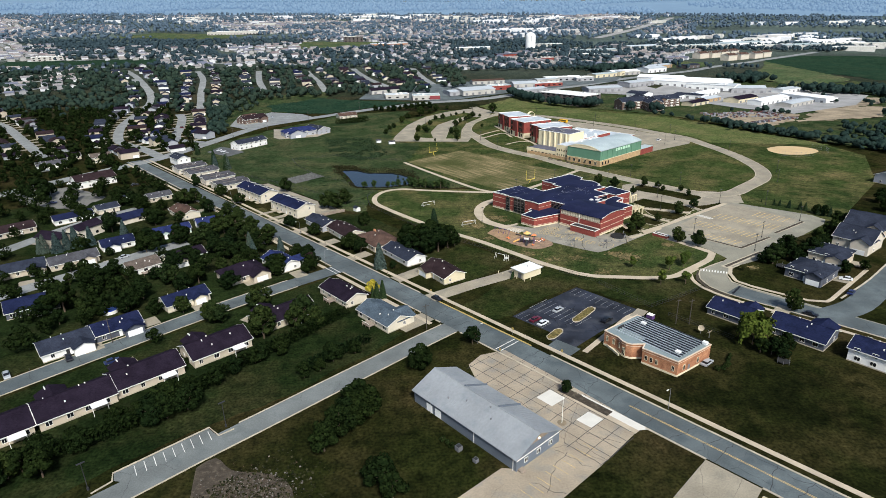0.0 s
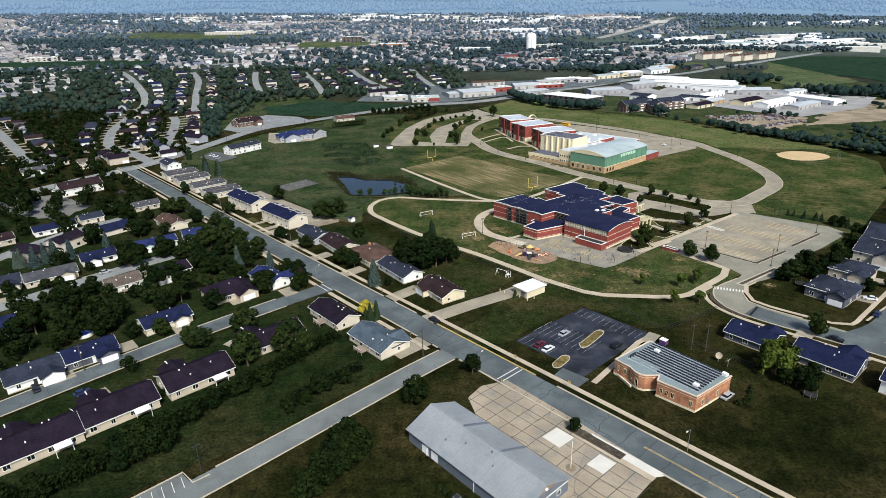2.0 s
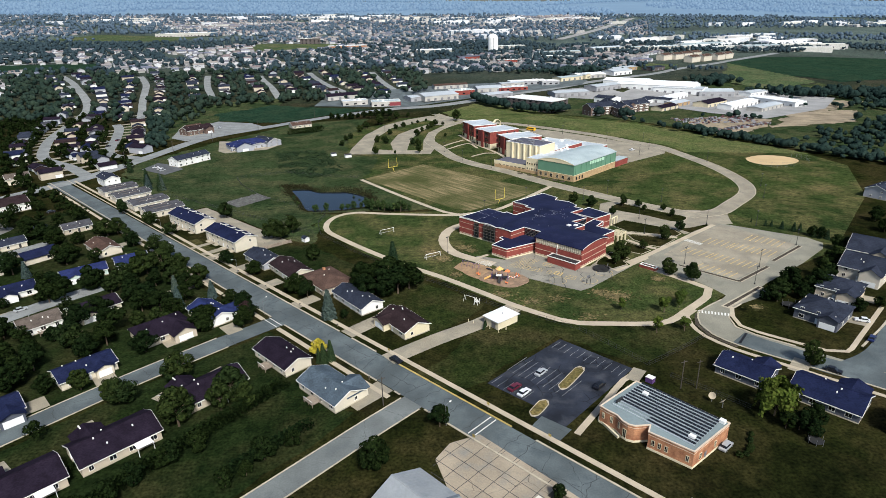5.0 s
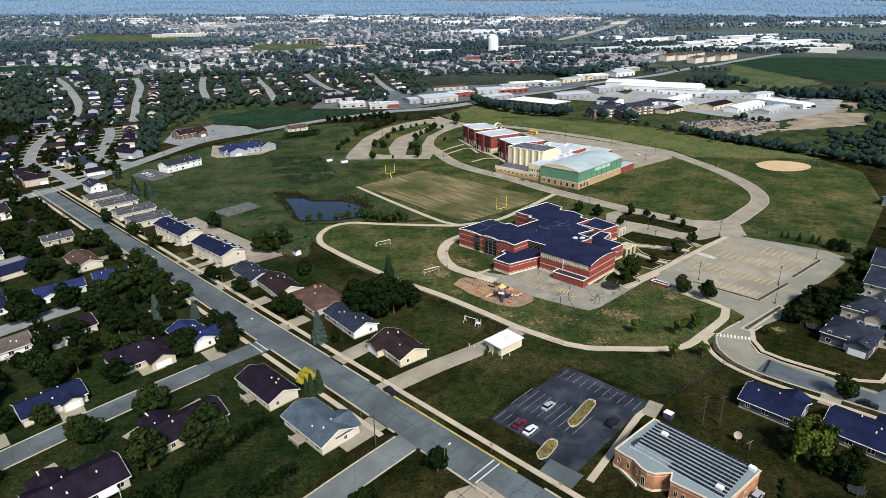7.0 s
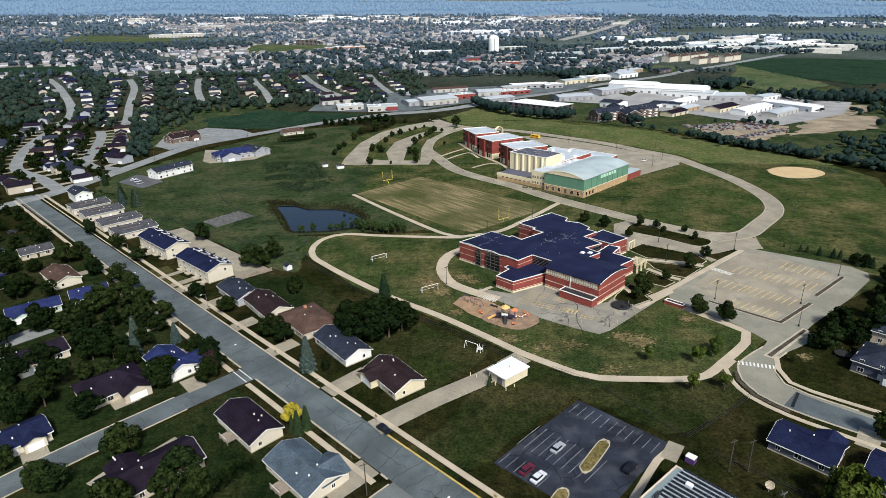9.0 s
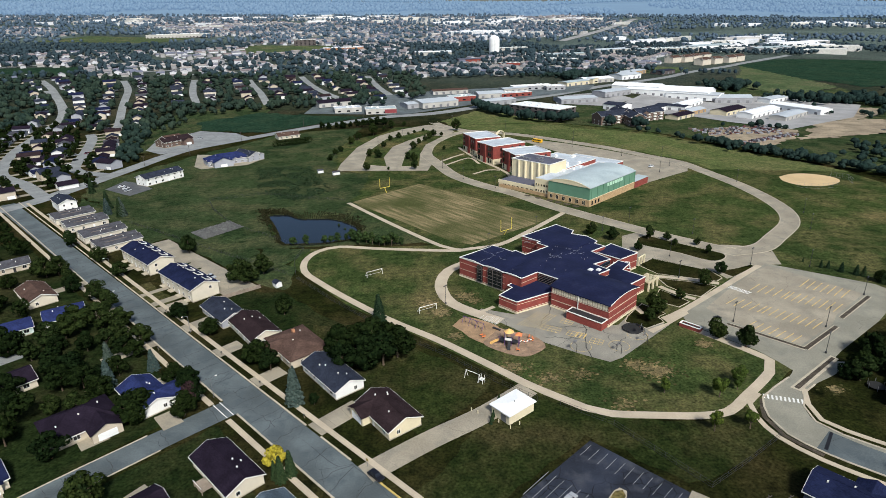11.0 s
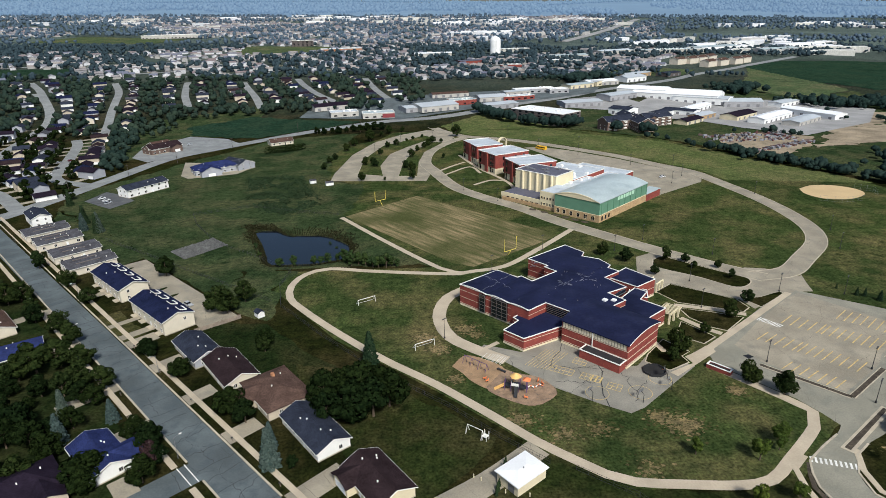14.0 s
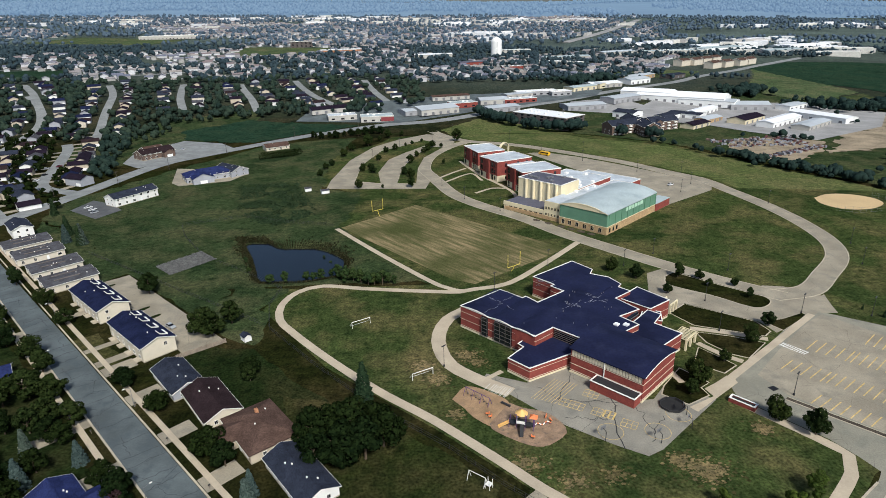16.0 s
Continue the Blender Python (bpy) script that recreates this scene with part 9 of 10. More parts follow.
    # crowns between the houses of the far streets
    gx, gy = [], []
    gone = np.array(TAKEN)
    for _ in range(9000):
        y = 700 + rr.random() * 330
        x = -0.62 * y + rr.random() * (0.62 * y + 30)
        if len(gx) > 620 or np.min((gone[:, 0] - x) ** 2 + (gone[:, 1] - y) ** 2) < 8.2 ** 2 or np.min((road_xy[:, 0] - x) ** 2 + (road_xy[:, 1] - y) ** 2) < 8.5 ** 2:
            continue
        if any(inside(np.array([x]), np.array([y]), f)[0] for f in fields) or (y < 800 + 0.2 * x + 20 and x > -230) or any((x - a) ** 2 + (y - b) ** 2 < 7.5 ** 2 for a, b in zip(gx[-200:], gy[-200:])):
            continue
        if len(near_taken) and np.min((near_taken[:, 0] - x) ** 2 + (near_taken[:, 1] - y) ** 2) < 9 ** 2:
            continue
        gx.append(x)
        gy.append(y)
    gx, gy = np.array(gx), np.array(gy)
    wood("garden_trees", gx, gy, rs.uniform(6, 11.5, len(gx)), 6, LEAF_TOWN, "round dark trees between the houses of the far streets")
    # belts along the field edge and behind the works
    bx, by = [], []
    for line, w, n in (([(205, 632), (226, 610), (246, 572)], 3, 7), ([(250, 562), (273, 518), (292, 488), (302, 462), (330, 420), (352, 390)], 6, 170), ([(296, 628), (330, 622), (345, 600)], 4, 10), ([(330, 470), (380, 500), (450, 560)], 30, 120),
                       ([(440, 790), (520, 760), (600, 760)], 25, 150), ([(390, 850), (420, 880)], 14, 40), ([(480, 640), (560, 690), (640, 760)], 40, 150), ([(200, 1000), (260, 985), (330, 1010)], 22, 130)):
        pts = smooth_line(line, 3.0)
        for k in range(n):
            q = pts[rr.randrange(len(pts))]
            bx.append(q.x + rr.gauss(0, w * 0.6))
            by.append(q.y + rr.gauss(0, w * 0.6))
    bx, by = np.array(bx), np.array(by)
    wood("tree_belt", bx, by, rs.uniform(4, 9, len(bx)), 7, LEAF_TOWN, "dark scrub and trees along the field edge")
    # tall trees before the flats
    bx, by = [], []
    for line, w, n in (([(84, 775), (110, 731), (137, 697), (154, 683), (176, 693)], 3, 34), ([(194, 682), (205, 652), (215, 640), (242, 638)], 3, 12), ([(411, 838), (440, 858)], 12, 34), ([(238, 950), (262, 975), (300, 985)], 14, 60), ([(455, 760), (520, 745), (560, 700)], 16, 60)):
        pts = smooth_line(line, 3.0)
        for k in range(n):
            q = pts[rr.randrange(len(pts))]
            bx.append(q.x + rr.gauss(0, w * 0.6))
            by.append(q.y + rr.gauss(0, w * 0.6))
    bx, by = np.array(bx), np.array(by)
    wood("tall_trees", bx, by, rs.uniform(8, 14, len(bx)), 14, LEAF_TOWN, "tall dark trees round the flats and works")
    # scrap yard
    sh = Shape()
    for k in range(420):
        a = rr.random()
        x, y = 266 + 72 * a + rr.gauss(0, 3), (549 + 34 * a if rr.random() < 0.4 else 592 + 32 * rr.random()) + rr.gauss(0, 2)
        sh.box(-rr.uniform(0.4, 2.2), rr.uniform(0.4, 2.2), -rr.uniform(0.3, 0.9), rr.uniform(0.3, 0.9), 0, rr.uniform(0.4, 1.9), pose(x, y, land(x, y) + 0.1, 0, 0, rr.random() * 180))
    whole("scrap_heap", sh, islands("scrap_paint", [(0.07, 0.07, 0.08), (0.20, 0.14, 0.12), (0.3, 0.3, 0.32), (0.12, 0.05, 0.05), (0.5, 0.5, 0.5)]), "rows of scrapped vehicles and metal in the yard", "scrap", "stuff")


scatter()


# ---- vehicles ----
CAR_PAINT = {}


def car(x, y, ang, colour, label, kind="car", z=0.06):
    if colour not in CAR_PAINT:
        m, nt, b = shader("car_paint", 0.3, 0.2, 0.5)
        b.inputs["Base Color"].default_value = (*colour, 1)
        long = 2.35
        body = Shape()
        prof = [(-2.3, 0.35), (-2.35, 0.75), (-2.2, 0.95), (-1.0, 1.0), (1.1, 1.0), (2.15, 0.85), (2.3, 0.6), (2.25, 0.32)]
        for sy in (-0.9, 0.9):
            body.v += [(u, sy * (0.94 if h > 0.9 else 1.0), h) for u, h in prof]
        n = len(prof)
        body.f += [tuple(range(n)), tuple(range(2 * n - 1, n - 1, -1))] + [(i, n + i, n + (i + 1) % n, (i + 1) % n) for i in range(n)]
        roof = Shape().add([(-1.75, -0.8, 1.0), (1.0, -0.8, 1.0), (1.0, 0.8, 1.0), (-1.75, 0.8, 1.0), (-1.35, -0.66, 1.5), (0.3, -0.66, 1.52), (0.3, 0.66, 1.52), (-1.35, 0.66, 1.5)],
                           [(0, 1, 5, 4), (1, 2, 6, 5), (2, 3, 7, 6), (3, 0, 4, 7)])
        top = Shape().box(-1.38, 0.32, -0.68, 0.68, 1.48, 1.56)
        CAR_PAINT[colour] = (body.mesh("body", m), roof.mesh("glazing", GLASS_DARK), top.mesh("roof", m))
    b, w, r = CAR_PAINT[colour]
    t = thing(kind, label, "car", pose(x, y, land(x, y) + z, 0, 0, ang))
    child("body", b, t)
    child("glazing", w, t)
    child("roof", r, t)
    for u in (-1.45, 1.45):
        for v in (-0.85, 0.85):
            wh = child("wheel", TYRE, t, Matrix.Translation((u, v, 0.33)))
            child("rim", RIM, wh)
    return t


RUBBER = surface("tyre_rubber", (0.02, 0.02, 0.02), 0.8, 0.1)
TYRE = Shape().tube((0, -0.1, 0), (0, 0.1, 0), 0.33, sides=14).mesh("tyre", RUBBER)
RIM = Shape().tube((0, -0.115, 0), (0, 0.115, 0), 0.19, sides=10).mesh("rim", STEEL_GREY)
BLACK, WHITE, SILVER, MAROONP, BLUE = (0.012, 0.012, 0.016), (0.75, 0.75, 0.75), (0.4, 0.41, 0.42), (0.12, 0.015, 0.03), (0.02, 0.03, 0.10)
car(-4.7, 202.6, -48, BLACK, "black estate car parked at the kerb")
car(30.0, 184.4, 42, MAROONP, "dark maroon car parked in the car park")
car(32.2, 181.6, 42, WHITE, "white car parked in the car park")
car(39.2, 191.2, 42, SILVER, "silver pickup car parked in the car park")
car(54.6, 182.9, 42, BLACK, "black car parked in the car park")
car(125.5, 183.8, -46, BLACK, "dark car parked at the kerb")
car(155.5, 212.2, 152, WHITE, "white car on the concrete drive")
car(150.0, 200.2, 42, BLUE, "dark blue car parked in the side street")
car(-106, 350, -40, BLACK, "dark car behind the townhouses")
car(-81, 329, -40, SILVER, "grey car behind the townhouses")
car(-123, 165, -48, BLACK, "black car on the drive")
car(-124.5, 169.8, -48, WHITE, "white car on the drive")
car(-107.5, 162.5, 42, BLUE, "blue car parked in the side street")
car(-136.5, 155.5, -48, SILVER, "silver car on the drive")
car(-149, 253, 45, SILVER, "silver truck parked in the street")
car(-199, 313.5, 45, WHITE, "white van parked beside the house")
car(-255, 391, 30, WHITE, "white car beside the houses")
car(-248, 389, 40, BLACK, "black car beside the houses")
car(-208, 384, 30, BLACK, "black truck beside the house")
car(-239, 345, 30, BLUE, "blue car in the yard")
car(-180, 480, 60, SILVER, "silver car beside the white building")
car(-184, 486, 60, WHITE, "white car beside the white building")
car(-189, 491, 60, WHITE, "white car beside the white building")
car(-231, 505, 60, BLACK, "dark car on the through road")
car(-262, 566, 70, WHITE, "white car parked in the far street")
car(-266, 584, 70, BLACK, "black car parked in the far street")
car(-276, 605, 70, SILVER, "silver car parked in the far street")
car(-270, 612, 70, MAROONP, "maroon car parked in the far street")
car(-205, 650, 40, BLACK, "dark car outside the restaurant")
car(-190, 662, 40, SILVER, "silver car outside the restaurant")
car(176, 490, 30, WHITE, "white car in the rear yard")
car(77.6, 154.6, 38, SILVER, "silver car behind the brick office")


def bus(x, y, ang):
    t = thing("school_bus", "yellow school bus parked behind the school", "bus", pose(x, y, 0.07, 0, 0, ang))
    m, nt, b = shader("bus_yellow", 0.4, 0.0, 0.4)
    b.inputs["Base Color"].default_value = (0.75, 0.42, 0.02, 1)
    part("body", Shape().box(-5, 3.6, -1.2, 1.2, 0.5, 3.0).box(3.6, 5.0, -1.1, 1.1, 0.5, 1.7), m, t)
    part("glazing", Shape().box(-4.8, 3.4, -1.23, 1.23, 1.8, 2.5), GLASS_DARK, t)
    for u in (-3, 3.2):
        for v in (-1.1, 1.1):
            part("wheel", Shape().tube((u, v - 0.12, 0.5), (u, v + 0.12, 0.5), 0.5, sides=12), RUBBER, t)


bus(116, 590, 128)

# ---- posts, lamps, goals ----
LAMP_POLE = Shape().tube((0, 0, 0), (0, 0, 7.6), 0.11, 0.07, 7).tube((0, 0, 0), (0, 0, 0.7), 0.28, 0.28, 8).mesh("pole", STEEL_DARK)
LAMP_HEAD = Shape().box(-0.9, 0.9, -0.18, 0.18, 7.55, 7.75).mesh("lamp_head", STEEL_DARK)
for x, y in ((18, 293), (42, 348), (69, 370), (102, 366), (121, 329), (115, 306), (118, 268), (147, 261), (177, 283), (174, 311), (144, 356), (151, 316), (136, 245), (60, 452), (42, 478), (30, 510), (190, 492), (168, 528), (140, 566), (115, 596), (196, 520), (150, 600), (100, 660), (52, 704),
             (-84.5, 107.5), (-60, 129.5), (216, 380), (214, 445), (204, 356), (1.0, 640), (-20, 600), (30, 660), (176, 475), (120, 378)):
    t = thing("lamp_post", "dark steel car park lamp post", "lamp post", pose(x, y, land(x, y), 0, 0, 42), "school lamp posts")
    child("pole", LAMP_POLE, t)
    child("lamp_head", LAMP_HEAD, t)
WOOD_POLE = Shape().tube((0, 0, 0), (0, 0, 9.5), 0.16, 0.11, 7).mesh("pole", POLE_DARK)
CROSSARM = Shape().box(-1.1, 1.1, -0.06, 0.06, 8.8, 8.95).mesh("crossarm", POLE_DARK)
for x, y in ((77.4, 180), (81.8, 179.6), (-114, 175), (-8, 180), (-220, 512), (-196, 548), (-176, 590), (-146, 640), (-100, 706), (-40, 722)):
    t = thing("utility_pole", "weathered timber utility pole", "utility pole", pose(x, y, land(x, y), 0, 0, 20), "utility poles")
    child("pole", WOOD_POLE, t)
    child("crossarm", CROSSARM, t)
STREET_POLE = Shape().tube((0, 0, 0), (0, 0, 6.5), 0.09, 0.06, 6).tube((0, 0, 6.4), (1.6, 0, 6.8), 0.05, 0.05, 5).mesh("pole", STEEL_GREY)
STREET_HEAD = Shape().box(1.4, 2.1, -0.14, 0.14, 6.72, 6.88).mesh("lamp_head", COPING)
for n, s, a in ((120.2, 214, 42), (120.2, 120, 42), (132.6, 60, 222), (120.2, 300, 42), (132.6, 258, 222), (120.2, 8, 42), (132.6, 340, 222)):
    x, y = at(n, s)
    t = thing("street_lamp", "thin grey street lamp beside the kerb", "street lamp", pose(x, y, 0, 0, 0, a), "street lamps")
    child("pole", STREET_POLE, t)
    child("lamp_head", STREET_HEAD, t)
YELLOW_STEEL = surface("yellow_post_paint", (0.78, 0.62, 0.10), 0.5, 0.08)
for x, y, k in ((-9, 452, -1), (52, 366, 1)):
    t = thing("goal_post", "yellow forked football goal post", "goal post", pose(x, y, 0, 0, 0, 33))
    part("stem", Shape().tube((0, 0, 0), (0, -1.4 * k, 2.0), 0.14).tube((0, -1.4 * k, 2.0), (0, -1.6 * k, 3.05), 0.14), YELLOW_STEEL, t)
    part("crossbar", Shape().tube((-3.55, -1.6 * k, 3.05), (3.55, -1.6 * k, 3.05), 0.12), YELLOW_STEEL, t)
    for u in (-3.55, 3.55):
        part("upright", Shape().tube((u, -1.6 * k, 3.05), (u, -1.6 * k, 9.1), 0.1), YELLOW_STEEL, t)
for x, y, a in ((-10.5, 323, 29), (11, 287.5, 26)):
    t = thing("soccer_goal", "white tubular soccer goal on the field", "soccer goal", pose(x, y, 0, 0, 0, a))
    for u in (-3.6, 3.6):
        part("post", Shape().tube((u, 0, 0), (u, 0, 2.4), 0.11), COPING, t)
        part("back_stay", Shape().tube((u, 0, 2.4), (u, 2.0, 0.1), 0.06), COPING, t)
    part("crossbar", Shape().tube((-3.6, 0, 2.4), (3.6, 0, 2.4), 0.11), COPING, t)
    part("ground_bar", Shape().tube((-3.6, 2.0, 0.1), (3.6, 2.0, 0.1), 0.06), COPING, t)

# ---- playground ----
PURPLE = surface("purple_steel", (0.10, 0.05, 0.16), 0.5, 0.1)
PLASTIC_Y = surface("yellow_plastic", (0.72, 0.44, 0.15), 0.45, 0.06)
PLASTIC_O = surface("orange_plastic", (0.75, 0.22, 0.08), 0.45, 0.06)


def playground():
    t = thing("play_structure", "play tower with yellow umbrella roof, slides and climbers on wood chips", "playground set", pose(37.0, 260.8, 0.09, 0, 0, -20))
    part("deck", Shape().box(-1.2, 1.2, -1.2, 1.2, 1.8, 1.95).box(1.2, 3.4, -0.9, 0.9, 1.3, 1.45).box(-3.2, -1.2, -0.9, 0.9, 1.4, 1.55), STEEL_DARK, t)
    for u, v, h in ((-1.2, -1.2, 5), (1.2, -1.2, 5), (1.2, 1.2, 5), (-1.2, 1.2, 5), (3.4, -0.9, 4), (3.4, 0.9, 4), (-3.2, -0.9, 3), (-3.2, 0.9, 3)):
        part("post", Shape().tube((u, v, 0), (u, v, h), 0.09), PURPLE, t)
    roof = Shape()
    n = 12
    roof.v += [(math.cos(6.2832 * i / n) * 1.75, math.sin(6.2832 * i / n) * 1.75, 4.7) for i in range(n)] + [(0, 0, 5.9)]
    roof.f += [(i, (i + 1) % n, n) for i in range(n)] + [tuple(range(n))[::-1]]
    part("umbrella_roof", roof, PLASTIC_Y, t, "yellow umbrella roof")
    part("small_roof", Shape().add([(2.2, -1, 4), (4.4, -1, 4), (4.4, 1, 4), (2.2, 1, 4), (3.3, 0, 4.9)], [(0, 1, 4), (1, 2, 4), (2, 3, 4), (3, 0, 4), (3, 2, 1, 0)]), PLASTIC_O, t, "orange roof")
    for a, b, mat in (((-3.2, -0.3, 1.5), (-6.0, -1.6, 0.2), PLASTIC_Y), ((-1.0, 1.2, 1.9), (-2.4, 4.4, 0.2), PLASTIC_Y), ((0.4, -1.2, 1.9), (0.8, -4.2, 0.2), STEEL_DARK)):
        a, b = Vector(a), Vector(b)
        q = (b - a).to_track_quat("X", "Z").to_matrix().to_4x4()
        m = Matrix.Translation(a) @ q
        d = (b - a).length
        sl = part("slide", Shape().box(0, d, -0.45, 0.45, -0.05, 0.05, m), mat, t, "plastic slide")
        for v in (-0.45, 0.45):
            part("slide_side", Shape().box(0, d, v - 0.05, v + 0.05, 0.0, 0.3, m), mat, sl)
    part("panel", Shape().box(-1.2, 1.2, -1.26, -1.18, 2.0, 2.9).box(-1.26, -1.18, -1.2, 1.2, 2.0, 2.9), COPING, t, "white play panel")
    wave = [Vector((3.6 + 0.5 * k, 1.0 + 0.3 * k, 0.8 + 0.45 * math.sin(k * 1.3))) for k in range(9)]
    for k in range(8):
        part("climber_link", Shape().tube(wave[k], wave[k + 1], 0.16), PLASTIC_O if k % 2 else COPING, t)
    for k in (0, 3, 6, 8):
        part("climber_post", Shape().tube((wave[k].x, wave[k].y, 0), wave[k], 0.07), PURPLE, t)
    sw = thing("swing_set", "purple steel swing frame on wood chips", "swing set", pose(26.6, 274.2, 0.09, 0, 0, -45))
    part("top_bar", Shape().tube((-4.5, 0, 2.6), (4.5, 0, 2.6), 0.09), PURPLE, sw)
    for u in (-4.5, -1.5, 1.5, 4.5):
        for v in (-1.0, 1.0):
            part("leg", Shape().tube((u, v, 0), (u, 0, 2.6), 0.07), PURPLE, sw)
    for u in (-3.6, -2.4, -0.6, 0.6, 2.4, 3.6):
        seat = part("swing_seat", Shape().box(u - 0.25, u + 0.25, -0.12, 0.12, 0.5, 0.56), STEEL_DARK, sw)
        for e in (-0.22, 0.22):
            part("chain", Shape().tube((u + e, 0, 0.5), (u + e, 0, 2.6), 0.02, sides=4), STEEL_GREY, seat)
    for x, y in ((45.5, 262.5), (39.3, 256.0), (28.6, 266.8), (44.5, 264.0), (29.2, 265.5)):
        r = thing("spring_rider", "small orange spring rider on wood chips", "spring rider", pose(x, y, 0.08, 0, 0, x * 50))
        part("spring", Shape().tube((0, 0, 0), (0, 0, 0.5), 0.14), STEEL_DARK, r)
        part("saddle", Shape().box(-0.55, 0.55, -0.14, 0.14, 0.5, 0.85).box(0.3, 0.55, -0.12, 0.12, 0.85, 1.25), PLASTIC_O, r)
    b = thing("bench", "dark steel bench beside the playground", "bench", pose(34.4, 271.0, 0.06, 0, 0, -45))
    part("seat", Shape().box(-1.6, 1.6, -0.4, 0.4, 0.4, 0.5), STEEL_DARK, b)
    for u in (-1.4, 1.4):
        part("leg", Shape().box(u - 0.08, u + 0.08, -0.35, 0.35, 0, 0.4), STEEL_DARK, b)


playground()
for s0 in (236, 242, 248, 254, 262, 270):
    ring = [at(346.8 + 1.5 * math.cos(0.628 * k), s0 + 2.3 * math.sin(0.628 * k)) for k in range(10)]
    paved("planting_bed", patch(ring, 0.16, drape=False, deep=0.12), DIRT, "dark mulched bed before the school hall", "planting")
for x, y, a in ((58, 253.5, 120), (72, 251.2, 120), (82.5, 256.5, 140), (83.5, 262, 150)):
    t = thing("basketball_hoop", "dark steel basketball post with grey backboard", "basketball hoop", pose(x, y, 0.06, 0, 0, a))
    part("post", Shape().tube((0, 0, 0), (0, 0, 2.7), 0.1).tube((0, 0, 2.7), (1.1, 0, 3.3), 0.08), STEEL_DARK, t)
    part("backboard", Shape().box(1.1, 1.16, -0.9, 0.9, 2.9, 3.95), STEEL_GREY, t)
    rim = Shape()
    for k in range(10):
        rim.tube((1.4 + 0.23 * math.cos(0.628 * k), 0.23 * math.sin(0.628 * k), 3.05), (1.4 + 0.23 * math.cos(0.628 * (k + 1)), 0.23 * math.sin(0.628 * (k + 1)), 3.05), 0.02, sides=4)
    part("rim", rim, PLASTIC_O, t)
t = thing("ball_pit", "black octagonal ball pit with a low rim", "ball pit", pose(81.3, 266.3, 0.06, 0, 0, 10))
oct_out = [(math.cos(0.7854 * k) * 3.6, math.sin(0.7854 * k) * 3.4) for k in range(8)]
part("floor", Shape().prism([(u * 0.96, v * 0.96) for u, v in oct_out], 0, 0.05), RUBBER, t, "black rubber floor")
for k in range(8):
    a, b = Vector(oct_out[k]), Vector(oct_out[(k + 1) % 8])
    d = b - a
    part("rim_panel", Shape().box(0, d.length, -0.08, 0.08, 0, 0.75, Matrix.Translation((a.x, a.y, 0)) @ Matrix.Rotation(math.atan2(d.y, d.x), 4, "Z")), STEEL_DARK, t)
t = thing("planter_wall", "low red brick planter with pale cap at the car park", "planter", pose(101.2, 265.0, 0, 0, 0, -50))
part("wall", Shape().box(-3.6, 3.6, -1.2, -0.8, 0, 1.3).box(-3.6, 3.6, 0.8, 1.2, 0, 1.3).box(-3.6, -3.2, -0.8, 0.8, 0, 1.3).box(3.2, 3.6, -0.8, 0.8, 0, 1.3), BRICK_RED, t)
part("cap", coping_loop([(-3.4, -1.0), (3.4, -1.0), (3.4, 1.0), (-3.4, 1.0)], 1.3, 0.5, 0.12), COPING, t)
part("soil", Shape().box(-3.2, 3.2, -0.8, 0.8, 0, 1.0), STEEL_DARK, t)


# ---- yards: sheds, dishes, swings, fences ----
def hut(x, y, ang, wall, roof, label, L=3.2, W=2.6):
    t = thing("garden_shed", label, "shed", pose(x, y, land(x, y), 0, 0, ang))
    part("wall", gable_wall(L, W, 2.0, 2.7), WL[wall], t)
    part("roof", gable_roof(L, W, 2.0, 2.72, 0.2, 0.1), SH[roof], t)
    leaf_door(t, 0, -W / 2, 0, 1.2, 1.8, WHITE_METAL)


hut(-50.5, 316.8, -50, "white", "slate", "small white garden shed with a slate roof")
hut(-196, 352, 30, "white", "slate", "white garden shed beside the houses", 6, 3.5)
hut(-46, 504, 20, "white", "grey", "small white field shed", 5, 3)
hut(-58, 511, 20, "white", "grey", "small white field shed", 4, 3)
for x, y, a, e in ((83.1, 173.2, -30, 25), (84.6, 170.1, -150, 40)):
    t = thing("satellite_dish", "large pale satellite dish on a post", "satellite dish", pose(x, y, 0, 0, 0, a))
    part("post", Shape().tube((0, 0, 0), (0, 0, 1.8), 0.1), STEEL_GREY, t)
    d = Shape()
    n = 14
    m = Matrix.Translation((0, 0, 2.0)) @ Matrix.Rotation(radians(90 - e), 4, "X")
    for r, h in ((0.02, 0), (0.5, 0.08), (0.95, 0.3), (1.0, 0.26), (0.02, -0.06)):
        d.v += [m @ Vector((math.cos(6.2832 * i / n) * r, math.sin(6.2832 * i / n) * r, h)) for i in range(n)]
    for j in range(4):
        d.f += [(j * n + i, j * n + (i + 1) % n, (j + 1) * n + (i + 1) % n, (j + 1) * n + i) for i in range(n)]
    part("bowl", d, WALK, t)
    part("feed", Shape().tube(m @ Vector((0, 0, 0)), m @ Vector((0, 0, 1.0)), 0.04), STEEL_GREY, t)
t = thing("swing_set", "white garden swing frame on the lawn", "swing set", pose(22.8, 241.6, 0, 0, 0, -40))
part("top_bar", Shape().tube((-2.4, 0, 2.5), (2.4, 0, 2.5), 0.08), COPING, t)
for u in (-2.4, 2.4):
    for v in (-0.9, 0.9):
        part("leg", Shape().tube((u, v, 0), (u, 0, 2.5), 0.08), COPING, t)
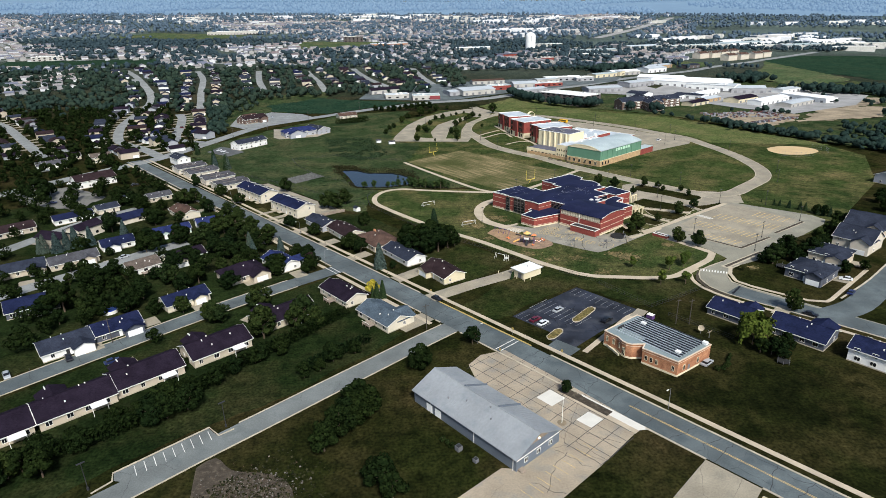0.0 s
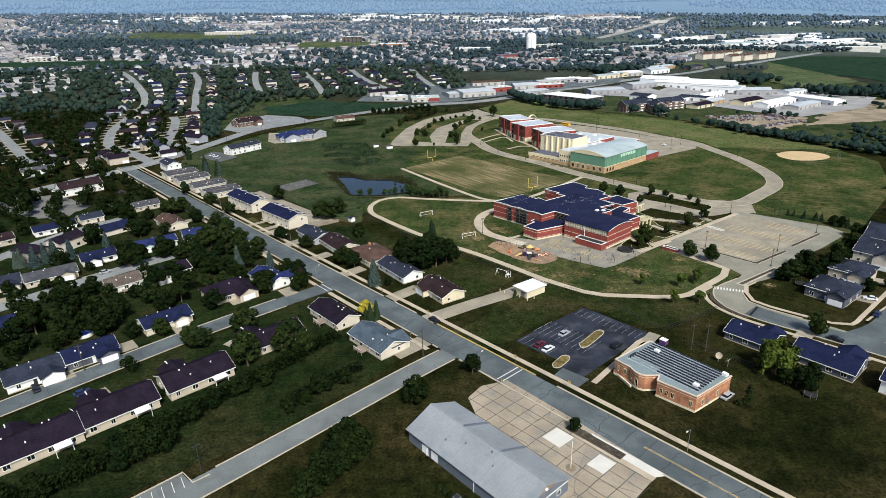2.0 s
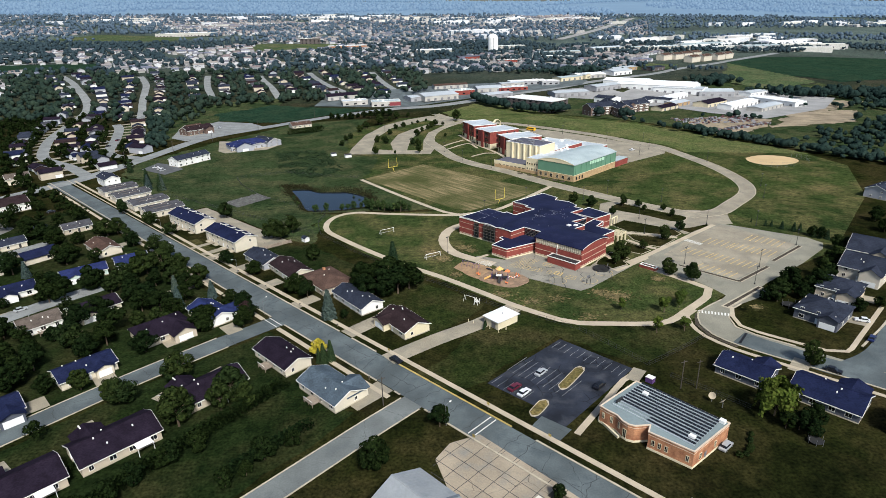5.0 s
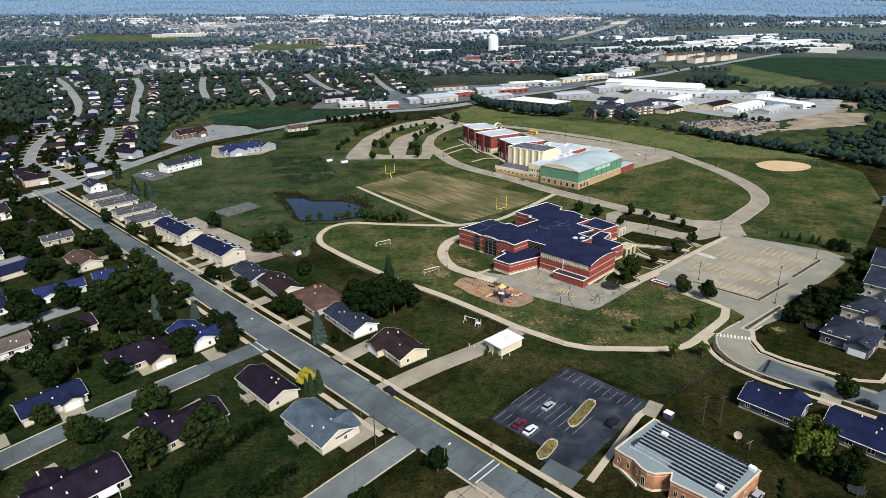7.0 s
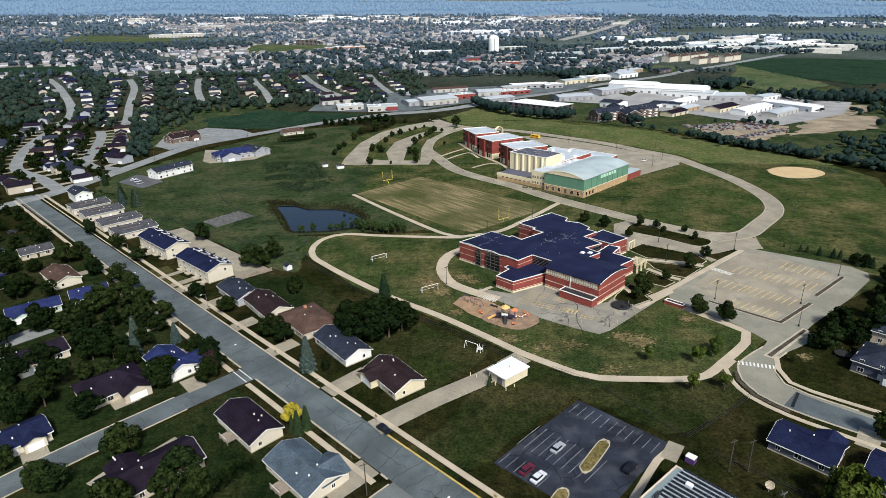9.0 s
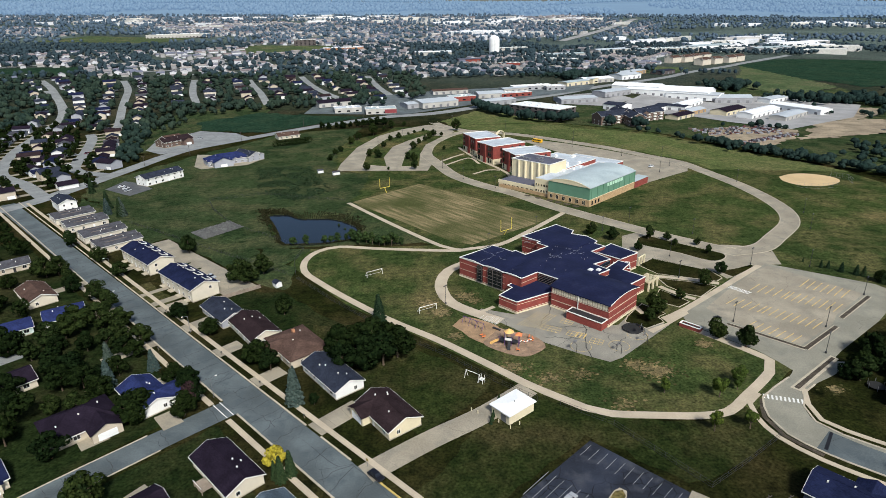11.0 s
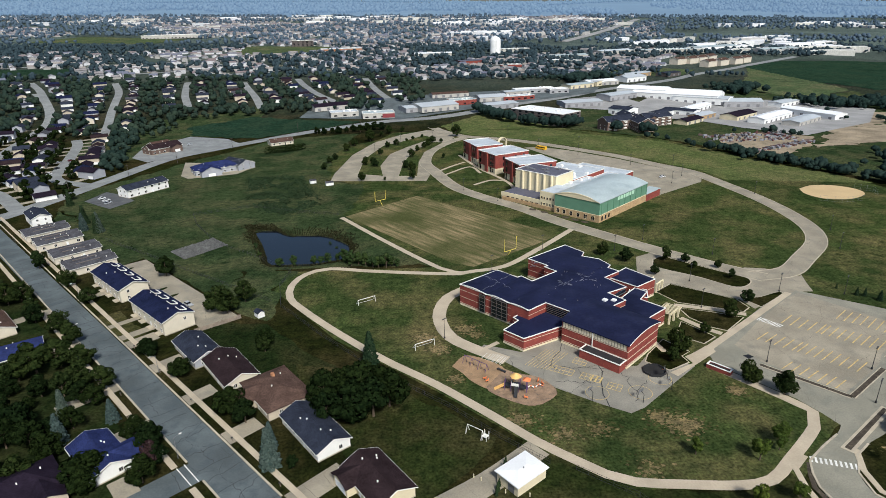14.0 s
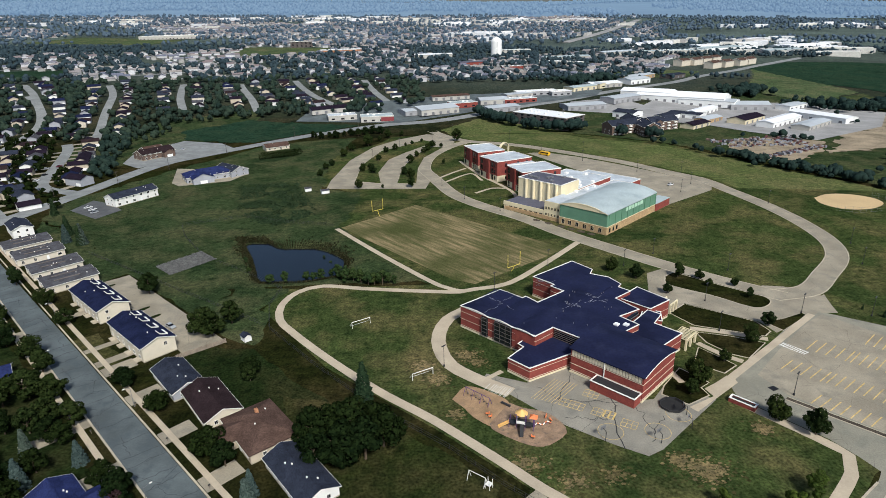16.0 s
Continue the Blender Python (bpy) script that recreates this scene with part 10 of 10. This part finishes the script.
part("play_tower", Shape().box(2.6, 4.0, -0.7, 0.7, 1.2, 1.35).box(2.6, 2.72, -0.7, -0.58, 0, 2.6).box(3.88, 4.0, -0.7, -0.58, 0, 2.6).box(2.6, 2.72, 0.58, 0.7, 0, 2.6).box(3.88, 4.0, 0.58, 0.7, 0, 2.6), COPING, t)
for x, y, r, lab in ((138, 226, 2.3, "round black trampoline on the lawn"), (100.5, 154.5, 1.8, "round black trampoline on the lawn")):
    t = thing("trampoline", lab, "trampoline", pose(x, y, 0, 0, 0, 0))
    part("mat", Shape().tube((0, 0, 0.75), (0, 0, 0.8), r, sides=18), RUBBER, t)
    for k in range(6):
        part("leg", Shape().tube((math.cos(k * 1.05) * r, math.sin(k * 1.05) * r, 0), (math.cos(k * 1.05) * r, math.sin(k * 1.05) * r, 1.9), 0.05), STEEL_GREY, t)
t = thing("swimming_pool", "round blue above-ground pool in a yard", "pool", pose(-127, 198, 0, 0, 0, 0))
part("wall", Shape().tube((0, 0, 0), (0, 0, 1.2), 2.9, sides=22), COPING, t)
POOL = glassy("pool_water", (0.03, 0.06, 0.35), 0.05)
part("water", Shape().tube((0, 0, 1.18), (0, 0, 1.22), 2.7, sides=22), POOL, t, "bright blue pool water")
t = thing("waste_bin", "dark blue and white waste container", "container", pose(70.0, 184.0, 0, 0, 0, -50))
part("body", Shape().box(-1.1, 1.1, -0.9, 0.9, 0.1, 1.7), PURPLE, t)
part("lid", Shape().box(-1.15, 1.15, -0.95, 0.95, 1.7, 1.8), COPING, t)


def fence(points, height, label, slats=False, gap=3.0, rail=STEEL_GREY):
    line = [Vector(p) for p in points]
    t = thing("fence", label, "fence", pose(0, 0, 0, 0, 0, 0))
    post = Shape().tube((0, 0, 0), (0, 0, height), 0.05, sides=5).mesh("post", rail)
    for a, b in zip(line[:-1], line[1:]):
        n = max(1, int((b - a).length / gap))
        for k in range(n):
            p = a.lerp(b, k / n)
            child("post", post, t, Matrix.Translation((p.x, p.y, land(p.x, p.y))))
        ang = math.atan2((b - a).y, (b - a).x)
        m = Matrix.Translation((a.x, a.y, land(a.x, a.y))) @ Matrix.Rotation(ang, 4, "Z")
        L = (b - a).length
        if slats:
            for k in range(int(L / 0.5)):
                part("slat", Shape().box(0.5 * k, 0.5 * k + 0.44, -0.03, 0.03, 0.05, height - 0.1, m), rail, t)
        else:
            for z in (0.1, height * 0.5, height):
                part("rail", Shape().box(0, L, -0.025, 0.025, z - 0.025, z + 0.025, m), rail, t)


fence([(46, 226.5), (58, 216.5), (73, 192.5)], 1.6, "grey chain-link fence beyond the car park", rail=STEEL_DARK)
fence([(73, 192.5), (86, 200), (99.5, 208.5)], 1.6, "grey chain-link fence beside the lawn", rail=STEEL_DARK)
fence([(77, 186), (84, 178.5), (92, 169)], 1.4, "dark rail fence behind the brick office", rail=STEEL_DARK)
fence([(40, 229), (29, 240), (17, 254), (-4, 274), (-25, 299), (-44, 324), (-48, 343)], 1.5, "dark chain-link fence along the loop path", rail=STEEL_DARK)
fence([(-48, 343), (-46, 358), (-66, 378), (-90, 398), (-110, 430), (-118, 449), (-87, 460), (-62, 447), (-33, 438)], 1.5, "dark chain-link fence round the pond meadow", rail=STEEL_DARK)
fence([(-150, 411), (-119, 386), (-85, 358), (-66, 343), (-48, 328)], 1.4, "dark chain-link fence behind the townhouses", rail=STEEL_DARK)
fence([(-71, 306), (-57, 316)], 1.8, "grey timber board fence behind the townhouses", True, rail=TIMBER)
fence([(243, 428), (252, 422), (266, 424)], 3.0, "tall grey backstop fence of the diamond")
fence([(278, 448), (284, 440), (280, 430)], 3.0, "tall grey backstop fence of the diamond")
for k in range(8):
    x, y = Vector((26.2, 219.3)).lerp(Vector((30.0, 229.6)), k / 7)
    tree(x - 0.8, y + 0.6, 2.6, "arbor", "evergreens by the block building")
# loose stuff at the barn and behind the office
rr = random.Random(2)
for x, y, w, lab in ((1.5, 118.5, 1.4, "grey air conditioning unit behind the barn"), (5.5, 114.2, 1.1, "pale utility box behind the barn")):
    t = thing("utility_box", lab, "utility box", pose(x, y, 0, 0, 0, -48))
    part("body", Shape().box(-w / 2, w / 2, -w / 2, w / 2, 0.1, w), STEEL_GREY, t)
    part("grille", Shape().box(-w / 2 + 0.1, w / 2 - 0.1, -w / 2 + 0.1, w / 2 - 0.1, w, w + 0.05), STEEL_DARK, t)
for k, (x, y) in enumerate(((-1.2, 120.8), (0.2, 119.4), (-2.4, 122.0))):
    tree(x, y, 1.8, "shrub", "shrubs behind the barn")
for x, y in ((36.5, 129.0),):
    t = thing("flag_pole", "tall pale flag pole in a kerbed bed", "flag pole", pose(28.8, 128.2, 0, 0, 0, 0))
    part("pole", Shape().tube((0, 0, 0), (0, 0, 8.0), 0.09, 0.05), COPING, t)
    part("bed", Shape().tube((0, 0, 0), (0, 0, 0.2), 1.2, sides=14), BARE, t)
for n, s in ((132.7, 116), (120.0, 110), (133.2, 96), (132.9, 158)):
    x, y = at(n, s)
    t = thing("road_sign", "small yellow crossing sign on a post", "road sign", pose(x, y, 0, 0, 0, 42))
    part("post", Shape().tube((0, 0, 0), (0, 0, 2.6), 0.04, sides=5), STEEL_GREY, t)
    part("plate", Shape().box(-0.04, 0.0, -0.42, 0.42, 1.9, 2.7), KERB_YELLOW, t)
for n, s in ((133.0, 186), (133.0, 210), (133.0, 235), (133.0, 258), (119.8, 228), (119.8, 254), (119.8, 152), (133.0, 280)):
    x, y = at(n, s)
    t = thing("mailbox", "dark mailbox on a timber post", "mailbox", pose(x, y, 0, 0, 0, 42), "mailboxes")
    part("post", Shape().box(-0.06, 0.06, -0.06, 0.06, 0, 1.0), TIMBER, t)
    part("box", Shape().box(-0.25, 0.25, -0.12, 0.12, 1.0, 1.28), STEEL_DARK, t)
